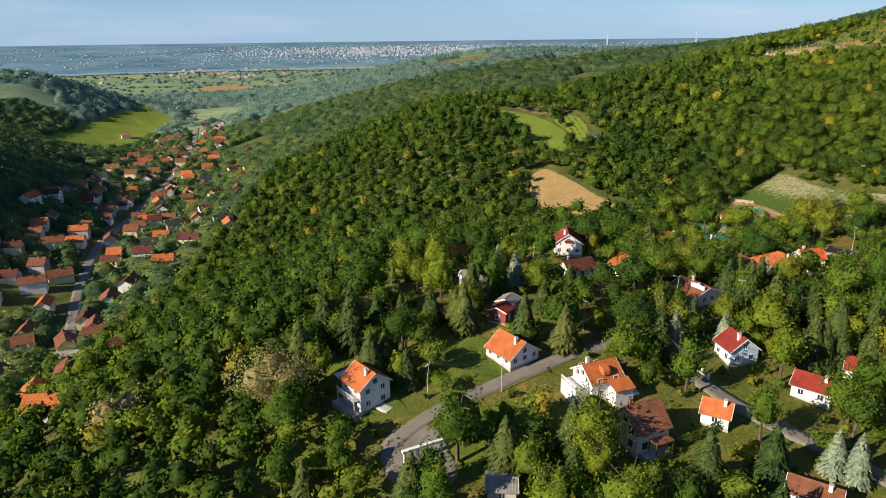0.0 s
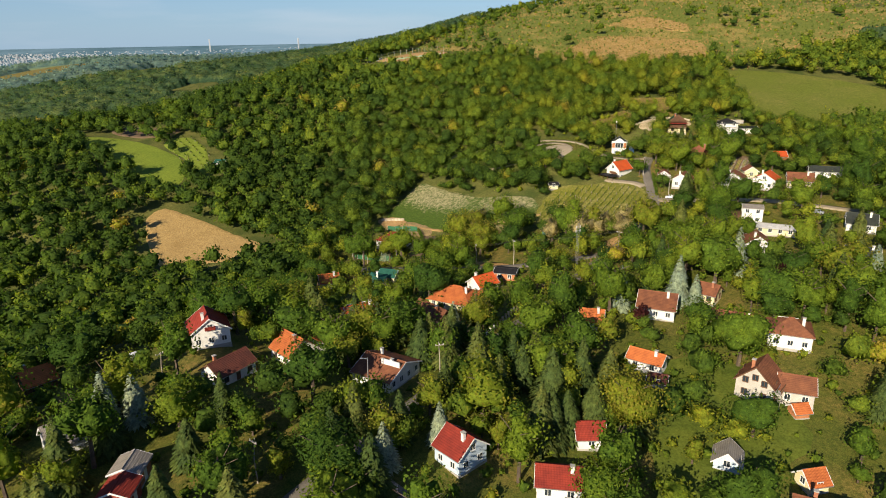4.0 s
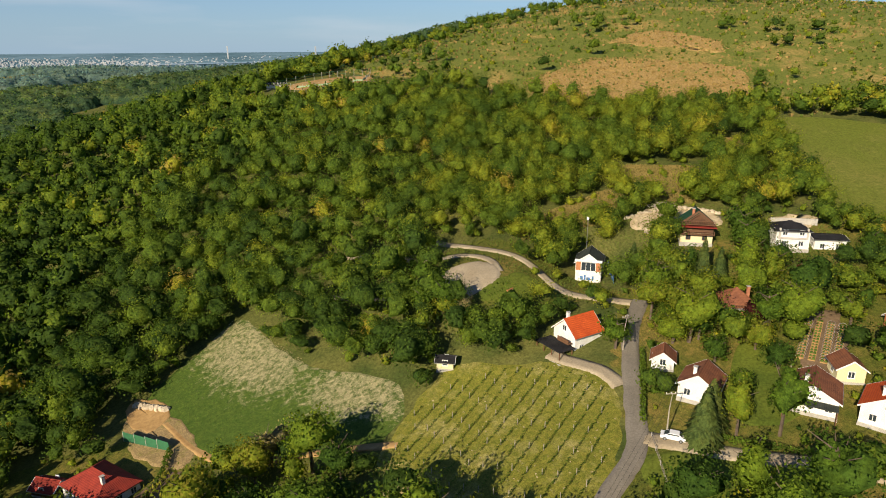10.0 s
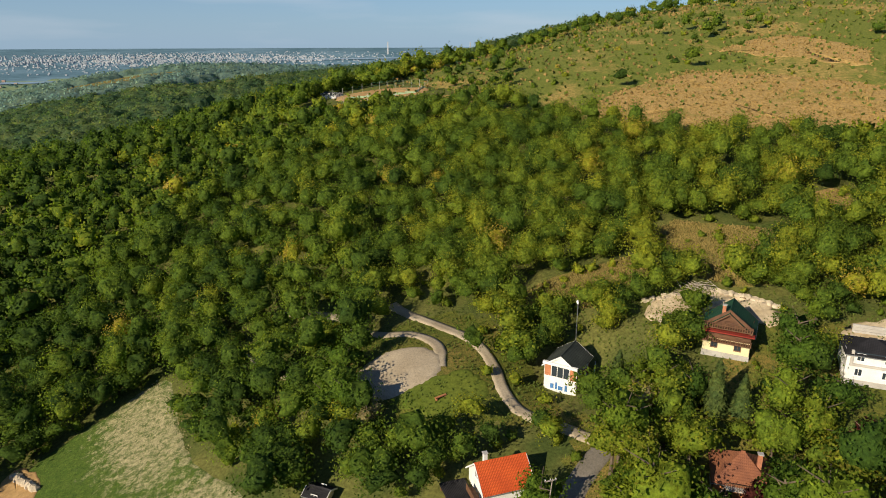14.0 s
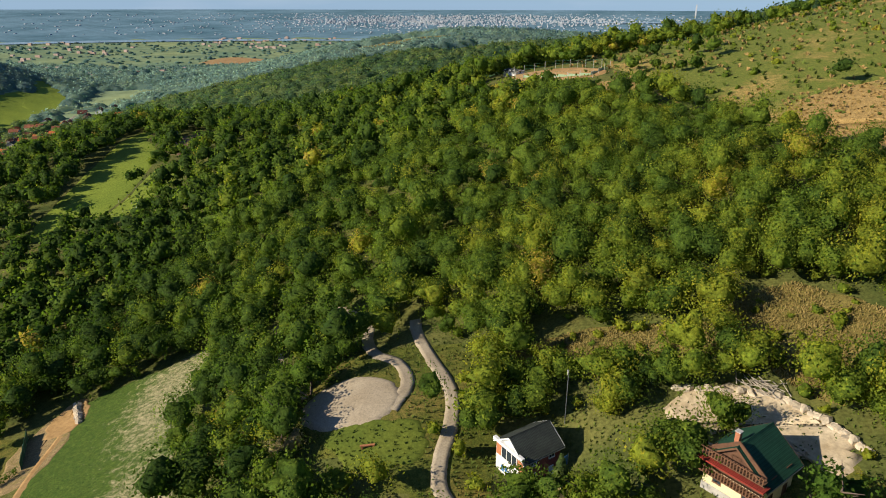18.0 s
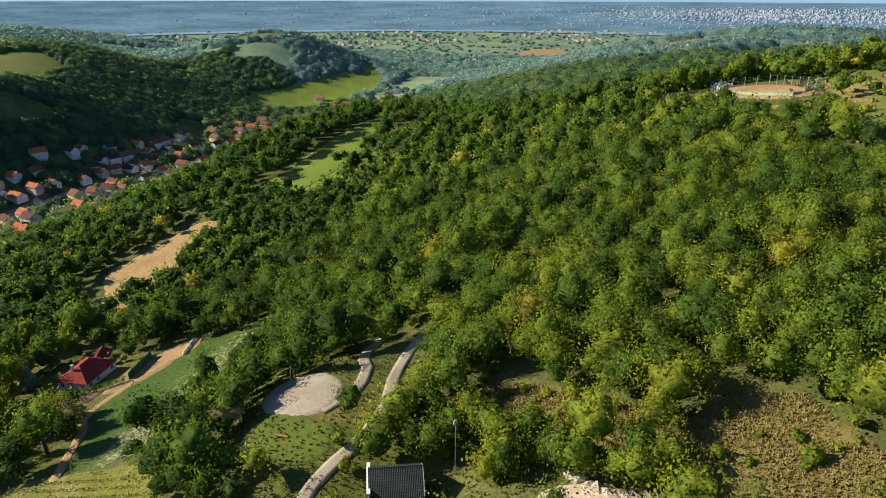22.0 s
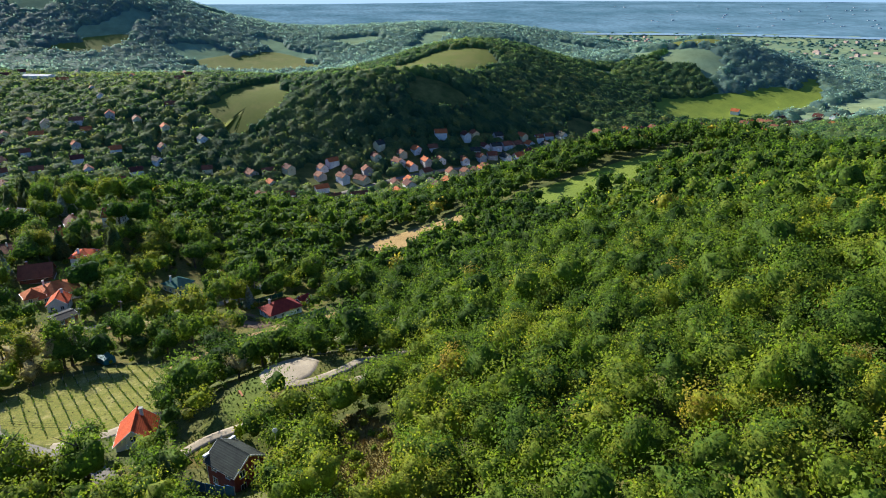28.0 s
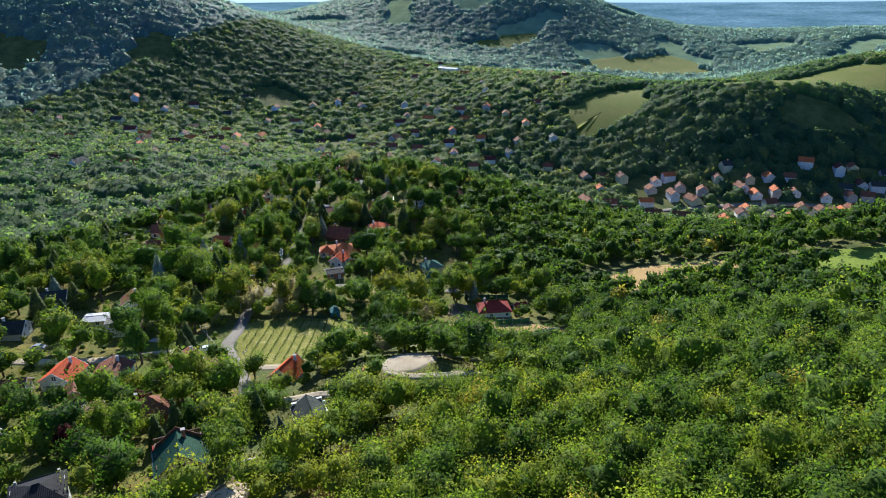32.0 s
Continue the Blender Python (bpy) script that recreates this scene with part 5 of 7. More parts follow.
def broadleaf(seed, h, radius, count, size, lobes=14, hull=(10, 6), slim=1.0, inner=0.74, deep=0.72):
    """A round-crowned tree at the origin: corners of a lobed body and of the leaf clumps on it, their facing and their
    tone offsets, the body's darker to paint in the crown's inner shade.
    """
    rng = np.random.default_rng(seed)
    c = np.array([0, 0, h - radius * slim * 1.0])
    d = rng.normal(size=(lobes, 3))
    d /= np.linalg.norm(d, axis=1)[:, None]
    d[:, 2] = d[:, 2] * 0.75 + 0.2
    rad = rng.uniform(0.20, 0.52, lobes)
    centres = d * rng.uniform(0.35, 0.92, lobes)[:, None]
    centres *= np.array([rng.uniform(0.85, 1.15), rng.uniform(0.85, 1.15), 1.0])
    n, m = hull
    u, v = np.meshgrid((np.arange(n) + rng.random()) / n * 2 * np.pi, np.linspace(-1.1, np.pi / 2, m))
    u = u + rng.normal(size=u.shape) * 0.12
    w = np.stack([np.cos(u) * np.cos(v), np.sin(u) * np.cos(v), np.sin(v)], -1)
    w[-1] = (0, 0, 1)
    r, nr = skin(w.reshape(-1, 3), centres, rad, 0.45)
    stretch = np.array([radius, radius, radius * slim])
    p = (w.reshape(-1, 3) * r[:, None] * inner * stretch + c).reshape(m, n, 3)
    nr = nr.reshape(m, n, 3)
    j, i = [g.ravel() for g in np.meshgrid(np.arange(m - 1), np.arange(n), indexing="ij")]
    k = (i + 1) % n
    body = np.stack([p[j, i], p[j, k], p[j + 1, k], p[j + 1, i]], 1).reshape(-1, 3)
    face = np.stack([nr[j, i], nr[j, k], nr[j + 1, k], nr[j + 1, i]], 1).reshape(-1, 3)
    d = rng.normal(size=(count, 3))
    d[:, 2] = np.where(d[:, 2] < -0.8, -d[:, 2], d[:, 2])
    d /= np.linalg.norm(d, axis=1)[:, None]
    r, nl = skin(d, centres, rad, 0.45)
    pos = d * (r * rng.uniform(deep, 1.12, count))[:, None] * stretch + c
    leaves = clumps(rng, pos, nl, size)
    flat = np.cross(leaves[1::4] - leaves[::4], leaves[2::4] - leaves[::4])
    nl = nl * 0.8 + flat / np.linalg.norm(flat, axis=1)[:, None] * 0.5 + (0, 0, 0.12)
    nl /= np.linalg.norm(nl, axis=1)[:, None]
    # the body's lower tone paints shade into the crown's depth
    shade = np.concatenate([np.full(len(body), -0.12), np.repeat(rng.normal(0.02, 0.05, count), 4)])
    return np.concatenate([body, leaves]), np.concatenate([face, np.repeat(nl, 4, 0)]), shade


def conifer(seed, h, radius, tiers, per, size):
    """A spire of drooping boughs, given as broadleaf gives a tree."""
    rng = np.random.default_rng(seed)
    out, face = [], []
    for k in range(tiers):
        f = k / tiers
        z, r = h * (0.10 + 0.88 * f), radius * (1 - f) ** 0.85 + 0.12
        n = max(4, int(per * (1 - f * 0.75)))
        for i in range(n):
            w = rng.uniform(0, 2 * np.pi)
            rr = r * rng.uniform(0.75, 1.12)
            o, s = np.array([np.cos(w), np.sin(w), 0]), np.array([-np.sin(w), np.cos(w), 0])
            wide = size * rng.uniform(0.6, 1.1) * (0.5 + 0.5 * (1 - f))
            root, tip = o * rr * 0.25 + (0, 0, z + rr * 0.12), o * rr + (0, 0, z - rr * rng.uniform(0.15, 0.4))
            m = root * 0.4 + tip * 0.6
            out += [root, m - s * wide, tip, m + s * wide + (0, 0, rng.normal() * 0.1)]
            g = o * 0.9 + (0, 0, 0.55) + rng.normal(size=3) * 0.2
            face += [g / np.linalg.norm(g)] * 4
    core = hull_quads(rng, np.array([0, 0, h * 0.38]), radius * 0.55, h * 0.34, 8, 5)
    out = np.concatenate([np.array(out), core])
    g = core - (0, 0, h * 0.38)
    face = np.concatenate([np.array(face), g / np.linalg.norm(g, axis=1)[:, None]])
    shade = np.repeat(rng.normal(0, 0.12, len(out) // 4), 4)
    return out, face, shade


def quads_mesh(name, corners, material, tint=None, normals=None):
    return mesh_from(name, corners, np.arange(len(corners)).reshape(-1, 4), material, normals is not None, tint, normals)


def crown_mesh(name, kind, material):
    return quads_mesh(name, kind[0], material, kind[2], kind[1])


def inside_any(x, y, outlines):
    """Which places lie inside one of the outlines."""
    hit = np.zeros(len(x), bool)
    for poly in outlines:
        p = np.asarray(poly, float)
        q = np.roll(p, -1, 0)
        odd = np.zeros(len(x), bool)
        for (ax, ay), (bx, by) in zip(p, q):
            cross = ((ay > y) != (by > y)) & (x < (bx - ax) * (y - ay) / (by - ay + 1e-9) + ax)
            odd ^= cross
        hit |= odd
    return hit


def near_line(x, y, points, width):
    """Which places lie within a width of a line of points."""
    hit = np.zeros(len(x), bool)
    for (ax, ay), (bx, by) in zip(points[:-1], points[1:]):
        t = np.clip(((x - ax) * (bx - ax) + (y - ay) * (by - ay)) / ((bx - ax) ** 2 + (by - ay) ** 2), 0, 1)
        hit |= np.hypot(x - ax - t * (bx - ax), y - ay - t * (by - ay)) < width
    return hit


def net(x0, x1, y0, y1, step, seed):
    """Places on a shaken net."""
    rng = np.random.default_rng(seed)
    x, y = np.meshgrid(np.arange(x0, x1, step), np.arange(y0, y1, step))
    return (x + rng.uniform(-0.48, 0.48, x.shape) * step).ravel(), (y + rng.uniform(-0.48, 0.48, x.shape) * step).ravel()


def wood(name, x, y, kinds, seed, tone, sizes, label, material=None):
    """One joined wood: each tree one of the kinds, turned, sized and toned by chance and by its place."""
    rng = np.random.default_rng(seed)
    z = height(x, y)
    k = rng.integers(0, len(kinds), len(x))
    s, w = rng.uniform(*sizes, len(x)), rng.uniform(0, 2 * np.pi, len(x))
    patch = np.sin(x * 0.021 + 1.3) * np.sin(y * 0.027) * 0.5 + np.sin(x * 0.06 + y * 0.045) * 0.3
    tones = np.clip(rng.normal(0, 0.20, len(x)) + tone + patch * 0.12, 0, 0.76)
    odd = rng.random(len(x))
    tones = np.where(odd > 0.985, rng.uniform(0.86, 1.0, len(x)), tones)
    parts, tints, faces = [], [], []
    for j, (q, g, shade) in enumerate(kinds):
        m = np.flatnonzero(k == j)
        if not len(m):
            continue
        c, sn, sc = np.cos(w[m])[:, None], np.sin(w[m])[:, None], s[m][:, None]
        px, py, pz = q[None, :, 0], q[None, :, 1], q[None, :, 2]
        tall = sc * rng.uniform(0.85, 1.18, len(m))[:, None]
        parts.append(np.stack([(px * c - py * sn) * sc + x[m][:, None], (px * sn + py * c) * sc + y[m][:, None], pz * tall + z[m][:, None]], -1).reshape(-1, 3))
        faces.append(np.stack([g[None, :, 0] * c - g[None, :, 1] * sn, g[None, :, 0] * sn + g[None, :, 1] * c, np.repeat(g[None, :, 2], len(m), 0)], -1).reshape(-1, 3))
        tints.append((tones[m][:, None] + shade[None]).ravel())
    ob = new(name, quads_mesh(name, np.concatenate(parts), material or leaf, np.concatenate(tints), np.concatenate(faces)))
    return tagged(ob, label, "trees", kind="stuff")

# ---- vineyard ----
VINE_TURN = radians(24.5)
ux, uy = math.cos(VINE_TURN), math.sin(VINE_TURN)
VINE_PLOT = [(194, 253), (207, 246), (215, 239), (216, 229), (207, 218), (194, 209.5), (184, 211), (174, 224), (172.5, 239), (184, 249)]
post_me = boxes("post", [(-0.05, 0.05, -0.05, 0.05, -0.4, 1.5)], pole_wood)
rng = np.random.default_rng(61)
for k in range(-10, 11):
    ox, oy = 194 - uy * 2.55 * k, 231 + ux * 2.55 * k
    s = np.arange(-34, 34, 0.6)
    px, py = ox + ux * s, oy + uy * s
    ok = inside_any(px, py, [VINE_PLOT])
    if ok.sum() < 5:
        continue
    px, py = px[ok], py[ok]
    mx, my = float(px.mean()), float(py.mean())
    row = new("vine_row")
    row.matrix_basis = at(mx, my)
    tagged(row, "row of trained green vines on wooden posts", "vine row", "vine rows of the vineyard")
    base, quads = float(height(mx, my)), []
    for a, b in zip(px, py):
        if rng.random() < 0.1:
            continue
        z = float(height(a, b)) - base
        c = np.array([[a - mx + rng.normal() * 0.08, b - my + rng.normal() * 0.08, z + 0.62]])
        quads.append(leaf_quads(rng, c, np.array([0.19]), 12, 0.12))
    q = np.concatenate(quads)
    part("foliage", quads_mesh("foliage", q, leaf, np.full(len(q), 0.18)), row)
    for i in range(0, len(px), 10):
        part("post", post_me, row, m=pose(px[i] - mx, py[i] - my, float(height(px[i], py[i])) - base))

# ---- dry stalks ----
def tufts(name, outlines, step, seed, tall, material, label, share=0.75, blades=4, wide=1.0, spread=1.06):
    """Clumps of upright dry stalks over pieces of ground."""
    rng = np.random.default_rng(seed)
    xs, ys = np.concatenate([np.asarray(o, float) for o in outlines]).T
    x, y = net(xs.min() - 4, xs.max() + 4, ys.min() - 4, ys.max() + 4, step, seed)
    grow = [[tuple(np.mean(o, 0) + (np.asarray(p) - np.mean(o, 0)) * spread) for p in o] for o in outlines]
    ok = inside_any(x, y, grow) & (rng.random(len(x)) < share)
    ok &= (np.sin(x * 0.31 + np.sin(y * 0.2)) * np.sin(y * 0.27) < 0.55) | (rng.random(len(x)) < 0.3)
    ok &= np.hypot((x - 213.5) / 9.6, (y - 276.6) / 7.2) > 1
    for points, w in ROADS:
        ok &= ~near_line(x, y, points, w)
    x, y = x[ok], y[ok]
    z, out = height(x, y), []
    for _ in range(blades):
        w = rng.uniform(0, 2 * np.pi, len(x))
        h, wd = tall * rng.uniform(0.5, 1.2, len(x)), wide * tall * rng.uniform(0.25, 0.5, len(x))
        lean = rng.normal(size=(len(x), 2)) * 0.35 * tall
        a = np.stack([x + np.cos(w) * wd * 0.4, y + np.sin(w) * wd * 0.4, z], -1)
        b = np.stack([x - np.cos(w) * wd * 0.4, y - np.sin(w) * wd * 0.4, z], -1)
        c = np.stack([x - np.cos(w) * wd + lean[:, 0], y - np.sin(w) * wd + lean[:, 1], z + h], -1)
        e = np.stack([x + np.cos(w) * wd + lean[:, 0], y + np.sin(w) * wd + lean[:, 1], z + h * 0.85], -1)
        out.append(np.stack([a, b, c, e], 1).reshape(-1, 3))
    ob = new(name, quads_mesh(name, np.concatenate(out), material))
    return tagged(ob, label, "grass", kind="stuff")


pale_tuft = surface("bleached_stalk_heads", (0.42, 0.36, 0.22), (0.28, 0.24, 0.12), 0.3, 0.95, 4, 0.3, spec=0.1)
green_tuft = surface("green_grass_blades", (0.12, 0.155, 0.03), (0.07, 0.10, 0.02), 0.15, 0.95, 3, 0.3, spec=0.1)
DRY = [o for o in OPEN if o[0] in ((314, 388), (388, 418))]
DRY_NEAR = [o for o in OPEN if o[0] in ((323, 297), (279, 298), (239, 290))]
tufts("dry_grass_tufts", DRY, 1.5, 71, 0.8, dry_tuft, "tall tawny dry grass on the hill")
tufts("dry_grass_tufts", DRY_NEAR, 0.36, 72, 0.7, near_tuft, "tall tawny dry grass above the cut bank", 0.95, 3, 0.3)
PALE = [o for o in OPEN if o[0] in ((164, 313), (175, 275))]
tufts("bleached_stalks", PALE, 0.6, 73, 0.3, pale_tuft, "bleached seed heads in the meadow", 0.6, 3, 0.9, 1.3)
tufts("heath_grass_tufts", OPEN[:1], 5.0, 75, 1.3, dry_tuft, "scattered dry grass tufts on the heath", 0.45)
tufts("heath_grass_tufts", OPEN[:1], 4.2, 76, 1.2, green_tuft, "scattered green grass tufts on the heath", 0.6)
tufts("rough_grass", [[(200, 292), (212, 296), (230, 296), (238, 284), (240, 264), (243, 250), (230, 256), (218, 262), (206, 268), (202, 276)], [(250, 250), (243, 262), (252, 280), (268, 282), (300, 262), (312, 244), (290, 236)]], 0.9, 78, 0.5, green_tuft, "rough grass round the turning place and the houses", 0.6, 4, 0.6)
tufts("vineyard_stalks", [VINE_PLOT], 1.5, 77, 0.35, pale_tuft, "dry grass heads between the vines", 0.35)

# ---- poles, lamps and cables ----
def pole(x, y, tall, turn, lamp=False):
    root = new("street_lamp" if lamp else "utility_pole")
    root.matrix_basis = at(x, y, 0, turn)
    tagged(root, "grey steel street lamp beside the lane" if lamp else "weathered wooden pole carrying cables", "lamp" if lamp else "pole", "poles along the lanes")
    part("shaft", quads_mesh("shaft", trunk_quads(np.random.default_rng(1), tall / 0.8, 0.13, 0, 8), pole_wood if not lamp else steel), root)
    if lamp:
        part("arm", boxes("arm", [(-0.04, 1.3, -0.04, 0.04, tall - 0.1, tall)], steel), root)
        part("lamp_head", boxes("lamp_head", [(0.9, 1.6, -0.14, 0.14, tall - 0.18, tall - 0.02)], steel), root)
    else:
        part("crossarm", boxes("crossarm", [(-0.9, 0.9, -0.06, 0.06, tall - 0.7, tall - 0.55)], pole_wood), root)
        for u in (-0.8, 0.0, 0.8):
            part("insulator", boxes("insulator", [(u - 0.05, u + 0.05, -0.05, 0.05, tall - 0.55, tall - 0.32)], trim_white), root)
    TAKEN.append((x, y, 0.5))


def cable(p, q, sag, side):
    """A slack wire between two pole tops."""
    p, q = np.array(p, float), np.array(q, float)
    w = np.array([-(q - p)[1], (q - p)[0], 0])
    w = w / np.linalg.norm(w) * side
    t = np.linspace(0, 1, 13)[:, None]
    line = p + (q - p) * t + w
    line[:, 2] -= sag * 4 * (t * (1 - t))[:, 0]
    tri = np.array([(0, 0.018, 0), (0.0, -0.018, 0), (0, 0, 0.03)])
    across = w / np.linalg.norm(w)
    ring = [across * 0.018, -across * 0.018, np.array([0, 0, 0.032])]
    v = np.concatenate([line[:, None] + np.array(ring)[None]]).reshape(-1, 3)
    f = [(3 * i + a, 3 * i + (a + 1) % 3, 3 * i + 3 + (a + 1) % 3, 3 * i + 3 + a) for i in range(12) for a in range(3)]
    ob = new("power_cable", mesh_from("power_cable", v, f, rubber))
    tagged(ob, "thin dark slack cable between the poles", "cable", "cables between the poles")


POLES = [(-4, 124, 8.5), (12, 124.5, 8.5), (34, 147, 8.5), (62, 162, 8), (78, 160, 8.5), (111, 264, 8.5), (119, 256, 8.5), (132, 223, 8.5), (140, 213, 9), (165, 191, 8.5), (182, 198, 8.5), (215, 213, 9), (227, 236, 8.5), (27, 189, 8)]
for i, (x, y, h) in enumerate(POLES):
    pole(x, y, h, 60 + 25 * i, lamp=i in (3,))
for a, b in ((0, 1), (1, 2), (5, 6), (7, 8), (8, 9), (9, 10), (10, 11), (11, 12)):
    for side in (-0.7, 0.01, 0.7):
        (x0, y0, h0), (x1, y1, h1) = POLES[a], POLES[b]
        cable((x0, y0, float(height(x0, y0)) + h0 - 0.4), (x1, y1, float(height(x1, y1)) + h1 - 0.4), 0.6, side)
mast = new("lattice_mast")
mast.matrix_basis = at(149, 193)
tagged(mast, "slim steel mast with aerials above the trees", "mast")
for sx in (-0.25, 0.25):
    for sy in (-0.25, 0.25):
        part("leg", boxes("leg", [(sx - 0.03, sx + 0.03, sy - 0.03, sy + 0.03, -0.5, 15)], steel), mast)
for k in range(12):
    part("brace", boxes("brace", [(-0.25, 0.25, -0.27, -0.23, 1.2 * k, 1.2 * k + 0.05), (-0.27, -0.23, -0.25, 0.25, 1.2 * k + 0.6, 1.2 * k + 0.65)], steel), mast)
for z in (12.5, 13.8):
    part("aerial", boxes("aerial", [(-0.9, 0.9, -0.04, 0.04, z, z + 0.08), (-0.9, -0.8, -0.1, 0.1, z - 0.4, z + 0.5), (0.8, 0.9, -0.1, 0.1, z - 0.4, z + 0.5)], trim_white), mast)
aerial = new("roof_mast")
aerial.matrix_basis = at(250.5, 274.5)
tagged(aerial, "thin pole with a white dish behind the narrow house", "mast")
part("shaft", boxes("shaft", [(-0.05, 0.05, -0.05, 0.05, -0.5, 10)], steel), aerial)
part("dish", prism("dish", [(0.45 * math.cos(a), 9.6 + 0.45 * math.sin(a)) for a in np.arange(10) / 10 * 2 * np.pi], -0.16, -0.08, trim_white), aerial)

# ---- parked cars ----
def car(x, y, turn, paint, label):
    root = new("car")
    root.matrix_basis = at(x, y, 0.3, turn)
    tagged(root, label, "car", "parked cars")
    bm = bmesh.new()
    side = [(-2.05, 0.35), (-2.1, 0.75), (-1.95, 0.95), (-1.5, 1.0), (-0.95, 1.42), (0.6, 1.46), (1.45, 0.98), (2.05, 0.85), (2.1, 0.4)]
    rows = []
    for w, k in ((-0.85, 1.0), (-0.8, 1.0), (0.8, 1.0), (0.85, 1.0)):
        inset = 0.0 if abs(w) < 0.83 else 0.06
        rows.append([bm.verts.new((a, w * (0.86 if b > 1.1 else 1.0), b - inset * (b > 0.9))) for a, b in side])
    for r0, r1 in zip(rows[:-1], rows[1:]):
        for i in range(len(side)):
            j = (i + 1) % len(side)
            bm.faces.new((r0[i], r0[j], r1[j], r1[i]))
    bm.faces.new(rows[0])
    bm.faces.new(rows[-1][::-1])
    bmesh.ops.recalc_face_normals(bm, faces=bm.faces)
    me = bpy.data.meshes.new("body")
    bm.to_mesh(me)
    bm.free()
    me.materials.append(paint)
    part("body", me, root)
    for s in (1, -1):
        part("side_window", prism("side_window", [(s * 0.79, 1.02), (s * 0.79, 1.36), (s * 0.745, 1.36), (s * 0.82, 1.0)], -0.95, 0.95, glass), root)
        part("headlight", boxes("headlight", [(2.02, 2.12, s * 0.62 - 0.14, s * 0.62 + 0.14, 0.62, 0.8)], trim_white), root)
        for wx in (-1.3, 1.3):
            wheel = part("wheel", prism("wheel", [(0.32 * math.cos(a) + 0.0, 0.32 * math.sin(a)) for a in np.arange(12) / 12 * 2 * np.pi], -0.1, 0.1, rubber), root, m=pose(wx, s * 0.8, 0.32, 0, 0, 90))
            part("rim", prism("rim", [(0.19 * math.cos(a), 0.19 * math.sin(a)) for a in np.arange(10) / 10 * 2 * np.pi], -0.115, 0.115, steel), wheel)
    part("windscreen", prism("windscreen", [(-0.66, 0), (0.66, 0), (0.6, 0.03), (-0.6, 0.03)], -0.48, 0.48, glass), root, m=pose(1.05, 0, 1.22, 0, 29, 0))
    part("rear_window", prism("rear_window", [(-0.62, 0), (0.62, 0), (0.58, 0.03), (-0.58, 0.03)], -0.3, 0.3, glass), root, m=pose(-1.24, 0, 1.22, 0, -37, 0))
    TAKEN.append((x, y, 3.0))


car(215.0, 211.6, 128, car_white, "white hatchback parked beside the gravel lane")
car(24, 210, 20, car_white, "white car parked under trees")
car(233, 166, 110, car_grey, "silver car parked beside the lane")
car(38.5, 121.5, 20, car_white, "white car beside the terraced house")
car(50, 86, 60, car_grey, "silver car parked among gardens")
car(44, 73, 20, car_white, "white car parked among gardens")

# ---- fences, walls, hedges ----
def fence(points, tall, gap, material, label, slats=True):
    """Posts, rails and panels along a line on the ground."""
    root = new("fence")
    x0, y0 = points[0]
    root.matrix_basis = at(x0, y0)
    base = float(height(x0, y0))
    tagged(root, label, "fence", "garden fences")
    for (ax, ay), (bx, by) in zip(points[:-1], points[1:]):
        n = max(1, int(math.hypot(bx - ax, by - ay) / gap))
        turn = math.degrees(math.atan2(by - ay, bx - ax))
        step = math.hypot(bx - ax, by - ay) / n
        for i in range(n):
            cx, cy = ax + (bx - ax) * (i + 0.5) / n, ay + (by - ay) * (i + 0.5) / n
            m = pose(cx - x0, cy - y0, float(height(cx, cy)) - base, 0, 0, turn)
            part("post", boxes("post", [(-step / 2 - 0.06, -step / 2 + 0.06, -0.06, 0.06, -0.8, tall + 0.1)], concrete), root, m=m)
            if slats:
                part("panel", boxes("panel", [(-step / 2 + 0.06, step / 2 - 0.06, -0.025, 0.025, 0.05, tall)], material), root, m=m)
            else:
                part("rail", boxes("rail", [(-step / 2, step / 2, -0.02, 0.02, z, z + 0.05) for z in (0.35, tall * 0.6, tall)], material), root, m=m)
    return root


fence([(109.5, 274), (114, 265.5), (118.4, 258)], 2.0, 2.4, green_sheet, "solid green sheet fence along the lane")
fence([(133, 289), (137, 283.5), (141, 278)], 2.4, 2.4, green_sheet, "tall green sheet fence behind the bungalow")
fence([(-30, 143), (-22, 147), (-10, 126)], 1.0, 3.0, pole_wood, "low wooden rail fence round the lawn", False)
fence([(251, 267), (248, 262), (245.5, 258.5)], 2.2, 1.8, blue_net, "blue netting fence beside the narrow house")
fence([(228, 482), (246, 478), (267, 454), (260, 443), (246, 449), (230, 461), (228, 482)], 3.2, 4.0, green_sheet, "green wire fence round the sports ground", False)
fence([(233, 466), (247, 453.5), (259.5, 446), (265, 453)], 1.2, 4.0, surface("pale_green_boards", (0.30, 0.42, 0.26), (0.24, 0.34, 0.20), 0.3, 0.8, 6, 0.1), "pale green board wall round the sports ground")
OPEN.append([(212, 440), (240, 430), (262, 424), (286, 436), (276, 462), (246, 486), (222, 490), (212, 470)])
fence([(250.5, 214), (242, 208.5), (233, 203.5)], 1.1, 2.6, pole_wood, "low fence between the gardens", False)
fence([(213, 214.5), (205, 203), (197, 192)], 1.1, 3.0, pole_wood, "low fence beside the lawn", False)


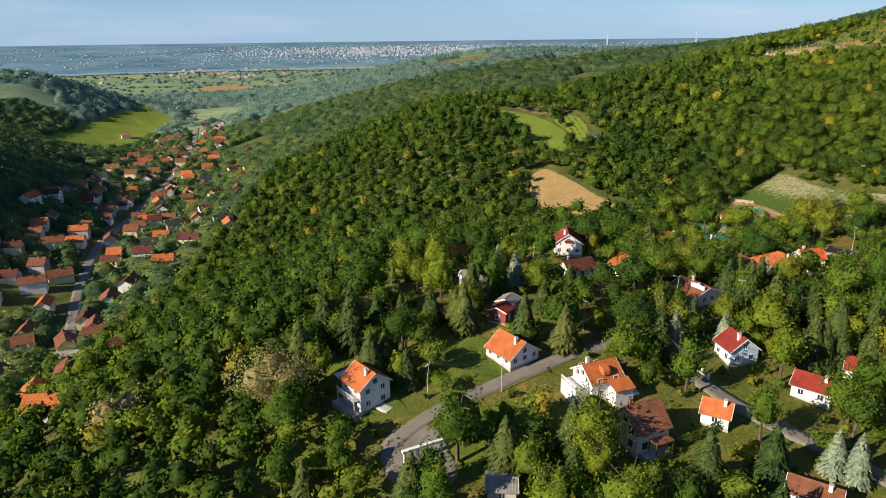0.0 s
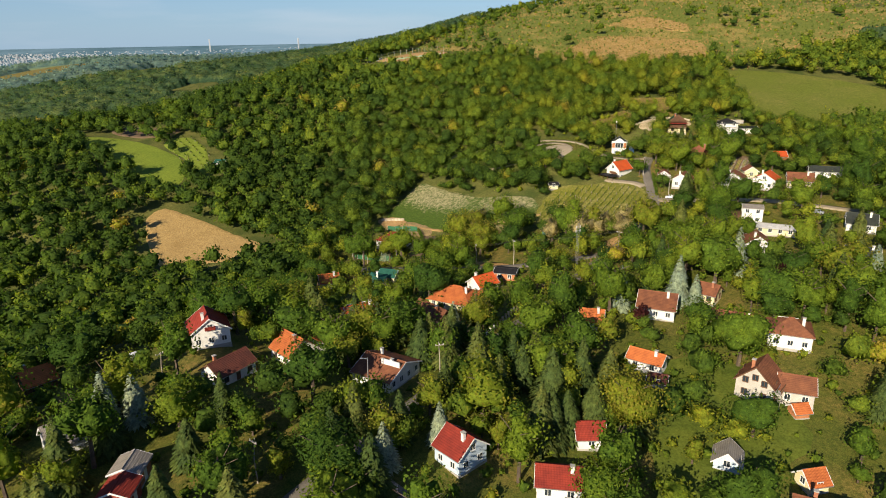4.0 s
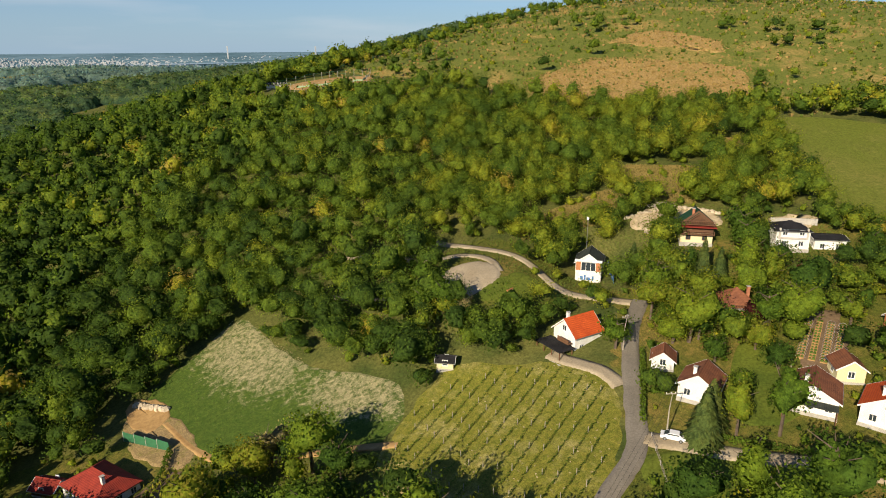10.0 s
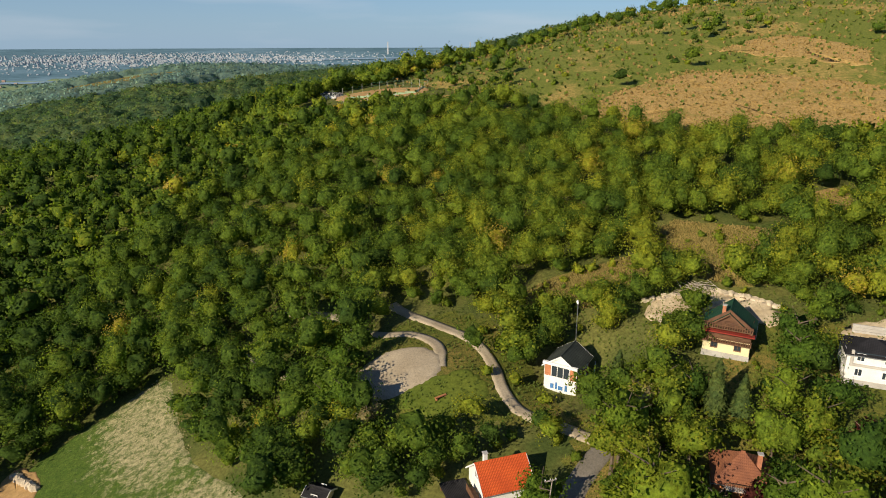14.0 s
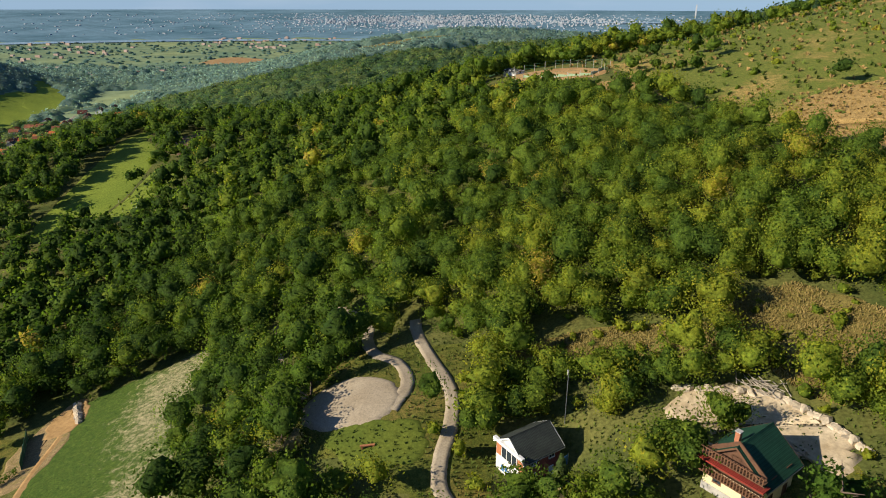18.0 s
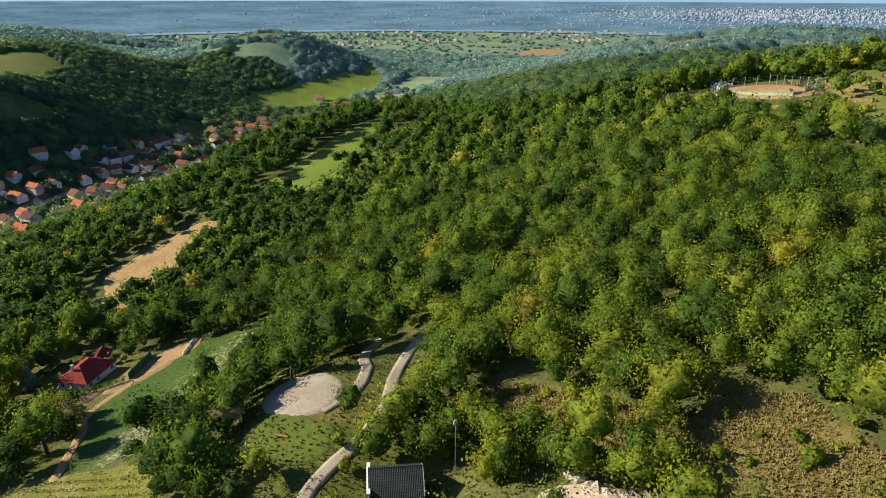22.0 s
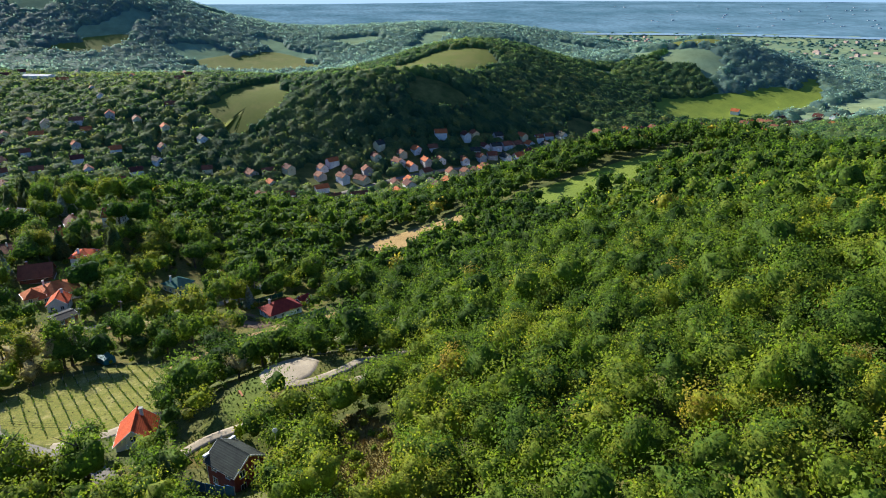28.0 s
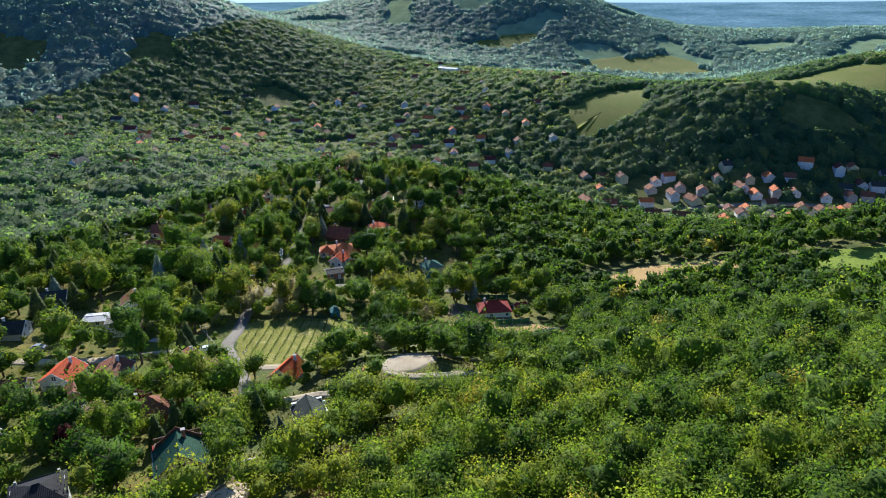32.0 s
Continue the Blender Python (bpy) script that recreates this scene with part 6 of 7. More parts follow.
def pillar_wall(points, label):
    """White garden pillars joined by a low wall."""
    root = new("garden_wall")
    x0, y0 = points[0]
    root.matrix_basis = at(x0, y0)
    base = float(height(x0, y0))
    tagged(root, label, "wall", "garden walls")
    for (ax, ay), (bx, by) in zip(points[:-1], points[1:]):
        n = max(1, int(math.hypot(bx - ax, by - ay) / 1.7))
        turn, step = math.degrees(math.atan2(by - ay, bx - ax)), math.hypot(bx - ax, by - ay) / n
        for i in range(n + 1):
            cx, cy = ax + (bx - ax) * i / n, ay + (by - ay) * i / n
            m = pose(cx - x0, cy - y0, float(height(cx, cy)) - base, 0, 0, turn)
            q = part("pillar", boxes("pillar", [(-0.2, 0.2, -0.2, 0.2, -0.8, 1.6)], WALL["white"]), root, m=m)
            part("coping", boxes("coping", [(-0.27, 0.27, -0.27, 0.27, 1.6, 1.72)], stone), q)
            if i < n:
                part("low_wall", boxes("low_wall", [(0.2, step - 0.2, -0.12, 0.12, -0.8, 0.55)], stone), root, m=m)


pillar_wall([(49, 142.5), (51, 138), (53, 134)], "white pillared garden wall by the lane")
pillar_wall([(55, 132), (57.5, 127)], "white pillared garden wall by the gate")
pillar_wall([(99, 171.5), (106, 175.5), (114, 180)], "white pillared garden wall along the hedge")
gate = new("yard_gate")
GX0, GY0, GX1, GY1 = -8.2, 104.6, -0.9, 108.5
gate.matrix_basis = at((GX0 + GX1) / 2, (GY0 + GY1) / 2, 0, math.degrees(math.atan2(GY1 - GY0, GX1 - GX0)))
half = math.hypot(GX1 - GX0, GY1 - GY0) / 2
tagged(gate, "white portal gate with heavy posts before the paved yard", "gate")
for u in (-half, -half * 0.35, half - 0.5):
    part("post", boxes("post", [(u, u + 0.5, -0.25, 0.25, -1.5, 3.0)], WALL["white"]), gate)
part("beam", boxes("beam", [(-half - 0.3, half + 0.3, -0.4, 0.4, 3.0, 3.45)], WALL["white"]), gate)
for k in range(12):
    u = -half * 0.3 + k * (half * 1.25 / 12)
    part("gate_bar", boxes("gate_bar", [(u, u + 0.05, -0.03, 0.03, 0.0, 1.7)], steel), gate)


def hedge(points, tall, wide, tone, label, seed):
    """A clipped hedge."""
    rng = np.random.default_rng(seed)
    out = []
    for (ax, ay), (bx, by) in zip(points[:-1], points[1:]):
        n = max(2, int(math.hypot(bx - ax, by - ay) / 0.5))
        for i in range(n):
            cx, cy = ax + (bx - ax) * i / n, ay + (by - ay) * i / n
            z = float(height(cx, cy))
            c = np.array([[cx, cy, z + tall * k] for k in (0.3, 0.7)])
            out.append(leaf_quads(rng, c, np.array([wide, wide * 0.8]), 26, 0.22))
    q = np.concatenate(out)
    ob = new("hedge", quads_mesh("hedge", q, leaf, np.full(len(q), tone)))
    tagged(ob, label, "hedge", "garden hedges")


hedge([(229.5, 233), (222, 225.5), (214, 217.5)], 1.5, 0.6, 0.35, "clipped green hedge along the lane", 1)
hedge([(220.9, 206.5), (229, 195)], 1.4, 0.6, 0.3, "dark clipped hedge beside the gravel lane", 2)
hedge([(100, 172.5), (107, 176.5), (115, 181)], 1.8, 0.6, 0.3, "dark green hedge behind the garden wall", 3)
hedge([(33, 99), (39, 102), (44, 107), (53, 111), (58, 114)], 2.6, 0.6, 0.2, "dark cypress hedge between the gardens", 4)
hedge([(141, 277), (138, 269), (131, 260)], 2.0, 0.7, 0.2, "dark hedge beside the tilled plot", 5)

# ---- vegetable garden hoops ----
hoop_profile = [(0.85 * math.cos(a), 0.8 * math.sin(a)) for a in np.linspace(0, math.pi, 11)]
hoop_me = prism("hoop", hoop_profile + [(y * 0.95, z * 0.95) for y, z in hoop_profile[::-1]], -0.03, 0.03, steel)
bed_greens = surface("bed_greens", (0.10, 0.16, 0.03), (0.05, 0.09, 0.018), 0.6, 0.9, 6, 0.4, spec=0.1)
rng = np.random.default_rng(88)
BED_TURN = 27.0
for off, hooped in ((-3.2, True), (-1.1, True), (1.0, False), (3.0, True)):
    ca, sa = math.cos(radians(BED_TURN)), math.sin(radians(BED_TURN))
    bx, by = 259.5 - sa * off, 213.6 + ca * off
    bed = new("garden_tunnel" if hooped else "garden_bed")
    bed.matrix_basis = at(bx, by, 0.25, BED_TURN)
    tagged(bed, "garden bed under a row of bare metal hoops" if hooped else "tilled bed with a row of green vegetables", "garden hoops" if hooped else "garden bed")
    for i in range(15):
        u = -7.5 + 1.05 * i
        z = float(height(bx + u * ca, by + u * sa)) - float(height(bx, by))
        part("bed_soil", boxes("bed_soil", [(u - 0.53, u + 0.53, -0.65, 0.65, z - 0.5, z + 0.1)], soil), bed)
        if hooped:
            part("hoop", hoop_me, bed, m=pose(u, 0, z))
        for side in (-0.3, 0.32):
            k = rng.uniform(0.7, 1.2)
            part("vegetable", prism("vegetable", [(side + a * k, z + 0.08 + b * k) for a, b in ((-0.12, 0), (-0.24, 0.14), (-0.1, 0.3), (0.12, 0.28), (0.23, 0.12), (0.12, 0))], u - 0.22 * k, u + 0.24 * k, bed_greens), bed)

# ---- cut bank: rubble, stone wall, brush heap ----
rubble_me = []
for i in range(5):
    r = np.random.default_rng(300 + i)
    rubble_me.append(quads_mesh("stone", hull_quads(r, np.zeros(3), 0.5, 0.35, 6, 4), stone))
wall_run = new("stone_wall")
wall_run.matrix_basis = at(266.2, 268.6)
tagged(wall_run, "low dry wall of rough pale stones below the cut bank", "wall")
r = np.random.default_rng(320)
for (ax, ay), (bx, by) in (((266.2, 268.6), (268.8, 265.8)), ((268.8, 265.8), (272, 262.6))):
    for i in range(9):
        for lay in range(3):
            cx, cy = ax + (bx - ax) * i / 9 + r.normal() * 0.08, ay + (by - ay) * i / 9 + r.normal() * 0.08
            part("stone", rubble_me[r.integers(0, 5)], wall_run, m=pose(cx - 266.2, cy - 268.6, float(height(cx, cy)) - float(height(266.2, 268.6)) + 0.25 + 0.45 * lay, r.uniform(0, 40), 0, r.uniform(0, 360)))
cut = new("cut_face")
cut.matrix_basis = at(281, 272)
tagged(cut, "crumbling pale earth face behind the chalet", "bank")
for (ax, ay), (bx, by) in (((268, 277.5), (281, 274.5)), ((281, 274.5), (286, 269.5)), ((286, 269.5), (290, 263))):
    for i in range(9):
        cx, cy = ax + (bx - ax) * i / 9, ay + (by - ay) * i / 9
        part("block", rubble_me[i % 5], cut, m=pose(cx - 281, cy - 272, float(height(cx, cy)) - float(height(281, 272)) + 0.1, 0, 0, 40 * i) @ Matrix.Diagonal((2.6, 1.6, 1.9 + 0.8 * math.sin(i * 2.3), 1)))
heap = new("brush_heap")
heap.matrix_basis = at(280, 276)
tagged(heap, "heap of bare cut branches", "brushwood")
stick = boxes("branch", [(-1.6, 1.6, -0.05, 0.05, -0.05, 0.05)], pole_wood)
for i in range(40):
    part("branch", stick, heap, m=pose(r.normal() * 1.6, r.normal() * 1.0, r.uniform(0.2, 0.9), r.uniform(-20, 20), r.uniform(-25, 25), r.uniform(0, 360)))
bank = new("white_bank")
bank.matrix_basis = at(140, 296.5)
tagged(bank, "bright pale broken earth at the meadow's edge", "bank")
for i in range(8):
    cx, cy = 137 + 0.8 * i, 300.5 - 0.95 * i
    part("block", rubble_me[i % 5], bank, m=pose(cx - 140, cy - 296.5, float(height(cx, cy)) - float(height(140, 296.5)) + 0.3, 0, 0, 50 * i) @ Matrix.Diagonal((2.6, 2.0, 2.6, 1)))

TAKEN.extend([(249, 266, 8.5), (227, 244, 7.5), (278, 258, 7.0)])
orchard_me = [crown_mesh("crown", broadleaf(150 + i, 1.7, 0.8, 40, 0.2, 6, (7, 4)), leaf_garden) for i in range(3)]
for i in range(5):
    for j in range(9):
        ox, oy = 75.5 + 3.4 * i + 0.25 * j, 446 - 6.2 * j + 2.0 * i
        if not inside_any(np.array([ox]), np.array([oy]), [[(73, 442), (80, 454), (92, 445), (94, 418), (85, 386), (77, 389)]])[0]:
            continue
        sapling = new("orchard_tree")
        sapling.matrix_basis = at(ox, oy, 0.2, 70 * (i + j))
        tagged(sapling, "small round fruit tree in an orchard row", "tree", "trees of the young orchard")
        part("crown", orchard_me[(i + j) % 3], sapling)
        part("trunk", boxes("trunk", [(-0.07, 0.07, -0.07, 0.07, -0.4, 1.2)], pole_wood), sapling)

# ---- small garden things ----
g = new("greenhouse")
g.matrix_basis = at(165.8, 225.5, 0, 40)
tagged(g, "small blue-green sheeted garden shelter", "greenhouse")
part("frame", boxes("frame", [(-2.4, -2.3, -1.5, -1.4, 0, 2), (2.3, 2.4, -1.5, -1.4, 0, 2), (-2.4, -2.3, 1.4, 1.5, 0, 2), (2.3, 2.4, 1.4, 1.5, 0, 2)], steel), g)
part("cover", prism("cover", [(-1.6, 0.1), (-1.6, 2.0), (0, 2.7), (1.6, 2.0), (1.6, 0.1)], -2.5, 2.5, surface("teal_sheet", (0.05, 0.22, 0.24), (0.04, 0.17, 0.19), 0.5, 0.5, 8, 0.1)), g)
logb = new("log_bench")
logb.matrix_basis = at(219.5, 266.5, 0.2, 20)
tagged(logb, "rusty orange log bench on the grass", "bench")
part("seat", boxes("seat", [(-1.2, 1.2, -0.2, 0.2, 0.3, 0.45)], WALL["brick"]), logb)
for u in (-0.9, 0.9):
    part("support", boxes("support", [(u - 0.12, u + 0.12, -0.18, 0.18, -0.2, 0.3)], WALL["brick"]), logb)
pond = new("stone_ring")
pond.matrix_basis = at(215, 192.5, 0.2)
tagged(pond, "round pale paved patch in the lawn", "paving")
part("paving", prism("paving", [(2.0 * math.cos(a), 2.0 * math.sin(a)) for a in np.arange(16) / 16 * 2 * np.pi], -0.2, 0.12, concrete), pond, m=pose(0, 0, 0, 0, -90, 0))

# ---- woods ----
def free(x, y, room=0.0, roads=True):
    """Which places are clear of fields, lanes and houses."""
    ok = ~inside_any(x, y, OPEN)
    for points, w in ROADS if roads else ():
        ok &= ~near_line(x, y, points, w + room)
    for a, b, r in TAKEN:
        ok &= np.hypot(x - a, y - b) > r + room
    return ok


CLEARING = [(200, 292), (212, 296), (230, 296), (238, 284), (240, 264), (243, 250), (230, 256), (218, 262), (206, 268), (202, 276)]
VILLAGE = [(-36, 92), (-36, 150), (-14, 216), (40, 226), (62, 246), (108, 294), (136, 288), (146, 264), (170, 246), (168, 222), (182, 208), (209, 215), (222, 232), (240, 252), (262, 250), (286, 262), (312, 244), (326, 218), (296, 150), (220, 78), (120, 70), (30, 84)]
x, y = net(-140, 480, 60, 560, 4.5, 3)
glade = inside_any(x, y, [CLEARING])
keep = free(x, y, 0.8) & ~inside_any(x, y, [VILLAGE]) & (~glade | (free(x, y, 2.6) & (np.random.default_rng(17).random(len(x)) < 0.6)))
x, y = x[keep], y[keep]
d = np.hypot((x - 235) * 0.9, y - 300)
SHAPES = ((8.5, 4.2, 0.85), (9.4, 3.8, 1.1), (7.4, 4.5, 0.75), (8.2, 3.7, 0.95), (10.2, 4.2, 1.0), (6.8, 3.9, 0.85))
near_kinds = [broadleaf(i, h, r, 420, 0.25, 15, (7, 5), s, 0.66, 0.66) for i, (h, r, s) in enumerate(SHAPES)]
mid_kinds = [broadleaf(20 + i, h, r, 84, 0.58, 13, (7, 4), s) for i, (h, r, s) in enumerate(SHAPES)]
thin = (d > 150) & (np.arange(len(x)) % 3 == 0)
x, y, d = x[~thin], y[~thin], d[~thin]
a, b = d < 108, d >= 108
close = np.hypot(x - 285, y - 318) < 62
close_kinds = [broadleaf(110 + i, h, r, 760, 0.20, 17, (8, 5), s, 0.66, 0.64) for i, (h, r, s) in enumerate(SHAPES)]
wood("close_wood", x[close], y[close], close_kinds, 16, 0.46, (0.7, 1.3), "dense yellow-green woodland below the hilltop")
a &= ~close
b &= ~close
def tone_by_place(x):
    """Tone of the woods, rising with x from dark to yellow-green towards the hilltop."""
    return 0.13 + 0.35 * np.clip((x - 130) / 120, 0, 1)


wood("near_wood", x[a], y[a], near_kinds, 1, tone_by_place(x[a]), (0.7, 1.3), "dense green deciduous woodland with lighter crowns")
wood("hill_wood", x[b], y[b], mid_kinds, 2, 0.02 + tone_by_place(x[b]), (0.75, 1.3), "dense green deciduous woodland over the slopes")
# brushwood at the woods' edges
x, y = net(120, 330, 230, 350, 5.0, 8)
keep = free(x, y, 0.4) & ~inside_any(x, y, [VILLAGE])
keep &= np.random.default_rng(2).random(len(x)) < 0.55
wood("brushwood", x[keep], y[keep], [broadleaf(60 + i, 2.6, 1.6, 70, 0.22, 8, (8, 5)) for i in range(4)], 4, 0.72, (0.6, 1.3), "yellow-green brushwood between the trees")
# trees close round the houses at the wood's foot
x, y = net(195, 320, 212, 305, 4.4, 18)
keep = inside_any(x, y, [[(196, 258), (222, 262), (240, 300), (262, 286), (300, 268), (318, 246), (322, 222), (296, 206), (270, 226), (246, 226), (232, 244), (206, 250)]]) & free(x, y, 1.6)
for a, b, r in TAKEN:
    keep &= (r < 2.5) | (np.hypot(x - a + 1.5, y - b + 4) > r + 3.0)
keep &= np.random.default_rng(19).random(len(x)) < 0.75
wood("house_wood", x[keep], y[keep], near_kinds, 19, 0.42, (0.45, 0.85), "green trees standing close round the houses")
x, y = net(225, 325, 160, 250, 5.2, 22)
keep = inside_any(x, y, [[(262, 250), (318, 244), (326, 215), (300, 160), (250, 165), (236, 186), (262, 200), (280, 222)]]) & free(x, y, 1.4) & (np.random.default_rng(23).random(len(x)) < 0.6)
wood("garden_wood", x[keep], y[keep], near_kinds, 22, 0.3, (0.5, 0.95), "dark green trees filling the upper gardens")
# yellowed shrubs in the dry grass
x, y = net(235, 345, 262, 305, 3.4, 20)
keep = inside_any(x, y, DRY_NEAR) & (np.random.default_rng(21).random(len(x)) < 0.45)
wood("dry_shrubs", x[keep], y[keep], [broadleaf(130 + i, 2.2, 1.5, 100, 0.18, 9, (9, 5)) for i in range(4)], 20, 0.74, (0.6, 1.5), "yellow-brown shrubs in the dry grass")
# scrub on the heath
x, y = net(255, 620, 260, 680, 9.5, 9)
keep = inside_any(x, y, OPEN[:1]) & ~inside_any(x, y, DRY) & (np.random.default_rng(3).random(len(x)) < 0.5)
wood("scrub", x[keep], y[keep], [broadleaf(70 + i, 2.4, 1.9, 36, 0.36, 8, (8, 4)) for i in range(4)], 5, 0.6, (0.5, 1.5), "low scattered bushes on the heath")
x, y = net(255, 560, 330, 660, 13, 10)
tall = inside_any(x, y, OPEN[:1]) & ~inside_any(x, y, DRY) & ((np.sin(x * 0.05) * np.sin(y * 0.043 + 1) > 0.3) | (y > 500 + (x - 320) * 0.15))
wood("heath_trees", x[tall], y[tall], mid_kinds, 6, 0.35, (0.6, 1.0), "dark trees scattered over the hilltop")
# hills round about
def wooded(x, y, hole, far, seed):
    """Which places on the hills carry trees, kept to what shows from the camera's side."""
    ok = free(x, y, 1.0) & ~((x > hole[0]) & (x < hole[1]) & (y > hole[2]) & (y < hole[3]))
    away = np.hypot(x - 150, y - 170)
    ok &= away < 4600
    # keep the bearings the camera turns through, and all ground near the village
    turn = np.degrees(np.arctan2(250 - x, y - 200))
    ok &= ((turn > -38) & (turn < 150)) | (np.hypot(x - 220, y - 150) < 430)
    # drop trees hidden from an eye point near the camera's path
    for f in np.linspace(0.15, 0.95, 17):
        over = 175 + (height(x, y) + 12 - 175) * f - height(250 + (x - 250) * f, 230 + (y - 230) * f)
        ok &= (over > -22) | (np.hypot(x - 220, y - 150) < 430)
    gaps = np.sin(x * 0.017 + np.sin(y * 0.011) * 2) * np.sin(y * 0.021 + 1.7) + np.sin(x * 0.05) * 0.2
    ok &= gaps < (0.45 if far else 0.9)
    if far:
        rise = height(x, y) - np.interp(away, *PLAIN)
        belts = (np.sin(away * 0.011) > 0.55) & (np.sin(x * 0.004 + 2) > -0.4)
        ok &= (rise > 14) | ((belts | (np.random.default_rng(seed).random(len(x)) < 0.5)) & (away < 2650))
    return ok


def canopy_wood(name, x0, x1, y0, y1, step, cell, tall, seed, tone, hole, clump, share, label, far=False):
    """A far wood as one crown-topped roof of leaves: every crown bulges, with ragged clumps of leaves over it."""
    rng = np.random.default_rng(seed)
    nx, ny = int((x1 - x0) / cell), int((y1 - y0) / cell)
    ci, cj = np.meshgrid(np.arange(nx), np.arange(ny))
    cx = x0 + (ci + 0.5 + rng.uniform(-0.42, 0.42, ci.shape)) * cell
    cy = y0 + (cj + 0.5 + rng.uniform(-0.42, 0.42, ci.shape)) * cell
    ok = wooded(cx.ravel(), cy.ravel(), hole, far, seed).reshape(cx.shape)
    town = (inside_any(cx.ravel(), cy.ravel(), [TOWN]) | near_line(cx.ravel(), cy.ravel(), VALLEY_ROAD[2:], 66)).reshape(cx.shape)
    ok &= ~town | (rng.random(cx.shape) < 0.88)
    cr = cell * rng.uniform(0.55, 0.92, cx.shape) * np.where(town, 0.84, 1.0) * ok
    ch = tall * rng.uniform(0.72, 1.25, cx.shape) * np.where(town, 0.8, 1.0)
    patch = np.sin(cx * 0.021 + 1.3) * np.sin(cy * 0.027) * 0.5 + np.sin(cx * 0.06 + cy * 0.045) * 0.3
    ct = np.clip(tone + rng.normal(0, 0.17, cx.shape) + patch * 0.16 + np.where(town, 0.15, 0), 0, 1)
    mx, my = int((x1 - x0) / step), int((y1 - y0) / step)
    i, j = np.meshgrid(np.arange(mx), np.arange(my))
    px = x0 + (i + rng.uniform(-0.3, 0.3, i.shape)) * step
    py = y0 + (j + rng.uniform(-0.3, 0.3, i.shape)) * step
    qi, qj = ((px - x0) / cell).astype(int), ((py - y0) / cell).astype(int)
    top, hue = np.zeros(px.shape), np.zeros(px.shape)
    for di in (-1, 0, 1):
        for dj in (-1, 0, 1):
            a, b = np.clip(qi + di, 0, nx - 1), np.clip(qj + dj, 0, ny - 1)
            r = cr[b, a]
            d = np.hypot(px - cx[b, a], py - cy[b, a]) / np.maximum(r, 1e-3)
            h = np.where((r > 0) & (d < 1), ch[b, a] * (0.35 + 0.65 * np.sqrt(np.maximum(0, 1 - d ** 2.4))), 0)
            hue = np.where(h > top, ct[b, a], hue)
            top = np.maximum(top, h)
    top *= rng.uniform(0.94, 1.06, top.shape)
    z = height(px, py) + top * 0.78 - np.where(top > 0, 0, 0.6)
    dy, dx = np.gradient(z, step)
    nrm = np.stack([-dx, -dy, np.ones_like(dx)], -1)
    nrm /= np.linalg.norm(nrm, axis=-1)[..., None]
    f = grid_faces(mx, my)
    f = f[(top.ravel()[f] > 0).any(1)]
    used, back = np.unique(f, return_inverse=True)
    p, n, t = np.stack([px, py, z], -1).reshape(-1, 3)[used], nrm.reshape(-1, 3)[used], hue.ravel()[used]
    f = back.reshape(-1, 4)
    thick = np.flatnonzero(top.ravel()[used] > 0.3 * tall)
    pick = rng.choice(thick, int(len(thick) * share))
    lift = n[pick] * (rng.uniform(0.1, 1.9, len(pick)) * clump)[:, None]
    leaves = clumps(rng, p[pick] + lift + rng.normal(size=(len(pick), 3)) * (step * 0.4, step * 0.4, 0), n[pick], clump, 0.9)
    v = np.concatenate([p, leaves])
    faces = np.concatenate([f, len(p) + np.arange(len(leaves)).reshape(-1, 4)])
    tint = np.concatenate([t, np.repeat(t[pick] + rng.normal(0.03, 0.07, len(pick)), 4)])
    ob = new(name, mesh_from(name, v, faces, leaf_far_hazed if far else leaf_mid_hazed, True, tint, np.concatenate([n, np.repeat(n[pick], 4, 0)])))
    return tagged(ob, label, "trees", kind="stuff")


canopy_wood("valley_wood", -640, 640, -320, 900, 2.4, 8.6, 9.0, 11, 0.5, (-140, 480, 60, 560), 1.0, 1.6, "dark green woodland on the valley's sides, colour tinted with haze")
canopy_wood("distant_wood", -1700, 1100, -1100, 1700, 4.2, 11.5, 9.0, 12, 0.42, (-640, 640, -320, 900), 1.7, 1.1, "distant green woodland on the hills, colour blued with haze", True)
last_kinds = [broadleaf(80 + i, 8, 12, 6, 2.6, 8, (7, 4), 0.6, 0.9) for i in range(4)]
x, y = net(-3200, 2600, -2200, 3000, 27, 13)
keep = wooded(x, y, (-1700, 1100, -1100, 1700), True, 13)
wood("farthest_wood", x[keep], y[keep], last_kinds, 13, 0.3, (0.4, 1.2), "woods far out on hills and plain, colour blued with haze", leaf_far_hazed)

# garden trees, each a tree of its own
def tree(name, label, trunk_me, crown_me, group):
    root = new(name)
    tagged(root, label, "tree", group)
    part("trunk", trunk_me, root)
    part("crown", crown_me, root)
    return root


def make_tree(seed, h, r, count, size, slim, material, label, name="tree"):
    rng = np.random.default_rng(seed)
    return tree(name, label, quads_mesh("trunk", trunk_quads(rng, h, 0.05 * r + 0.08, 6), bark), crown_mesh("crown", broadleaf(seed, h, r, count, size, 16, (12, 7), slim), material), "trees of the village gardens")


def make_conifer(seed, h, r, material, label, name="conifer"):
    rng = np.random.default_rng(seed)
    return tree(name, label, quads_mesh("trunk", trunk_quads(rng, h * 0.9, 0.16, 0), bark), crown_mesh("crown", conifer(seed, h, r, 30, 40, 0.5), material), "conifers of the village")


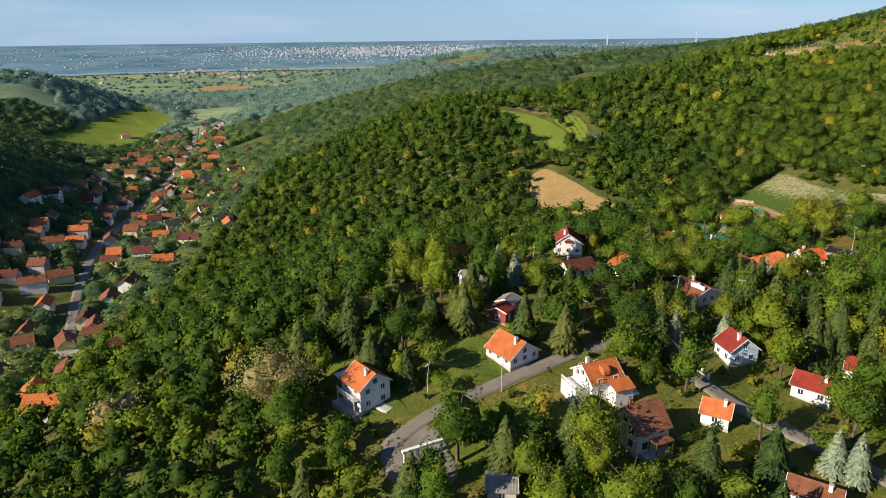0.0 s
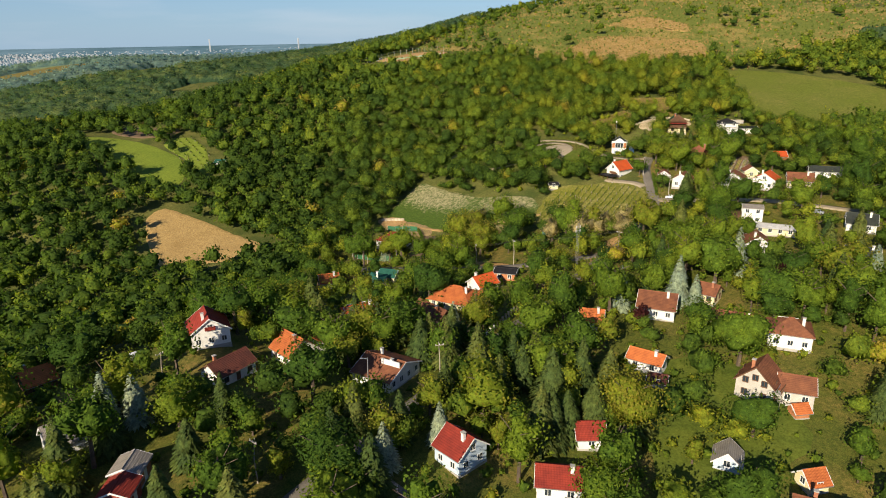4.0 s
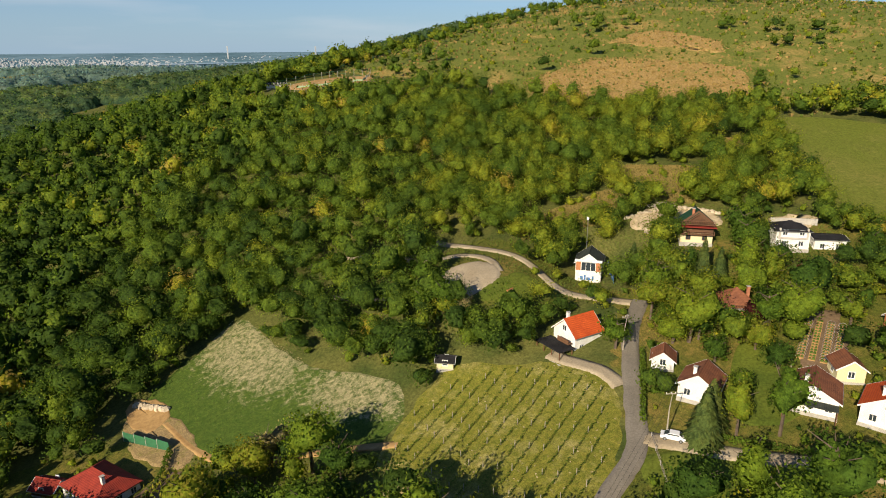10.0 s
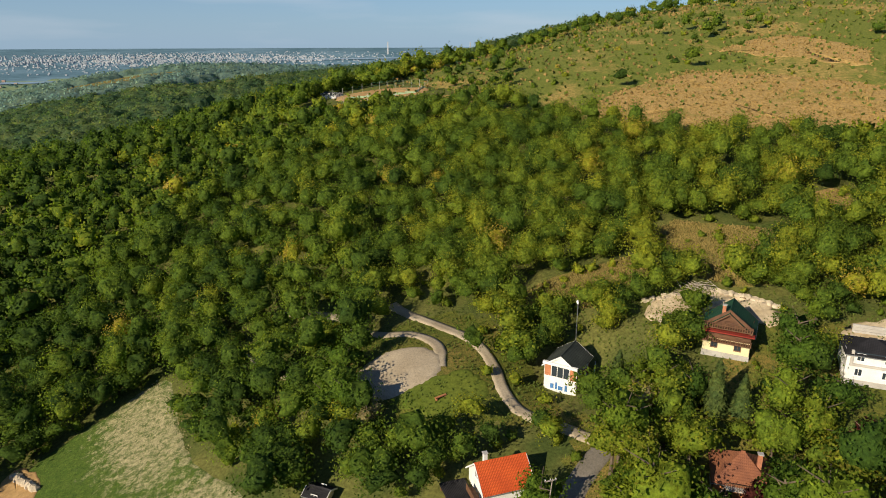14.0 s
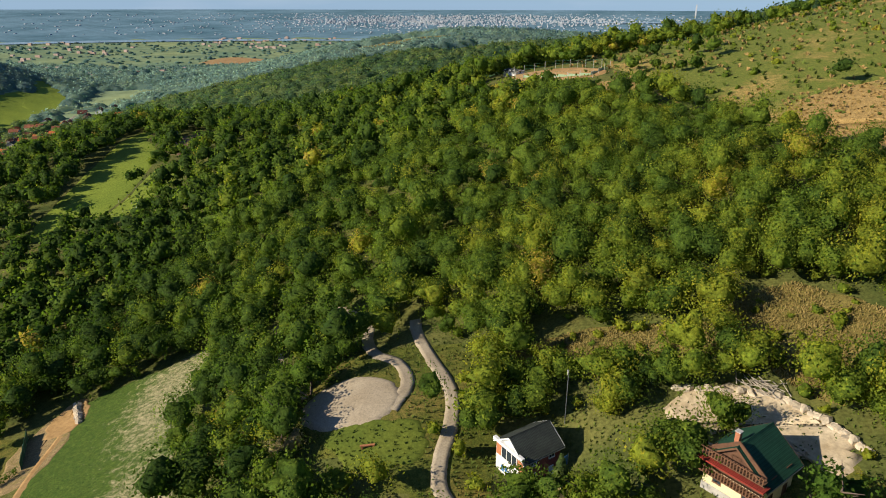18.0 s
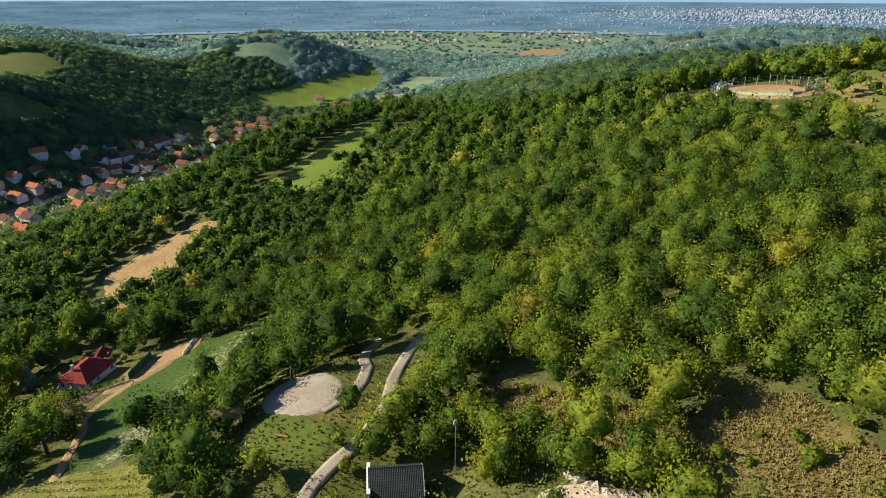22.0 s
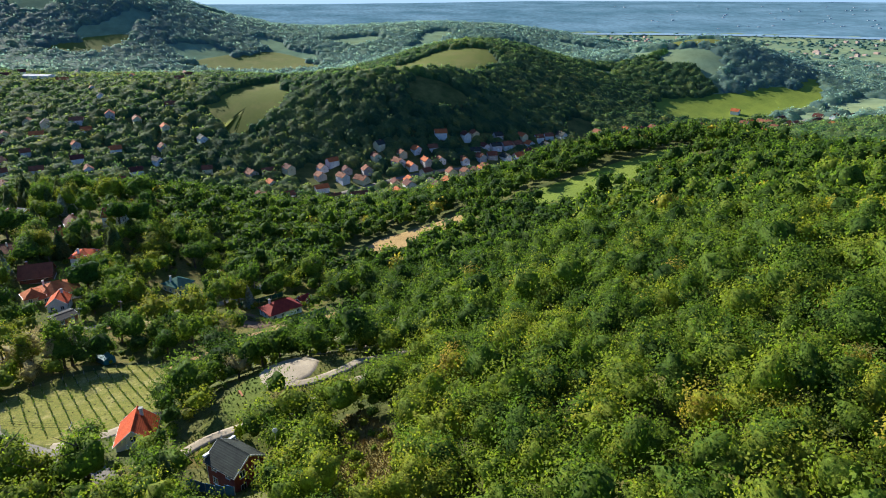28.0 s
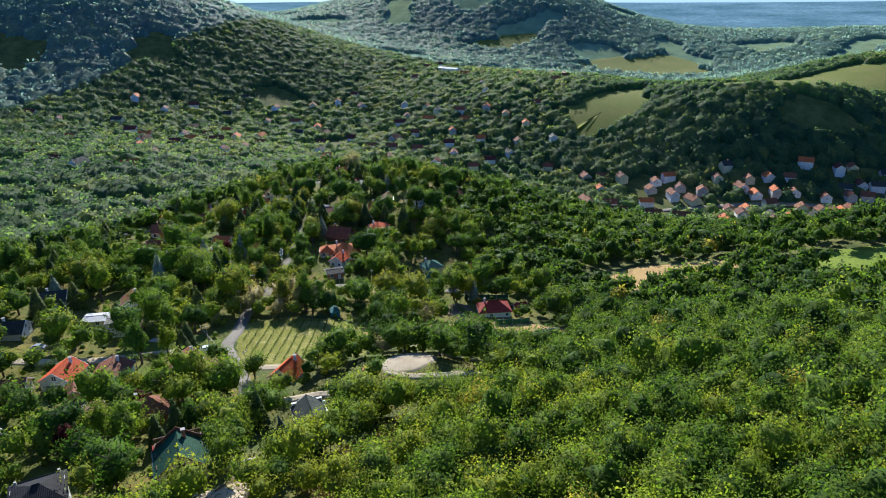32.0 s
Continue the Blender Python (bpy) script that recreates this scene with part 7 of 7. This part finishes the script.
def plant(base, places, sizes, seed):
    """Sets a tree and its copies on the ground at the places."""
    rng = np.random.default_rng(seed)
    for i, (px, py) in enumerate(places):
        s = rng.uniform(*sizes)
        m = at(px, py, -0.1, rng.uniform(0, 360)) @ Matrix.Diagonal((s, s, s * rng.uniform(0.9, 1.15), 1))
        if i == 0:
            base.matrix_basis = m
        else:
            copy_thing(base, Matrix.Identity(4)).matrix_basis = m


x, y = net(-36, 326, 70, 294, 5.7, 21)
keep = inside_any(x, y, [VILLAGE]) & free(x, y, 0.4)
rng = np.random.default_rng(7)
keep &= rng.random(len(x)) < 0.92
keep &= ~near_line(x, y, [(px, py - 3.5) for px, py in MAIN_ROAD[:5]], 6.0)
for a, b, r in TAKEN:
    keep &= (r < 2.5) | (np.hypot(x - a + 1.2, y - b + 3.5) > r + 3.8)
gardens = inside_any(x, y, [[(80, 84), (80, 128), (120, 145), (150, 132), (150, 80)]])
keep &= ~gardens | (rng.random(len(x)) < 0.62)
x, y = x[keep], y[keep]
kind = rng.random(len(x))
dark_side = (x < 112) & (y > 128)
conifers = kind < np.where(dark_side, 0.22, 0.10)
spots = list(zip(x[~conifers], y[~conifers]))
rng.shuffle(spots)
single, rest = spots[:360], np.array(spots[360:])
kinds = [
    make_tree(101, 9.4, 4.2, 760, 0.26, 0.9, leaf_garden, "broad green garden tree with a round crown"),
    make_tree(102, 11, 4.4, 820, 0.26, 1.1, leaf_garden, "tall green deciduous tree with an uneven crown"),
    make_tree(103, 5.8, 2.8, 420, 0.22, 0.9, leaf_garden, "low spreading fruit tree in leaf", "fruit_tree"),
    make_tree(104, 4.8, 2.4, 360, 0.2, 0.95, leaf_garden, "small bushy fruit tree", "fruit_tree"),
    make_tree(105, 11.5, 3.4, 760, 0.25, 1.5, leaf_garden, "tall slim deciduous tree with light foliage", "birch"),
    make_tree(106, 9.5, 5.0, 860, 0.27, 0.85, leaf_garden, "wide dark green walnut tree", "walnut_tree"),
]
for j, base in enumerate(kinds):
    plant(base, single[j :: len(kinds)], (0.8, 1.4), 30 + j)
garden_kinds = [broadleaf(90 + i, 8.0, 3.9, 240, 0.32, 14, (8, 5), 0.9) for i in range(5)]
if len(rest):
    wood("garden_trees", rest[:, 0], rest[:, 1], garden_kinds, 14, 0.45, (0.7, 1.15), "green trees and bushes filling the gardens")
firs = list(zip(x[conifers], y[conifers]))
FIR_PLACES = [(68, 208), (78, 181), (78, 168), (100, 178), (73, 179), (63, 179), (72, 189), (91, 148), (100, 145), (93, 141), (160, 170), (163, 167), (28, 139), (60, 145), (88, 131), (84, 131), (82, 164), (-13, 137), (-17, 132), (19, 144), (66, 197), (192, 189), (218, 208), (222, 210)]
firs = FIR_PLACES + firs[:84]
cone_kinds = [make_conifer(201, 13, 4.4, needle, "tall dark green spruce tree"), make_conifer(202, 12, 3.6, needle, "slender dark green fir tree"), make_conifer(203, 10, 4.0, needle, "bushy olive green conifer tree")]
for j, base in enumerate(cone_kinds):
    plant(base, firs[j::3], (0.75, 1.2), 40 + j)
plant(make_conifer(204, 13, 3.8, needle_blue, "tall silvery blue spruce tree", "blue_spruce"), [(136, 163), (150, 156), (152, 152), (92, 176), (199, 131), (175, 156), (66, 141), (54, 140), (70, 100), (73, 98), (15, 176), (20, 176), (118, 262)], (0.7, 1.05), 50)
plant(make_tree(107, 9.5, 4.2, 620, 0.25, 1.05, leaf_pale, "pale tree in cream blossom", "blossoming_tree"), [(-37, 126), (-49, 107), (181, 203), (170, 206), (180, 212), (165, 207), (169, 216), (157, 257), (206, 265), (250, 250), (161, 218), (153, 237), (176, 199), (-60, 150), (-75, 128), (-20, 160)], (0.75, 1.25), 51)
plant(make_tree(109, 17, 8.0, 2400, 0.30, 0.95, leaf_pale, "broad old tree covered in cream blossom", "blossoming_tree"), [(-36, 122)], (1.0, 1.0), 53)
plant(make_tree(110, 15, 7.0, 1800, 0.30, 1.0, leaf_garden, "broad dark green walnut tree beside the lane", "walnut_tree"), [(80, 113), (43, 138.5), (96, 124), (170, 168), (196, 178), (207, 186)], (0.75, 1.05), 54)
lane = smooth_line([p for p in MAIN_ROAD if 50 < p[0] < 172], 3)
aside = np.gradient(lane, axis=0)
aside = np.stack([-aside[:, 1], aside[:, 0]], -1) / np.linalg.norm(aside, axis=1)[:, None]
row = [tuple(lane[i] + aside[i] * (4.6 if i % 2 else -4.4)) for i in range(len(lane))]
row = [p for p in row if all(math.hypot(p[0] - a, p[1] - b) > r + 1.5 for a, b, r in TAKEN)]
plant(make_tree(111, 8.8, 4.0, 700, 0.26, 1.0, leaf_garden, "leafy roadside tree leaning over the lane", "roadside_tree"), row, (0.7, 1.15), 56)
plant(make_tree(113, 8.5, 4.4, 1000, 0.26, 0.9, leaf_garden, "broad green tree shading the upper lane"), [(226.5, 237.8), (241.5, 229.1), (246, 226), (255, 222.5), (278, 246), (281, 250.5), (276, 236), (303, 228)], (0.85, 1.2), 58)
plant(make_tree(115, 6.5, 3.6, 900, 0.24, 0.9, leaf_garden, "bushy dark green tree between the garden houses"), [(238, 222), (247, 219.5), (236.5, 231.5), (259, 226.5), (263, 223), (245, 213), (234, 212.5), (268.5, 224.5), (250, 223.5), (241, 235.5)], (0.7, 1.1), 61)
plant(make_tree(114, 9.5, 3.0, 760, 0.24, 1.5, leaf_garden, "slim pale birch beside the brick house", "birch"), [(258, 247), (252, 254), (265.5, 233), (268, 231.5), (254.5, 250.5)], (0.8, 1.1), 59)
plant(make_conifer(205, 9, 2.2, needle, "narrow dark spruce behind the brick house"), [(264.5, 242.8), (261, 245), (249.5, 256.5), (271, 228.5)], (0.9, 1.15), 60)
bare = new("bare_tree")
tagged(bare, "grey leafless tree beside the green-roofed house", "tree", "trees of the village gardens")
bare.matrix_basis = at(99, 250)
part("trunk", quads_mesh("trunk", trunk_quads(np.random.default_rng(5), 9, 0.22, 26), bark), bare)
plant(make_tree(112, 8.5, 4.0, 700, 0.26, 0.9, leaf_garden, "round green tree beside the gravel circle"), [(203, 270.5), (199.5, 274.5), (204.5, 281.5)], (0.9, 1.1), 57)
plant(make_tree(108, 6.5, 2.8, 560, 0.34, 1.05, leaf_purple, "dark purple-leaved plum tree", "plum_tree"), [(131, 152), (178, 145), (253, 225), (273, 227)], (0.8, 1.15), 52)

# bushes and hedges filling the gardens
x, y = net(-40, 330, 66, 300, 3.6, 25)
keep = inside_any(x, y, [VILLAGE]) & free(x, y, 0.1) & (np.random.default_rng(8).random(len(x)) < 0.42)
wood("garden_bushes", x[keep], y[keep], [broadleaf(95 + i, 2.4, 1.5, 30, 0.26, 7, (7, 4)) for i in range(4)], 15, 0.55, (0.5, 1.35), "mixed green garden bushes and hedges")

# villages and farms far out on the nearer plain
rng = np.random.default_rng(91)
blocks = []
while len(blocks) < 420:
    az, r = radians(rng.uniform(-75, 40)), rng.uniform(1450, 2750)
    x, y = 150 + math.sin(az) * r, 170 + math.cos(az) * r
    if math.sin(x * 0.006) * math.sin(y * 0.005 + 1) < 0.1:
        continue
    z, w = float(height(x, y)), rng.uniform(4, 8)
    blocks.append((x - w, x + w, y - 4, y + 4, z - 6, z + rng.uniform(4, 8)))
tagged(new("distant_houses", boxes("distant_houses", blocks, surface("distant_house_walls", (0.52, 0.40, 0.34), (0.36, 0.24, 0.19), 0.02, 0.9, 0.1, 0.0))), "pale and reddish houses far down the valley", "houses", kind="stuff")

# mown and rough grass in the gardens
ground.data.materials.append(speckled("garden_grass", (0.066, 0.085, 0.016), (0.115, 0.122, 0.024), (0.20, 0.145, 0.045), 0.07, 0.45, 0.64))
faces = grid_faces(len(gx), len(gy))
mid = np.stack([GX.ravel()[faces].mean(1), GY.ravel()[faces].mean(1)], -1)
cover = np.zeros(len(faces), np.int32)
ground.data.polygons.foreach_get("material_index", cover)
cover[inside_any(mid[:, 0], mid[:, 1], [VILLAGE, CLEARING])] = 3
ground.data.polygons.foreach_set("material_index", cover)
